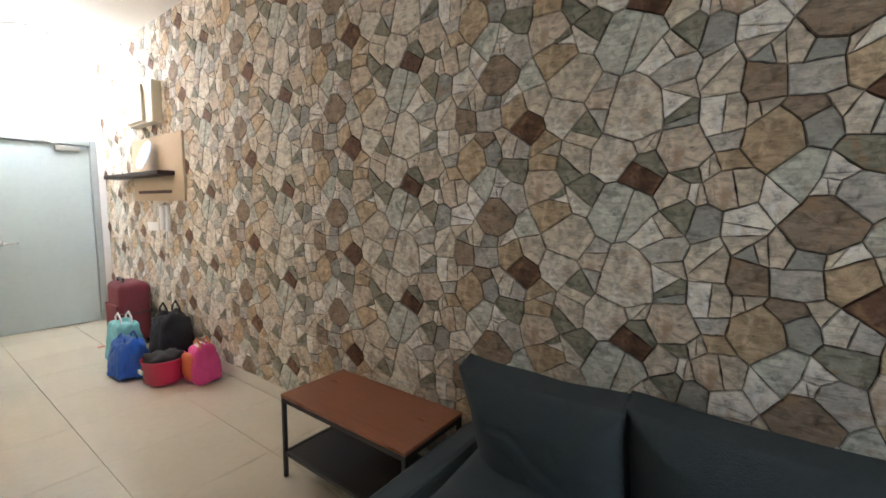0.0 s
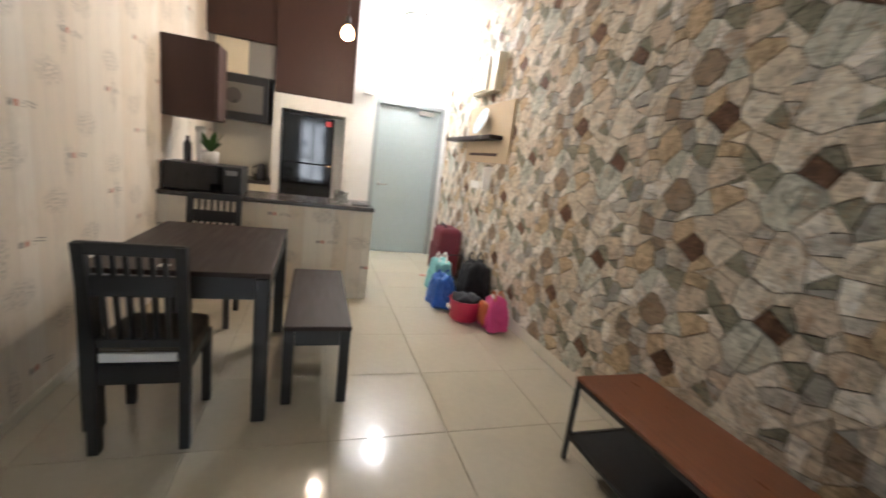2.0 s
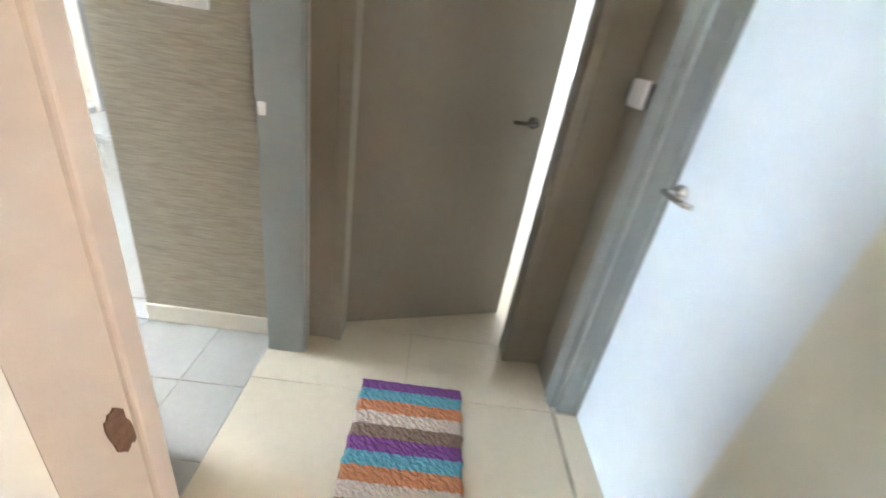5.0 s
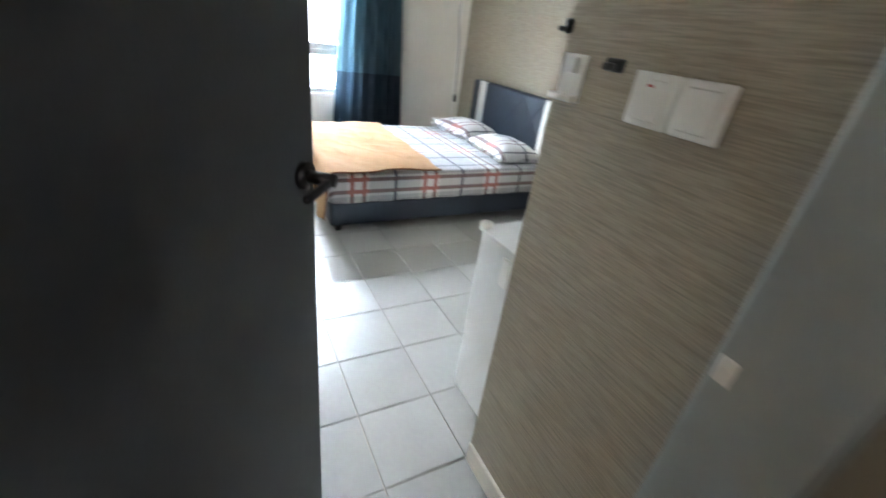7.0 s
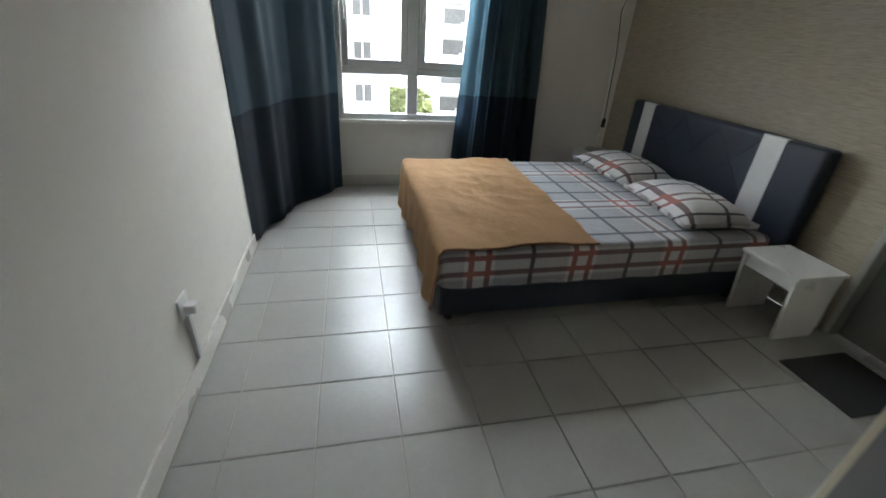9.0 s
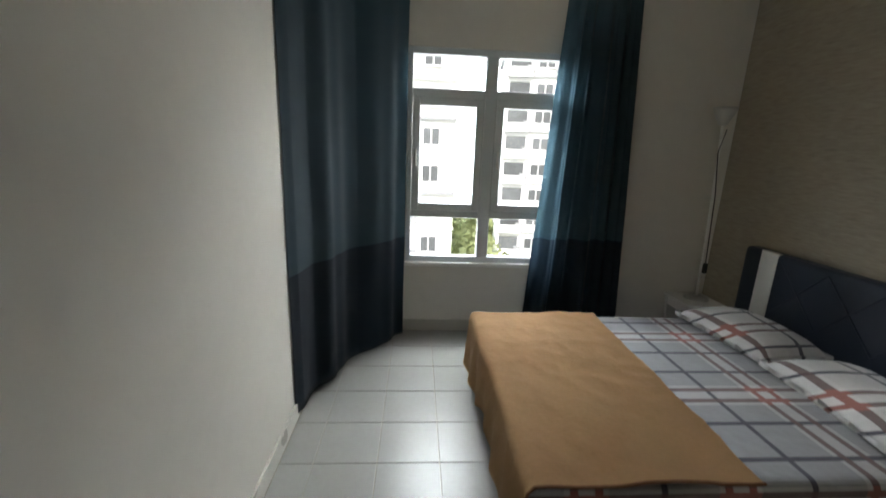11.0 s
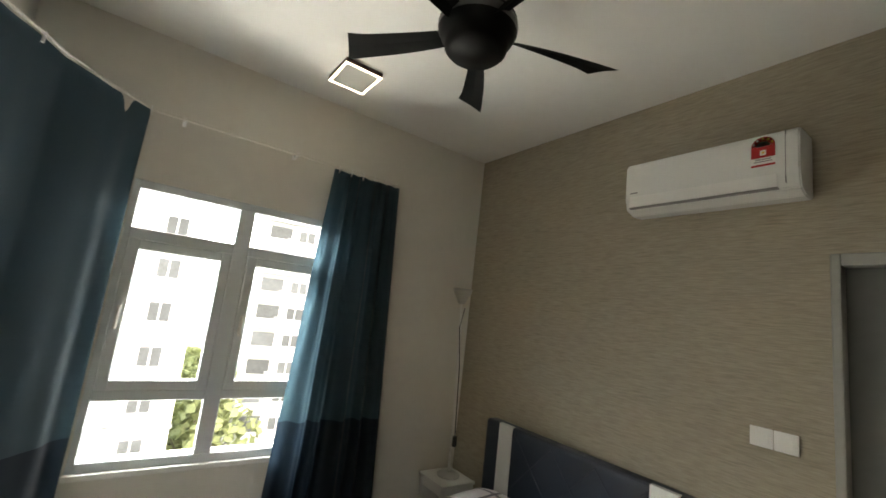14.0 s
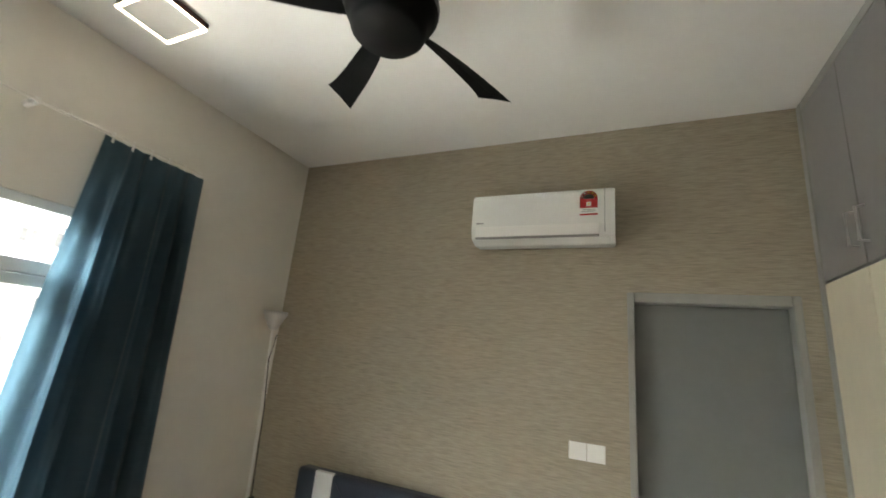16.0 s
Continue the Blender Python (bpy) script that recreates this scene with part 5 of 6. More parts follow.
part("panel", bx((LX + 0.003, 6.765, 0.90), (-2.236, 6.7785, 1.544), 0.001, 1), M["backsplash"], bs)
kb = thing("base_cabinet", (-2.6, 6.5, 0), "kitchen base units with a dark worktop", "cabinet")
part("body", bx((LX + 0.001, 6.22, 0.0), (-2.236, 6.764, 0.86), 0.003), M["cream_lam"], kb)
part("worktop", bx((LX + 0.002, 6.19, 0.861), (-2.2365, 6.764, 0.90), 0.005), M["counter"], kb)
kt = thing("kettle", (-2.36, 6.5, 0.90), "small dark kettle on the back worktop", "kettle")
part("body", lathe([(0.06, 0.0), (0.065, 0.02), (0.05, 0.16), (0.02, 0.18)], (-2.36, 6.5, 0.901)), M["black_plastic"], kt, smooth=True)
part("handle", tube([(-2.41, 6.5, 1.05), (-2.45, 6.5, 1.03), (-2.45, 6.5, 0.95), (-2.42, 6.5, 0.93)], 0.009), M["black_plastic"], kt)
nic = thing("fridge_niche", (-1.8, 6.6, 0), "white framed niche round the fridge", "niche")
part("side", bx((-2.234, 6.30, 0), (-2.15, 6.779, 1.90), 0.003), M["white_plastic"], nic)
part("side", bx((-1.44, 6.30, 0), (-1.365, 6.779, 1.90), 0.003), M["white_plastic"], nic)
part("top", bx((-2.149, 6.30, 1.74), (-1.441, 6.779, 1.90), 0.003), M["white_plastic"], nic)
fr = thing("fridge", (-1.8, 6.5, 0), "black glass-front two-door fridge", "fridge")
part("body", bx((-2.13, 6.30, 0.02), (-1.56, 6.76, 1.69), 0.006), M["black_plastic"], fr)
part("door", bx((-2.13, 6.24, 1.16), (-1.56, 6.298, 1.69), 0.006), M["black_glass"], fr, "black glass freezer door")
part("door", bx((-2.13, 6.24, 0.04), (-1.56, 6.298, 1.15), 0.006), M["black_glass"], fr, "black glass fridge door")
part("sticker", bx((-1.66, 6.236, 1.60), (-1.59, 6.2395, 1.66)), M["red_label"], fr, "red energy sticker")
for x in (-2.08, -1.61):
    part("foot", bx((x - 0.02, 6.4, 0.0), (x + 0.02, 6.6, 0.021)), M["black_plastic"], fr)
sw2 = thing("light_switch", (-1.2, 6.7, 1.2), "white light switch on the pier", "switch")
part("plate", bx((-1.24, 6.69, 1.20), (-1.15, 6.6995, 1.285), 0.003), M["white_plastic"], sw2)
alarm = thing("alarm_box", (-1.15, 6.7, 2.1), "white box high on the pier", "alarm")
part("body", bx((-1.22, 6.655, 2.09), (-1.08, 6.6995, 2.22), 0.008), M["white_plastic"], alarm)

# ---- hall things ----
sw3 = thing("light_switch", (-3.025, HN, 1.2), "white square light switch on the grey-green wall", "switch")
part("plate", bx((-3.075, HN - 0.010, 1.145), (-2.975, HN - 0.0005, 1.225), 0.003), M["white_plastic"], sw3)
part("rocker", bx((-3.058, HN - 0.014, 1.155), (-2.992, HN - 0.0105, 1.215), 0.002, 1), M["white_plastic"], sw3)
sw4 = thing("light_switch", (-4.03, 2.83, 1.2), "white light switch on the taupe pier", "switch")
part("back_box", bx((-4.095, 2.812, 1.145), (-3.96, 2.8345, 1.215), 0.003), M["grey_lam"], sw4, "dark grey back box")
part("plate", bx((-4.05, 2.80, 1.14), (-3.945, 2.8115, 1.22), 0.003), M["white_plastic"], sw4)
rug = thing("doormat", (-3.604, 2.27, 0), "shaggy mat in purple, turquoise, orange and cream stripes", "rug", turn=-1)
bm = bmesh.new()
bmesh.ops.create_grid(bm, x_segments=60, y_segments=40, size=0.5)
rr = random.Random(2)
for v in bm.verts:
    e = max(abs(v.co.x), abs(v.co.y)) * 2
    v.co = Vector((v.co.x * 0.58, v.co.y * 0.39 + 0.004 * math.sin(v.co.x * 40), (0.014 if e < 0.98 else 0.002) + rr.uniform(0, 0.006)))
part("weave", bm, M["rug"], rug, local=True)
part("backing", bx((-0.289, -0.194, 0.0005), (0.289, 0.194, 0.003)), M["mat_dark"], rug, local=True)
chip = bmesh.new()
rr = random.Random(6)
low, top_ring = [], []
for k in range(22):
    a = 2 * math.pi * k / 22
    r = (abs(math.cos(a)) ** 6 + abs(math.sin(a)) ** 6) ** (-1 / 6) * rr.uniform(0.82, 1.08)
    px, pz = -3.123 + 0.019 * r * math.cos(a) + 0.010 * math.sin(a), 0.628 + 0.05 * r * math.sin(a)
    low.append(chip.verts.new((px, HS + 0.0005, pz)))
    top_ring.append(chip.verts.new((px, HS + 0.004, pz)))
mid = chip.verts.new((-3.123, HS + 0.004, 0.628))
for k in range(22):
    n = (k + 1) % 22
    chip.faces.new((low[k], low[n], top_ring[n], top_ring[k]))
    chip.faces.new((top_ring[k], top_ring[n], mid))
solo("plaster_chip", chip, M["dark_hole"], "chipped brown patch in the plaster by the doorway", "wall damage")

sw6 = thing("light_switch", (-4.86, 2.85, 1.2), "white light switch on the white wall past the ajar door", "switch")
part("plate", bx((-4.98, 2.84, 1.15), (-4.74, 2.8495, 1.235), 0.003), M["white_plastic"], sw6)

# ---- bedroom things ----
# bed
bed = thing("bed", (BX - 1.5, BY - 1.31, 0), "dark navy upholstered bed with white-striped headboard", "bed")
X0, X1, Y0, Y1 = BX - 2.40, BX - 0.545, BY - 2.03, BY - 0.595
part("base", bx((X0, Y0 + 0.015, 0.05), (X1 - 0.01, Y1 - 0.015, 0.21), 0.012), M["navy"], bed)
for x in (X0 + 0.08, X1 - 0.07):
    for y in (Y0 + 0.08, Y1 - 0.07):
        part("leg", rod(bmesh.new(), (x, y, 0), (x, y, 0.055), 0.022, 0.028), M["black_plastic"], bed)
HX0, HX1 = BX - 2.575, BX - 2.475
HY0, HY1 = BY - 2.20, BY - 0.59
hb = part("headboard", bx((HX0, HY0, 0.02), (HX1, HY1, 0.895), 0.025, 3), M["navy"], bed)
for y0, y1 in ((BY - 2.055, BY - 1.925), (BY - 0.965, BY - 0.82)):
    part("stripe", bx((HX1 - 0.03, y0, 0.10), (HX1 + 0.0035, y1, 0.897), 0.003), M["white_fabric"], hb, "white vertical stripe")
for k in range(3):
    ya, yb = BY - 1.90 + k * 0.31, BY - 1.90 + (k + 1) * 0.31
    part("seam", tube([(HX1 + 0.001, ya, 0.86), (HX1 + 0.001, yb, 0.52)], 0.004, 6), M["navy"], hb)
    part("seam", tube([(HX1 + 0.001, yb, 0.86), (HX1 + 0.001, ya, 0.52)], 0.004, 6), M["navy"], hb)
mat = thing("mattress", ((X0 + X1) / 2, (Y0 + Y1) / 2, 0.21), "mattress in a grey, white and rust plaid sheet", "mattress")
bm = bmesh.new()
box(bm, (-(X1 - X0) / 2 + 0.002, -(Y1 - Y0) / 2, 0.001), ((X1 - X0) / 2, (Y1 - Y0) / 2, 0.212), 0.035, 4)
part("sheet", bm, M["plaid"], mat, local=True)
mx, my = (X1 - X0) / 2 - 0.03, (Y1 - Y0) / 2 - 0.006
for p, q in (((-mx, my), (mx, my)), ((mx + 0.024, my - 0.03), (mx + 0.024, -my + 0.03)), ((mx, -my), (-mx, -my))):
    part("sheet_hem", tube([(p[0] + (q[0] - p[0]) * k / 24, p[1] + (q[1] - p[1]) * k / 24, 0.018 + 0.004 * math.sin(k * 1.9)) for k in range(25)], 0.009, 6), M["plaid"], mat, smooth=True, local=True)


def sheet_grid(nu, nv, f):
    bm = bmesh.new()
    g = [[bm.verts.new(f(i / nu, j / nv)) for j in range(nv + 1)] for i in range(nu + 1)]
    for i in range(nu):
        for j in range(nv):
            bm.faces.new((g[i][j], g[i + 1][j], g[i + 1][j + 1], g[i][j + 1]))
    return bm


TOP = 0.424


def blanket_at(u, v):
    """u runs from the bed's middle over the foot end and down; v across the bed."""
    width = (Y1 - Y0) + 0.01
    y = Y0 - 0.005 + v * width
    flat = 0.80
    drop = 0.31 + 0.03 * math.sin(v * 9) + 0.015 * math.sin(v * 23)
    s = u * (flat + drop)
    wrinkle = 0.014 * noise.noise(Vector((s * 4, v * 5, 1.3))) + 0.006 * (1 - abs(noise.noise(Vector((s * 6 + v * 5, v * 9 - s * 3, 7.7))))) ** 6 + 0.003 * noise.noise(Vector((s * 14, v * 18, 4.2)))
    r = 0.03
    if s < flat - r:
        x = X1 - flat + s + 0.03 * (v - 0.5)
        z = TOP + 0.013 + wrinkle
    else:
        t = min(1.0, (s - flat + r) / (r * 1.57))
        a = t * math.pi / 2
        below = max(0, s - flat + r - r * 1.57)
        x = X1 - r + r * math.sin(a) + 0.012 + 0.02 * below / 0.3 + 0.012 * math.sin(v * 38) * below / 0.3 + wrinkle
        z = TOP + 0.013 - r * (1 - math.cos(a)) - below
    return Vector((x, y, z))


bl = thing("blanket", (X1 - 0.4, (Y0 + Y1) / 2, TOP), "tan fleece blanket folded over the foot of the bed", "blanket")
bm = sheet_grid(50, 60, blanket_at)
bmesh.ops.solidify(bm, geom=list(bm.faces), thickness=-0.006)
part("cloth", bm, M["blanket"], bl, smooth=True)
part("hem", tube([blanket_at(k / 30, 1.0) + Vector((0, 0.002, 0.001)) for k in range(31)], 0.006, 6), M["hem"], bl, "brown stitched hem")


def pillow(place, turn, label):
    ob = thing("pillow", place, label, "pillow", "pillows on the bed", turn)
    bm = bmesh.new()
    bmesh.ops.create_cube(bm, size=2.0)
    bmesh.ops.subdivide_edges(bm, edges=bm.edges, cuts=16, use_grid_fill=True)
    for v in bm.verts:
        x, y, z = v.co
        pin = (1 - x ** 4) * (1 - y ** 4)
        hz = z * (0.08 + 0.92 * max(0, pin) ** 0.55) * 0.075
        k = 0.012 * noise.noise(Vector((x * 2, y * 2.4, place[1])))
        v.co = Vector((x * 0.22 * (1 - 0.09 * (1 - abs(y)) * abs(x) ** 3), y * 0.33 * (1 - 0.07 * (1 - abs(x)) * abs(y) ** 3), 0.055 + hz + k * pin - 0.035 * (1 - pin) * (1 if z > 0 else 0.2)))
    part("case", bm, M["plaid_pale"], ob, smooth=True, local=True)
    return ob


pillow((BX - 2.16, BY - 1.70, TOP - 0.0), 4, "plaid pillow lying by the headboard")
pillow((BX - 2.14, BY - 1.0, TOP - 0.0), -5, "plaid pillow lying by the headboard")

# bedside stool
ns = thing("bedside_table", (-5.835, -0.487, 0), "white open bedside table beside the bed", "bedside table")
part("top", bx((-0.155, -0.16, 0.362), (0.155, 0.16, 0.382), 0.003), M["white_plastic"], ns, local=True)
for y in (-0.15, 0.132):
    bm = bx((-0.148, y, 0.0), (0.148, y + 0.018, 0.3615), 0.002, 1)
    for v in bm.verts:
        v.co.x -= 0.12 * (0.36 - v.co.z) * (1 if v.co.x > 0 else 0)
    part("side", bm, M["white_plastic"], ns, local=True)
part("apron", bx((0.115, -0.131, 0.29), (0.13, 0.131, 0.3615), 0.002, 1), M["white_plastic"], ns, local=True)
far_ns = copy_thing(ns, pose(-5.88, -2.56, 0))
far_ns["label"] = "white open bedside table in the corner under the lamp"
dm = thing("doormat", (BX - 2.33, BY + 0.05, 0), "small dark mat before the bathroom door", "rug")
part("weave", bx((BX - 2.53, BY - 0.125, 0.0005), (BX - 2.13, BY + 0.21, 0.012), 0.004), M["mat_dark"], dm)

# low white cabinet beside the short wall
lc = thing("low_cabinet", (BX - 0.95, BY + 1.0, 0), "glossy white low cabinet with a small white knob", "cabinet")
part("body", bx((BX - 1.25, BY + 0.875, 0.0), (BX - 0.725, BY + 1.2, 0.722), 0.006), M["white_gloss"], lc)
part("top", bx((BX - 1.255, BY + 0.865, 0.7225), (BX - 0.717, BY + 1.2, 0.737), 0.004), M["white_gloss"], lc)
part("knob", lathe([(0.012, 0.0), (0.022, 0.008), (0.022, 0.02), (0.001, 0.027)], (BX - 0.73, BY + 0.89, 0.7372), 16), M["white_plastic"], lc, smooth=True)
part("hinge", bx((BX - 0.7245, BY + 1.03, 0.60), (BX - 0.712, BY + 1.075, 0.70), 0.004), M["white_plastic"], lc, "small white side catch")
solo("wood_panel", bx((BX - 0.79, BY + 1.14, 0.7375), (BX - 0.722, BY + 1.2, CEIL - 0.005), 0.003), M["brown_lam"], "dark brown wooden panel standing on the low cabinet", "panel")

# wardrobe
wd = thing("wardrobe", (BX - 2.0, BY + 0.8, 0), "built-in wardrobe with cream doors and grey top doors", "wardrobe")
WXA, WXB, WF = HW + 0.002, BX - 1.42, BY + 0.525
part("body", bx((WXA, WF + 0.022, 0.0), (WXB, BY + 1.205, CEIL - 0.003), 0.003), M["grey_lam"], wd)
part("filler", bx((WXA, WF - 0.004, 0.0), (WXA + 0.045, WF + 0.021, CEIL - 0.003), 0.003), M["frame_beige"], wd)
nd = 3
dw = (WXB - WXA - 0.05) / nd
for k in range(nd):
    x0 = WXA + 0.048 + k * dw
    low = part("door", bx((x0 + 0.002, WF, 0.06), (x0 + dw - 0.002, WF + 0.02, 2.115), 0.003), M["cream_lam"], wd, "cream lower door")
    up = part("door", bx((x0 + 0.002, WF, 2.125), (x0 + dw - 0.002, WF + 0.02, CEIL - 0.05), 0.003), M["grey_lam"], wd, "grey upper door")
    hx = x0 + (dw - 0.04 if k % 2 == 0 else 0.04)
    part("handle", tube([(hx, WF, 2.20), (hx, WF - 0.028, 2.205), (hx, WF - 0.028, 2.335), (hx, WF, 2.34)], 0.006), M["steel"], up, "steel bar handle")
part("cornice", bx((WXA + 0.046, WF - 0.002, CEIL - 0.048), (WXB, WF + 0.02, CEIL - 0.004), 0.003), M["frame_beige"], wd)

# curtains
def curtain(name, path, top, bottom, folds, depth, label, flare=0.0, seed=0, notch=None):
    """Cloth hung along a plan path; the folds deepen downwards."""
    ob = thing(name, (path[0][0], path[0][1], bottom), label, "curtain", "curtains at the window")
    pts = [Vector((*p, 0)) for p in path]
    lens = [0.0]
    for a, b in zip(pts, pts[1:]):
        lens.append(lens[-1] + (b - a).length)
    total = lens[-1]

    def at(s):
        for i in range(len(pts) - 1):
            if s <= lens[i + 1] + 1e-6:
                k = (s - lens[i]) / (lens[i + 1] - lens[i])
                d = (pts[i + 1] - pts[i]).normalized()
                return pts[i].lerp(pts[i + 1], k), Vector((-d.y, d.x, 0))
        return pts[-1], Vector((0, 1, 0))

    def f(u, v):
        mid = total / 2
        s = u * total
        p, n = at(s)
        t = 1 - v
        ph = 2 * math.pi * folds * (u + 0.035 * math.sin(u * 13 + seed))
        w = math.sin(ph) + 0.35 * math.sin(2.3 * ph + seed)
        pinch = 0.35 + 0.65 * min(1, v * 6)
        off = depth * w * pinch * (0.75 + 0.35 * v)
        side = (u - 0.5) * flare * (0.2 + 0.8 * v)
        d = Vector((n.y, -n.x, 0))
        z = bottom + (top - bottom) * t + (0.006 * math.sin(ph) if v < 0.02 else 0)
        if notch:
            z -= 0.085 * math.exp(-((u - notch) / 0.018) ** 2) * max(0.0, 1 - v * 8)
        return Vector((p.x, p.y, z)) + n * off + d * side + Vector((0.006 * noise.noise(Vector((u * 9, v * 4, seed))), 0, 0))

    bm = sheet_grid(110, 36, f)
    bmesh.ops.solidify(bm, geom=list(bm.faces), thickness=0.0025)
    part("cloth", bm, M["curtain"], ob, smooth=True)
    for k in range(int(folds) + 1):
        p, n = at(total * min(1, k / max(1, int(folds))))
        bm = rod(bmesh.new(), (p.x, p.y, top - 0.02), (p.x, p.y, top + 0.03), 0.006, seg=8)
        part("hook", bm, M["white_plastic"], ob)
    return ob


curtain("curtain", [(BX + 0.455, BY - 1.49), (BX + 0.43, BY - 1.58), (BX + 0.405, BY - 1.78), (BX + 0.22, BY - 2.20), (BX - 0.09, BY - 2.555)], 2.53, 0.035, 2.3, 0.017, "dark teal curtain drawn round the room corner", -0.03, 1.0, 0.88)
curtain("curtain", [(BX - 1.20, BY - 2.585), (BX - 1.66, BY - 2.585)], 2.53, 0.04, 5, 0.035, "dark teal curtain gathered beside the window", 0.34, 2.4)
cr = thing("curtain_rod", (BX - 0.7, BY - 2.585, 2.545), "thin pale curtain rod over the window", "curtain rod")
part("rod", tube([(BX + 0.43, BY - 1.56, 2.548), (BX + 0.405, BY - 1.78, 2.548), (BX + 0.22, BY - 2.20, 2.548), (BX - 0.09, BY - 2.585, 2.548), (BX - 0.9, BY - 2.585, 2.548), (BX - 1.70, BY - 2.585, 2.548)], 0.007), M["paint_cream"], cr)
for x in (-0.25, -0.9, -1.66):
    part("bracket", bx((BX + x - 0.01, WY, 2.535), (BX + x + 0.01, BY - 2.58, 2.56), 0.003), M["white_plastic"], cr)
part("bracket", bx((BX + 0.42, BY - 1.57, 2.535), (EX, BY - 1.55, 2.56), 0.003), M["white_plastic"], cr)

# standing lamp in the corner
FLX, FLY, FLZ = BX - 2.41, BY - 2.50, 0.3825
fl = thing("table_lamp", (FLX, FLY, FLZ), "tall slim lamp with a silver uplight cup, on the corner table", "lamp")
part("base", lathe([(0.09, 0.0), (0.09, 0.010), (0.07, 0.022), (0.02, 0.03)], (FLX, FLY, FLZ)), M["steel"], fl, smooth=True)
part("pole", tube([(FLX, FLY, FLZ + 0.02), (FLX + 0.005, FLY, 0.8), (FLX + 0.03, FLY - 0.005, 1.4), (FLX + 0.045, FLY - 0.01, 1.72)], 0.010), M["white_plastic"], fl, smooth=True)
part("shade", lathe([(0.02, 0.0), (0.03, 0.01), (0.075, 0.10), (0.08, 0.125), (0.072, 0.12), (0.025, 0.02), (0.001, 0.015)], (FLX + 0.045, FLY - 0.01, 1.71)), M["steel"], fl, "silver cup shade", True)
part("cord", tube([(FLX + 0.02, FLY + 0.01, 1.68), (FLX + 0.07, FLY + 0.03, 1.52), (FLX + 0.015, FLY + 0.015, 1.2), (FLX - 0.01, FLY + 0.02, 0.68)], 0.004, 6), M["black_plastic"], fl)
part("switch", bx((FLX - 0.025, FLY + 0.008, 0.60), (FLX + 0.005, FLY + 0.034, 0.68), 0.006), M["black_plastic"], fl, "black inline switch")

# ceiling fan
FXC, FYC = BX - 1.07, BY - 0.95
fan = thing("ceiling_fan", (FXC, FYC, CEIL), "black five-blade ceiling fan at rest", "ceiling fan")
part("canopy", lathe([(0.065, -0.001), (0.065, -0.04), (0.03, -0.07)], (FXC, FYC, CEIL)), M["fan_black"], fan, smooth=True)
part("rod", tube([(FXC, FYC, CEIL - 0.06), (FXC, FYC, 2.77)], 0.013), M["fan_black"], fan)
hub = part("motor", lathe([(0.035, 0.15), (0.10, 0.13), (0.145, 0.075), (0.148, 0.03), (0.135, 0.0), (0.118, -0.012), (0.116, -0.045), (0.10, -0.062), (0.001, -0.066)], (FXC, FYC, 2.64), 32), M["fan_black"], fan, smooth=True)
part("ring", lathe([(0.149, 0.028), (0.151, 0.045), (0.148, 0.062)], (FXC, FYC, 2.64), 32), M["fan_silver"], hub, "dull silver ring")
for k in range(5):
    a = radians(158 + 72 * k)
    bm = bmesh.new()
    n = 9
    rows = []
    for i in range(n + 1):
        u = i / n
        r = 0.11 + 0.45 * u
        w = 0.024 + 0.034 * u ** 0.8
        sweep = 0.035 * u * u
        row = []
        for s in (-1, 0, 1):
            row.append(bm.verts.new((r - 0.035 * s * max(0.0, u - 0.8) / 0.2, s * w + sweep, 2.67 + 0.016 * s - 0.004 * abs(s) + 0.01 * u)))
        rows.append(row)
    for p, q in zip(rows, rows[1:]):
        for j in range(2):
            bm.faces.new((p[j], p[j + 1], q[j + 1], q[j]))
    bmesh.ops.solidify(bm, geom=list(bm.faces), thickness=0.009)
    bmesh.ops.transform(bm, matrix=Matrix.Translation((FXC, FYC, 0)) @ Matrix.Rotation(a, 4, "Z"), verts=bm.verts)
    part("blade", bm, M["fan_black"], fan, smooth=False)

# square ceiling light
LXC, LYC = BX - 1.072, BY - 2.21
lt = thing("ceiling_light", (LXC, LYC, CEIL), "flat square ceiling light with a lit edge", "ceiling light")
part("body", bx((LXC - 0.122, LYC - 0.146, CEIL - 0.03), (LXC + 0.122, LYC + 0.146, CEIL - 0.0005), 0.003), M["brown_lam"], lt, "dull brown metal body")
part("panel", bx((LXC - 0.108, LYC - 0.132, CEIL - 0.033), (LXC + 0.108, LYC + 0.132, CEIL - 0.0303), 0.001, 1), M["led_panel"], lt)
ring = bmesh.new()
for p, q in (((-0.120, -0.144), (-0.109, 0.144)), ((0.109, -0.144), (0.120, 0.144)), ((-0.1088, -0.144), (0.1088, -0.133)), ((-0.1088, 0.133), (0.1088, 0.144))):
    box(ring, (LXC + p[0], LYC + p[1], CEIL - 0.035), (LXC + q[0], LYC + q[1], CEIL - 0.0303))
part("lit_edge", ring, M["led"], lt, "glowing warm white edge")

# air conditioner
ac = thing("air_conditioner", (HW + 0.09, BY - 0.74, 2.31), "white split air conditioner with a red energy label", "air conditioner")
AY0, AY1 = BY - 1.14, BY - 0.34
prof = [(0.0, 2.318), (0.10, 2.312), (0.165, 2.335), (0.185, 2.40), (0.185, 2.585), (0.165, 2.612), (0.0, 2.615)]
bm = bmesh.new()
ra = [bm.verts.new((HW + 0.001 + x, AY0, z)) for x, z in prof]
rb = [bm.verts.new((HW + 0.001 + x, AY1, z)) for x, z in prof]
for k in range(len(prof)):
    j = (k + 1) % len(prof)
    bm.faces.new((ra[k], ra[j], rb[j], rb[k]))
bm.faces.new(ra)
bm.faces.new(rb[::-1])
bmesh.ops.bevel(bm, geom=list(bm.edges), offset=0.006, segments=2, affect="EDGES")
part("body", bm, M["ac_white"], ac)
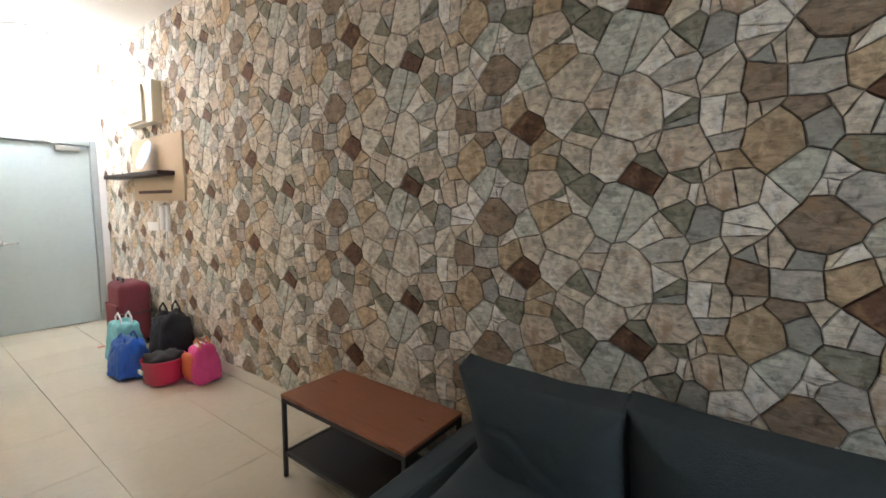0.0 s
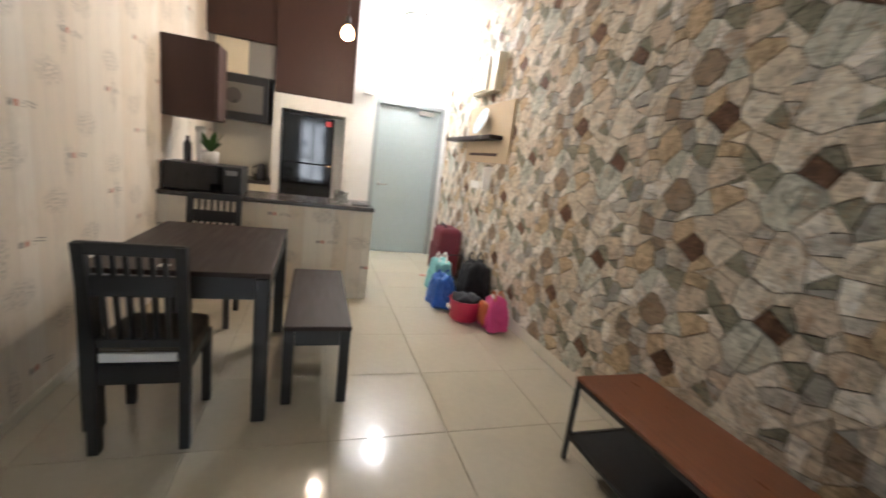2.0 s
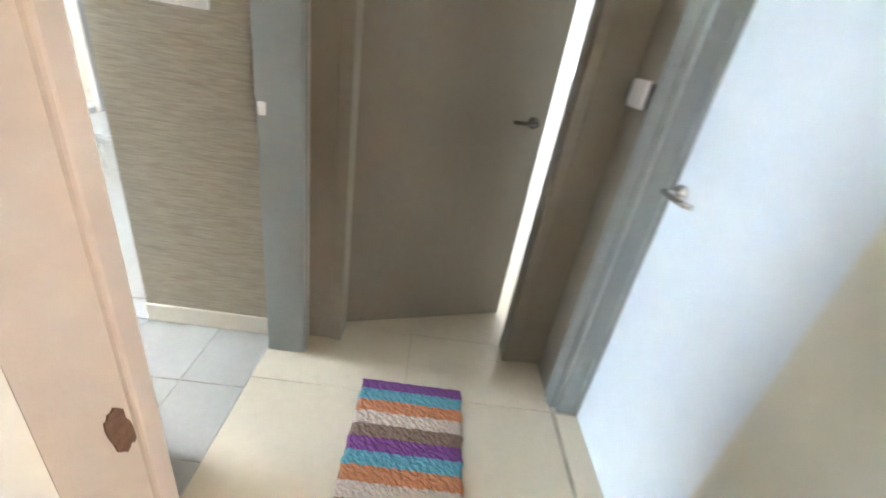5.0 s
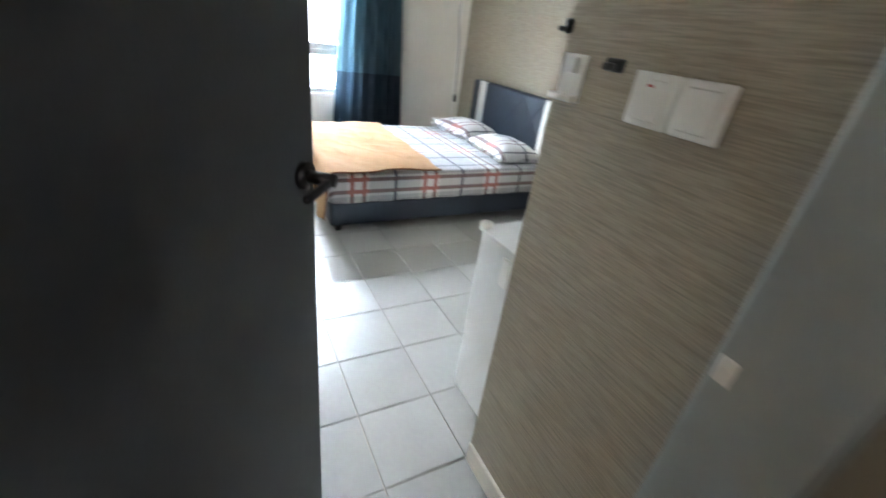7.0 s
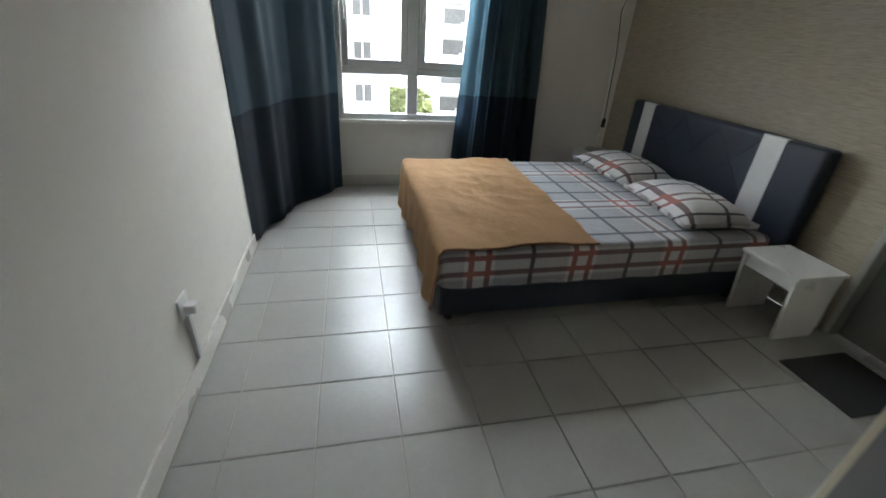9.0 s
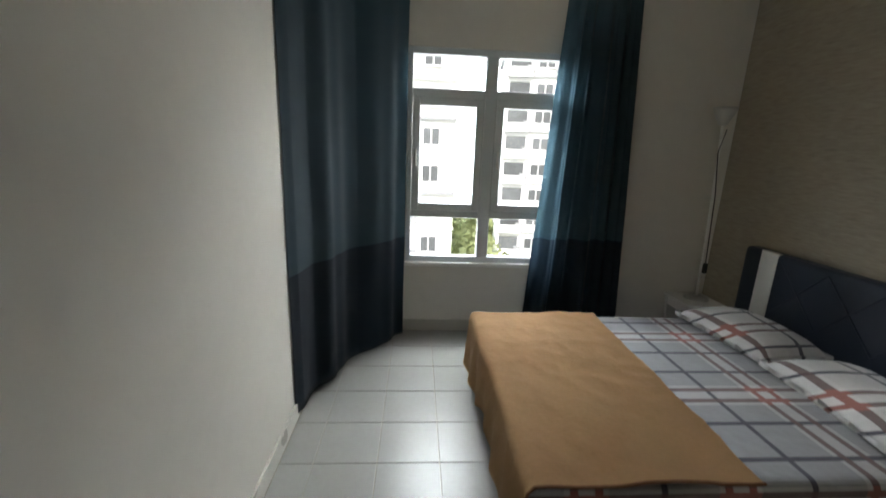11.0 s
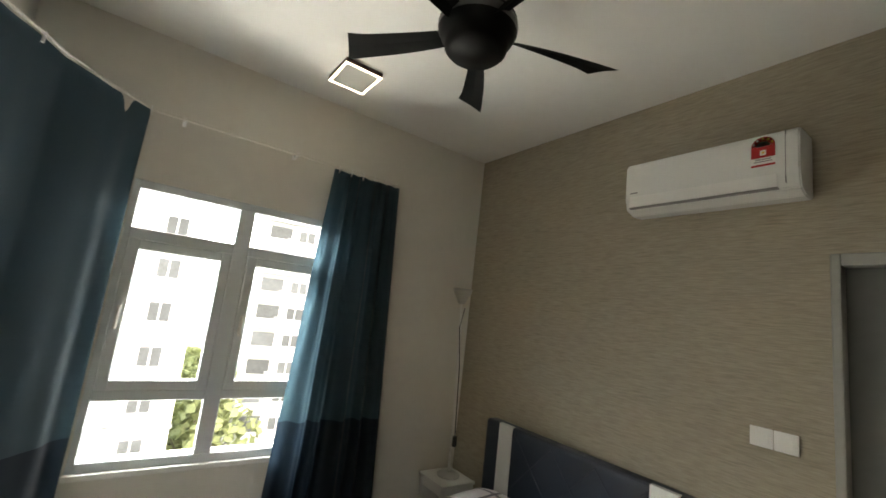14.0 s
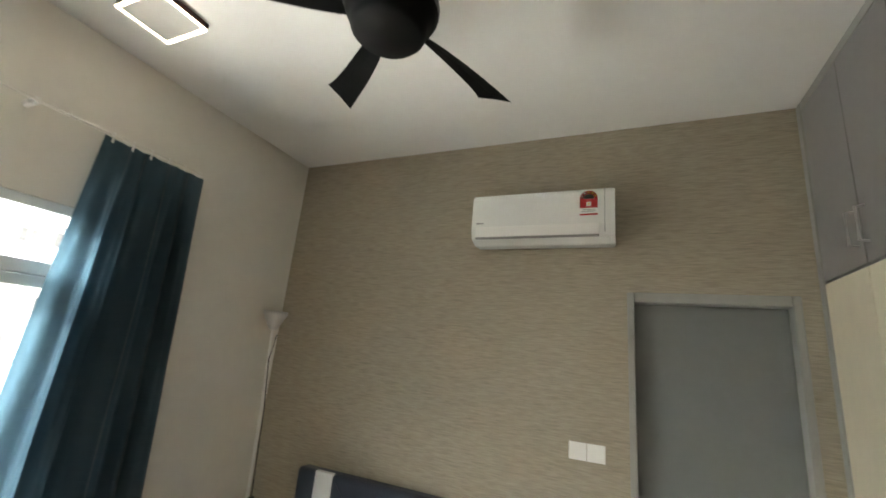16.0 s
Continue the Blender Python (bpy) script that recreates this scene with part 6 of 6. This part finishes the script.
part("flap", bx((HW + 0.1865, AY0 + 0.03, 2.345), (HW + 0.191, AY1 - 0.08, 2.405), 0.0015, 1), M["white_plastic"], ac, "closed air flap")
part("slot", bx((HW + 0.150, AY0 + 0.03, 2.337), (HW + 0.187, AY1 - 0.08, 2.344)), M["grey_lam"], ac, "grey outlet slot")
LC, LF = BY - 0.4715, HW + 0.1888
lab = part("label", bx((HW + 0.1865, BY - 0.518, 2.447), (HW + 0.1885, BY - 0.425, 2.548), 0.0005, 1), M["white_plastic"], ac, "energy label with a red arched head")


def disc_part(ry, rz, z0, x, material, label):
    arch = bmesh.new()
    arch.faces.new([arch.verts.new((x, LC + ry * math.cos(math.pi * k / 16), z0 + rz * math.sin(math.pi * k / 16))) for k in range(17)])
    bmesh.ops.solidify(arch, geom=list(arch.faces), thickness=0.0005)
    return part("print", arch, material, lab, label)


part("print", bx((LF, BY - 0.517, 2.492), (LF + 0.0007, BY - 0.426, 2.5475)), M["red_label"], lab, "red band")
disc_part(0.0455, 0.044, 2.548, LF + 0.0006, M["red_label"], "red arch")
disc_part(0.027, 0.022, 2.546, LF + 0.0013, M["white_plastic"], "white half dial")
for k in range(5):
    a = math.pi * (0.12 + 0.19 * k)
    part("print", bx((LF + 0.0012, LC + 0.037 * math.cos(a) - 0.004, 2.548 + 0.034 * math.sin(a) - 0.004), (LF + 0.0016, LC + 0.037 * math.cos(a) + 0.004, 2.548 + 0.034 * math.sin(a) + 0.004)), M["star"] if k < 3 else M["white_plastic"], lab, "star mark")
part("print", bx((LF + 0.0008, LC - 0.012, 2.503), (LF + 0.0013, LC + 0.012, 2.527)), M["white_plastic"], lab, "white mark")
part("print", bx((LF + 0.0014, LC - 0.005, 2.510), (LF + 0.0018, LC + 0.005, 2.520)), M["star"], lab, "yellow star")
for z, w in ((2.481, 0.06), (2.471, 0.07)):
    part("print", bx((LF, LC - w / 2, z), (LF + 0.0005, LC + w / 2, z + 0.004)), M["grey_lam"], lab, "text bar")
part("print", bx((LF, BY - 0.517, 2.450), (LF + 0.0005, BY - 0.426, 2.460)), M["red_label"], lab, "red foot line")
part("end_seam", bx((HW + 0.166, AY1 - 0.052, 2.36), (HW + 0.1872, AY1 - 0.049, 2.605)), M["grey_lam"], ac, "fine seam of the end cap")
part("logo", bx((HW + 0.1866, AY0 + 0.03, 2.425), (HW + 0.1874, AY0 + 0.075, 2.432)), M["grey_lam"], ac, "small grey mark")

bsw = thing("light_switch", (HW, BY - 0.49, 1.2), "white double light switch on the beige wallpaper", "switch")
for y0, y1 in ((BY - 0.578, BY - 0.492), (BY - 0.489, BY - 0.402)):
    pl2 = part("plate", bx((HW + 0.0005, y0, 1.20), (HW + 0.010, y1, 1.284), 0.003), M["white_plastic"], bsw)
    part("rocker", bx((HW + 0.0105, y0 + 0.015, 1.212), (HW + 0.014, y1 - 0.015, 1.272), 0.002, 1), M["white_plastic"], pl2)

# fittings on the short wall by the door
FX = BX - 0.605
for k, (y0, y1) in enumerate(((BY + 1.408, BY + 1.492), (BY + 1.495, BY + 1.58))):
    s5 = thing("light_switch", (FX, (y0 + y1) / 2, 1.2), "white light switch with a tiny red lamp by the door", "switch", "switches by the bedroom door")
    part("plate", bx((FX + 0.0005, y0, 1.205), (FX + 0.011, y1, 1.29), 0.004), M["white_plastic"], s5)
    part("rocker", bx((FX + 0.0115, y0 + 0.014, 1.215), (FX + 0.016, y1 - 0.014, 1.28), 0.003, 1), M["white_plastic"], s5)
    if k == 0:
        part("indicator", bx((FX + 0.0165, y0 + 0.035, 1.268), (FX + 0.0175, y0 + 0.045, 1.272)), M["red_label"], s5, "tiny red indicator")
rh = thing("remote_holder", (FX, BY + 1.25, 1.2), "white wall holder for an air conditioner remote", "remote holder")
part("plate", bx((FX + 0.0005, BY + 1.22, 1.212), (FX + 0.006, BY + 1.285, 1.30), 0.002, 1), M["white_plastic"], rh)
part("cradle", bx((FX + 0.0065, BY + 1.222, 1.213), (FX + 0.03, BY + 1.287, 1.226), 0.003), M["white_plastic"], rh)
part("clip", bx((FX + 0.0065, BY + 1.245, 1.265), (FX + 0.02, BY + 1.27, 1.295), 0.003), M["white_plastic"], rh)
hk = thing("wall_hook", (FX, BY + 1.345, 1.28), "small black stick-on wall hook", "hook", "hooks by the bedroom door")
part("body", box(bx((FX + 0.0005, BY + 1.335, 1.279), (FX + 0.012, BY + 1.375, 1.302), 0.004), (FX + 0.0125, BY + 1.345, 1.281), (FX + 0.03, BY + 1.365, 1.294), 0.004), M["black_plastic"], hk)
hk2 = thing("wall_hook", (FX, BY + 1.2, 1.35), "small black stick-on wall hook", "hook", "hooks by the bedroom door")
part("body", box(bx((FX + 0.0005, BY + 1.207, 1.332), (FX + 0.014, BY + 1.222, 1.36), 0.005), (FX + 0.0145, BY + 1.2075, 1.335), (FX + 0.03, BY + 1.218, 1.345), 0.004), M["black_plastic"], hk2)

# wall socket with a plugged cord on the plain wall
sk = thing("wall_socket", (EX, BY - 0.43, 0.33), "white wall socket with a plug and cord", "socket")
part("plate", bx((EX - 0.010, BY - 0.445, 0.315), (EX - 0.0005, BY - 0.36, 0.40), 0.003), M["white_plastic"], sk)
part("plug", bx((EX - 0.05, BY - 0.425, 0.325), (EX - 0.0105, BY - 0.385, 0.365), 0.006), M["white_plastic"], sk)
part("trunking", bx((EX - 0.018, BY - 0.415, 0.102), (EX - 0.0005, BY - 0.395, 0.314), 0.002, 1), M["steel"], sk, "grey cable trunking")

# ---- pieces: floor tiles and wall stones ----
tile_meshes = {}


def tile_mesh(w, d, material, joint, key):
    k = (round(w, 3), round(d, 3), key)
    if k not in tile_meshes:
        a, c, t = w / 2 - joint / 2, d / 2 - joint / 2, 0.0015
        vs = [(-a, -c, -0.008), (a, -c, -0.008), (a, c, -0.008), (-a, c, -0.008),
              (-a, -c, -t), (a, -c, -t), (a, c, -t), (-a, c, -t),
              (-a + t, -c + t, 0), (a - t, -c + t, 0), (a - t, c - t, 0), (-a + t, c - t, 0)]
        fs = [(8, 9, 10, 11)]
        for lo, hi in ((0, 4), (4, 8)):
            for i in range(4):
                j = (i + 1) % 4
                fs.append((lo + i, lo + j, hi + j, hi + i))
        me = bpy.data.meshes.new("tile")
        me.from_pydata(vs, [], fs)
        me.materials.append(material)
        tile_meshes[k] = me
    return tile_meshes[k]


def lay_tiles(floor, x0, x1, y0, y1, ox, oy, size, material, joint, key, z=0.0):
    def cuts(a, b, o):
        c = [a]
        k = math.ceil((a - o) / size)
        while o + k * size < b - 0.001:
            if o + k * size > a + 0.001:
                c.append(o + k * size)
            k += 1
        return c + [b]

    xs, ys = cuts(x0, x1, ox), cuts(y0, y1, oy)
    for a, b in zip(xs, xs[1:]):
        for c, d in zip(ys, ys[1:]):
            if b - a < 0.02 or d - c < 0.02:
                continue
            ob = new("tile", tile_mesh(b - a, d - c, material, joint, key))
            ob.location = ((a + b) / 2, (c + d) / 2, z)
            ob.parent = floor


lay_tiles(floor_living, LX + 0.01, -0.015, YB, YE + 0.02, -0.40, 2.84, 0.6, M["tile_living"], 0.002, "l")
lay_tiles(floor_living, -4.21, LX + 0.01, SILL, HN, -3.845, 2.245, 0.6, M["tile_living"], 0.002, "l")
lay_tiles(floor_living, -3.84, -3.20, HN, 2.98, -3.845, 2.245, 0.6, M["tile_living"], 0.002, "l")
lay_tiles(floor_bedroom, HW + 0.005, EX - 0.012, WY + 0.012, SILL, BX, BY, 0.3, M["tile_bed"], 0.004, "b", -0.001)

# printed stones of the feature wall, modelled in relief: one repeat, laid again and again
PW, PH = 1.065, 0.60
STONE_TONES = ((0.57, 0.50, 0.40), (0.54, 0.46, 0.365), (0.66, 0.60, 0.50), (0.43, 0.41, 0.37), (0.49, 0.50, 0.44), (0.125, 0.068, 0.042), (0.25, 0.195, 0.14), (0.47, 0.365, 0.235), (0.78, 0.74, 0.66), (0.23, 0.225, 0.17), (0.30, 0.295, 0.265))
STONES = [stone_mat("stone", tuple(v * 1.12 for v in c), k * 3.7) for k, c in enumerate(STONE_TONES)]


# the larger stones of one repeat: along, up, half size, tone
BIG = ((1.06, 0.14, 0.040, 8), (1.04, 0.07, 0.050, 7), (0.98, 0.60, 0.068, 5), (1.03, 0.53, 0.058, 3), (0.95, 0.10, 0.052, 0), (0.82, 0.04, 0.071, 2),
       (0.80, 0.14, 0.090, 0), (0.57, 0.01, 0.110, 2), (0.63, 0.46, 0.075, 2), (0.53, 0.40, 0.071, 5), (0.41, 0.48, 0.078, 1), (0.31, 0.58, 0.069, 0),
       (0.32, 0.09, 0.067, 0), (0.22, 0.05, 0.053, 6), (0.29, 0.50, 0.043, 3), (0.18, 0.48, 0.076, 7), (0.11, 0.37, 0.063, 4), (0.27, 0.34, 0.078, 1),
       (0.24, 0.24, 0.056, 8), (0.05, 0.23, 0.094, 6), (0.79, 0.43, 0.067, 9), (0.74, 0.33, 0.066, 2), (0.60, 0.27, 0.115, 4), (0.90, 0.37, 0.070, 1))
SMALLER = ((0.87, 0.24, 0.079, 7), (0.08, 0.05, 0.058, 3), (0.44, 0.33, 0.047, 0), (0.36, 0.31, 0.041, 1), (0.41, 0.26, 0.047, 9), (0.33, 0.23, 0.056, 10),
       (1.04, 0.32, 0.054, 3), (1.04, 0.43, 0.051, 9), (0.07, 0.51, 0.041, 10))


def stone_pattern():
    rng = random.Random(11)
    seeds = [((y % PW, z % PH), r * 0.85, t) for y, z, r, t in BIG + SMALLER]
    made = 0
    for _ in range(6000):
        if made > 26:
            break
        r = rng.choice((0.016, 0.022, 0.03))
        p = (rng.random() * PW, rng.random() * PH)
        ok = True
        for q, qr, _t in seeds:
            dx = abs(p[0] - q[0])
            dy = abs(p[1] - q[1])
            if math.hypot(min(dx, PW - dx), min(dy, PH - dy)) < r + qr:
                ok = False
                break
        if ok:
            seeds.append((p, r, rng.choice((0, 0, 1, 2, 3, 4, 6, 7, 8, 9, 10))))
            made += 1
    cells = []
    for i, (p, r, tone) in enumerate(seeds):
        poly = [(-0.3, -0.3), (0.3, -0.3), (0.3, 0.3), (-0.3, 0.3)]
        for j, (q, s, _) in enumerate(seeds):
            for ax in (-PW, 0, PW):
                for ay in (-PH, 0, PH):
                    d = (q[0] + ax - p[0], q[1] + ay - p[1])
                    L2 = d[0] ** 2 + d[1] ** 2
                    if L2 < 1e-9 or L2 > 0.36:
                        continue
                    h = (L2 + r * r - s * s) / 2
                    out = []
                    for a, b in zip(poly, poly[1:] + poly[:1]):
                        da, db = a[0] * d[0] + a[1] * d[1] - h, b[0] * d[0] + b[1] * d[1] - h
                        if da <= 0:
                            out.append(a)
                        if da * db < 0:
                            k = da / (da - db)
                            out.append((a[0] + (b[0] - a[0]) * k, a[1] + (b[1] - a[1]) * k))
                    poly = out
                    if not poly:
                        break
                if not poly:
                    break
            if not poly:
                break
        if len(poly) >= 3:
            cells.append((p, poly, tone, i))
    stones = []
    for p, poly, tone, i in sharpened(cells, rng):
        size = max(math.hypot(*q) for q in poly)
        cuts = rng.choice((0, 0, 0, 1)) if size > 0.075 or i < len(BIG) else rng.choice((0, 1, 1))
        for n, piece in enumerate(shards(poly, cuts, rng)):
            stones.append((p, piece, tone if n == 0 else rng.choice((tone, tone, 0, 2, 3, 8, 9)), i * 5 + n))
    return stones


def sharpened(cells, rng):
    """Shared corners moved about and short sides closed up, so that the stones become uneven four- to six-sided slabs."""
    corners, moved, own = [], {}, []

    def corner(x, y):
        for k, (a, b) in enumerate(corners):
            dx, dy = abs(a - x % PW), abs(b - y % PH)
            if min(dx, PW - dx) + min(dy, PH - dy) < 2e-4:
                return k
        corners.append((x % PW, y % PH))
        return len(corners) - 1

    for p, poly, _t, _i in cells:
        own.append([corner(p[0] + a, p[1] + b) for a, b in poly])
    sides = []
    for (p, poly, _t, _i), ids in zip(cells, own):
        for a, b, ia, ib in zip(poly, poly[1:] + poly[:1], ids, ids[1:] + ids[:1]):
            d = (b[0] - a[0], b[1] - a[1])
            sides.append((round(math.hypot(*d), 5), ia, ib, d))
    sides.sort(key=lambda e: e[:3])
    for length, ia, ib, d in sides:
        if length < 0.034 and ia not in moved and ib not in moved:
            j = (rng.uniform(-0.010, 0.010), rng.uniform(-0.010, 0.010))
            moved[ia] = (d[0] / 2 + j[0], d[1] / 2 + j[1])
            moved[ib] = (j[0] - d[0] / 2, j[1] - d[1] / 2)
    for k in range(len(corners)):
        if k not in moved:
            moved[k] = (rng.uniform(-0.012, 0.012), rng.uniform(-0.012, 0.012))
    out = []
    for (p, poly, tone, i), ids in zip(cells, own):
        shape = []
        for (a, b), k in zip(poly, ids):
            q = (a + moved[k][0], b + moved[k][1])
            if not shape or math.hypot(q[0] - shape[-1][0], q[1] - shape[-1][1]) > 1e-3:
                shape.append(q)
        if len(shape) > 3 and math.hypot(shape[0][0] - shape[-1][0], shape[0][1] - shape[-1][1]) < 1e-3:
            shape.pop()
        if len(shape) >= 3:
            out.append((p, shape, tone, i))
    return out


def shards(poly, cuts, rng):
    """Splits a convex outline along slanting lines, the way a slab breaks."""
    pieces = [poly]
    for _ in range(cuts):
        pieces.sort(key=lambda q: -abs(sum(a[0] * b[1] - a[1] * b[0] for a, b in zip(q, q[1:] + q[:1]))))
        q = pieces.pop(0)
        cx, cy = sum(a[0] for a in q) / len(q), sum(a[1] for a in q) / len(q)
        ang = rng.random() * math.pi
        nx, ny = math.cos(ang), math.sin(ang)
        h = nx * cx + ny * cy + rng.uniform(-0.015, 0.015)
        for s in (1, -1):
            out = []
            for a, b in zip(q, q[1:] + q[:1]):
                da, db = s * (a[0] * nx + a[1] * ny - h), s * (b[0] * nx + b[1] * ny - h)
                if da <= 0:
                    out.append(a)
                if da * db < 0:
                    k = da / (da - db)
                    out.append((a[0] + (b[0] - a[0]) * k, a[1] + (b[1] - a[1]) * k))
            if len(out) >= 3:
                pieces.append(out)
    return pieces


def stone_shape(poly, seed):
    """Outline drawn in and roughened, with a raised, slightly uneven face. Local: y along the wall, z up, -x out."""
    rng = random.Random(seed)
    cx = sum(p[0] for p in poly) / len(poly)
    cy = sum(p[1] for p in poly) / len(poly)
    dense = []
    for a, b in zip(poly, poly[1:] + poly[:1]):
        L = math.hypot(b[0] - a[0], b[1] - a[1])
        n = max(1, min(6, round(L / 0.018)))
        for k in range(n):
            dense.append((a[0] + (b[0] - a[0]) * k / n, a[1] + (b[1] - a[1]) * k / n, k))
    n = len(dense)
    verts = []
    size = max(math.hypot(x - cx, y - cy) for x, y, _ in dense)
    # joints open and close along each side
    gap = min(0.0027, size * 0.05)
    wear = [gap * (0.2 + 1.1 * rng.random() ** 2) for _ in dense]
    lean = (rng.uniform(-0.05, 0.05), rng.uniform(-0.05, 0.05))
    for lift, inset in ((0.0, 0.0), (0.006, 0.0005), (0.0095, 0.0028)):
        for k, (x, y, _) in enumerate(dense):
            dx, dy = x - cx, y - cy
            D = math.hypot(dx, dy) + 1e-6
            f = max(0.35, (D - min(inset, size * 0.1) - wear[k]) / D)
            out = lift + (rng.random() * 0.003 + (dx * lean[0] + dy * lean[1]) * 0.6 if lift > 0.007 else 0)
            verts.append((-max(lift * 0.6, out), cx + dx * f, cy + dy * f))
    verts.append((-0.0125, cx, cy))
    faces = []
    for r in (0, 1):
        for k in range(n):
            j = (k + 1) % n
            faces.append((r * n + k, r * n + j, (r + 1) * n + j, (r + 1) * n + k))
    for k in range(n):
        faces.append((2 * n + k, 2 * n + (k + 1) % n, 3 * n))
    return verts, faces


shapes = []
for p, poly, tone, i in stone_pattern():
    vs, fs = stone_shape(poly, i * 7 + 1)
    me = bpy.data.meshes.new("stone")
    me.from_pydata(vs, [], fs)
    me.materials.append(STONES[tone])
    shapes.append((p, vs, fs, tone, me))
rest_v, rest_f, rest_m = [], [], []
made = 0
for iy in range(-5, 7):
    for iz in range(-3, 5):
        for p, vs, fs, tone, me in shapes:
            y, z = iy * PW + p[0] + 0.53, iz * PH + p[1] + 1.115
            lo = min(v[2] for v in vs) + z
            hi = max(v[2] for v in vs) + z
            if lo < 0.098 or hi > CEIL + 0.02 or y < YB + 0.1 or y + max(v[1] for v in vs) > YE:
                if not (hi > 0.11 and lo < CEIL - 0.02 and YB < y < YE - 0.02):
                    continue
                vs2 = [(v[0], min(YE - 0.002, v[1] + y), min(CEIL - 0.002, max(0.099, v[2] + z))) for v in vs]
            else:
                vs2 = None
            if vs2 is None and 0.55 < y < 2.25 and 0.55 < z < 2.35 and made < 300:
                ob = new("stone", me)
                ob.location = (-0.0005, y, z)
                ob.parent = wall_stone
                made += 1
                continue
            n = len(rest_v)
            rest_v += vs2 or [(v[0] - 0.0005, v[1] + y, v[2] + z) for v in vs]
            rest_f += [tuple(a + n for a in f) for f in fs]
            rest_m += [tone] * len(fs)
me = bpy.data.meshes.new("stonework")
me.from_pydata(rest_v, [], rest_f)
for m in STONES:
    me.materials.append(m)
me.polygons.foreach_set("material_index", rest_m)
sw_ob = new("stonework", me)
sw_ob.parent = wall_stone
tagged(sw_ob, "", kind="stuff")
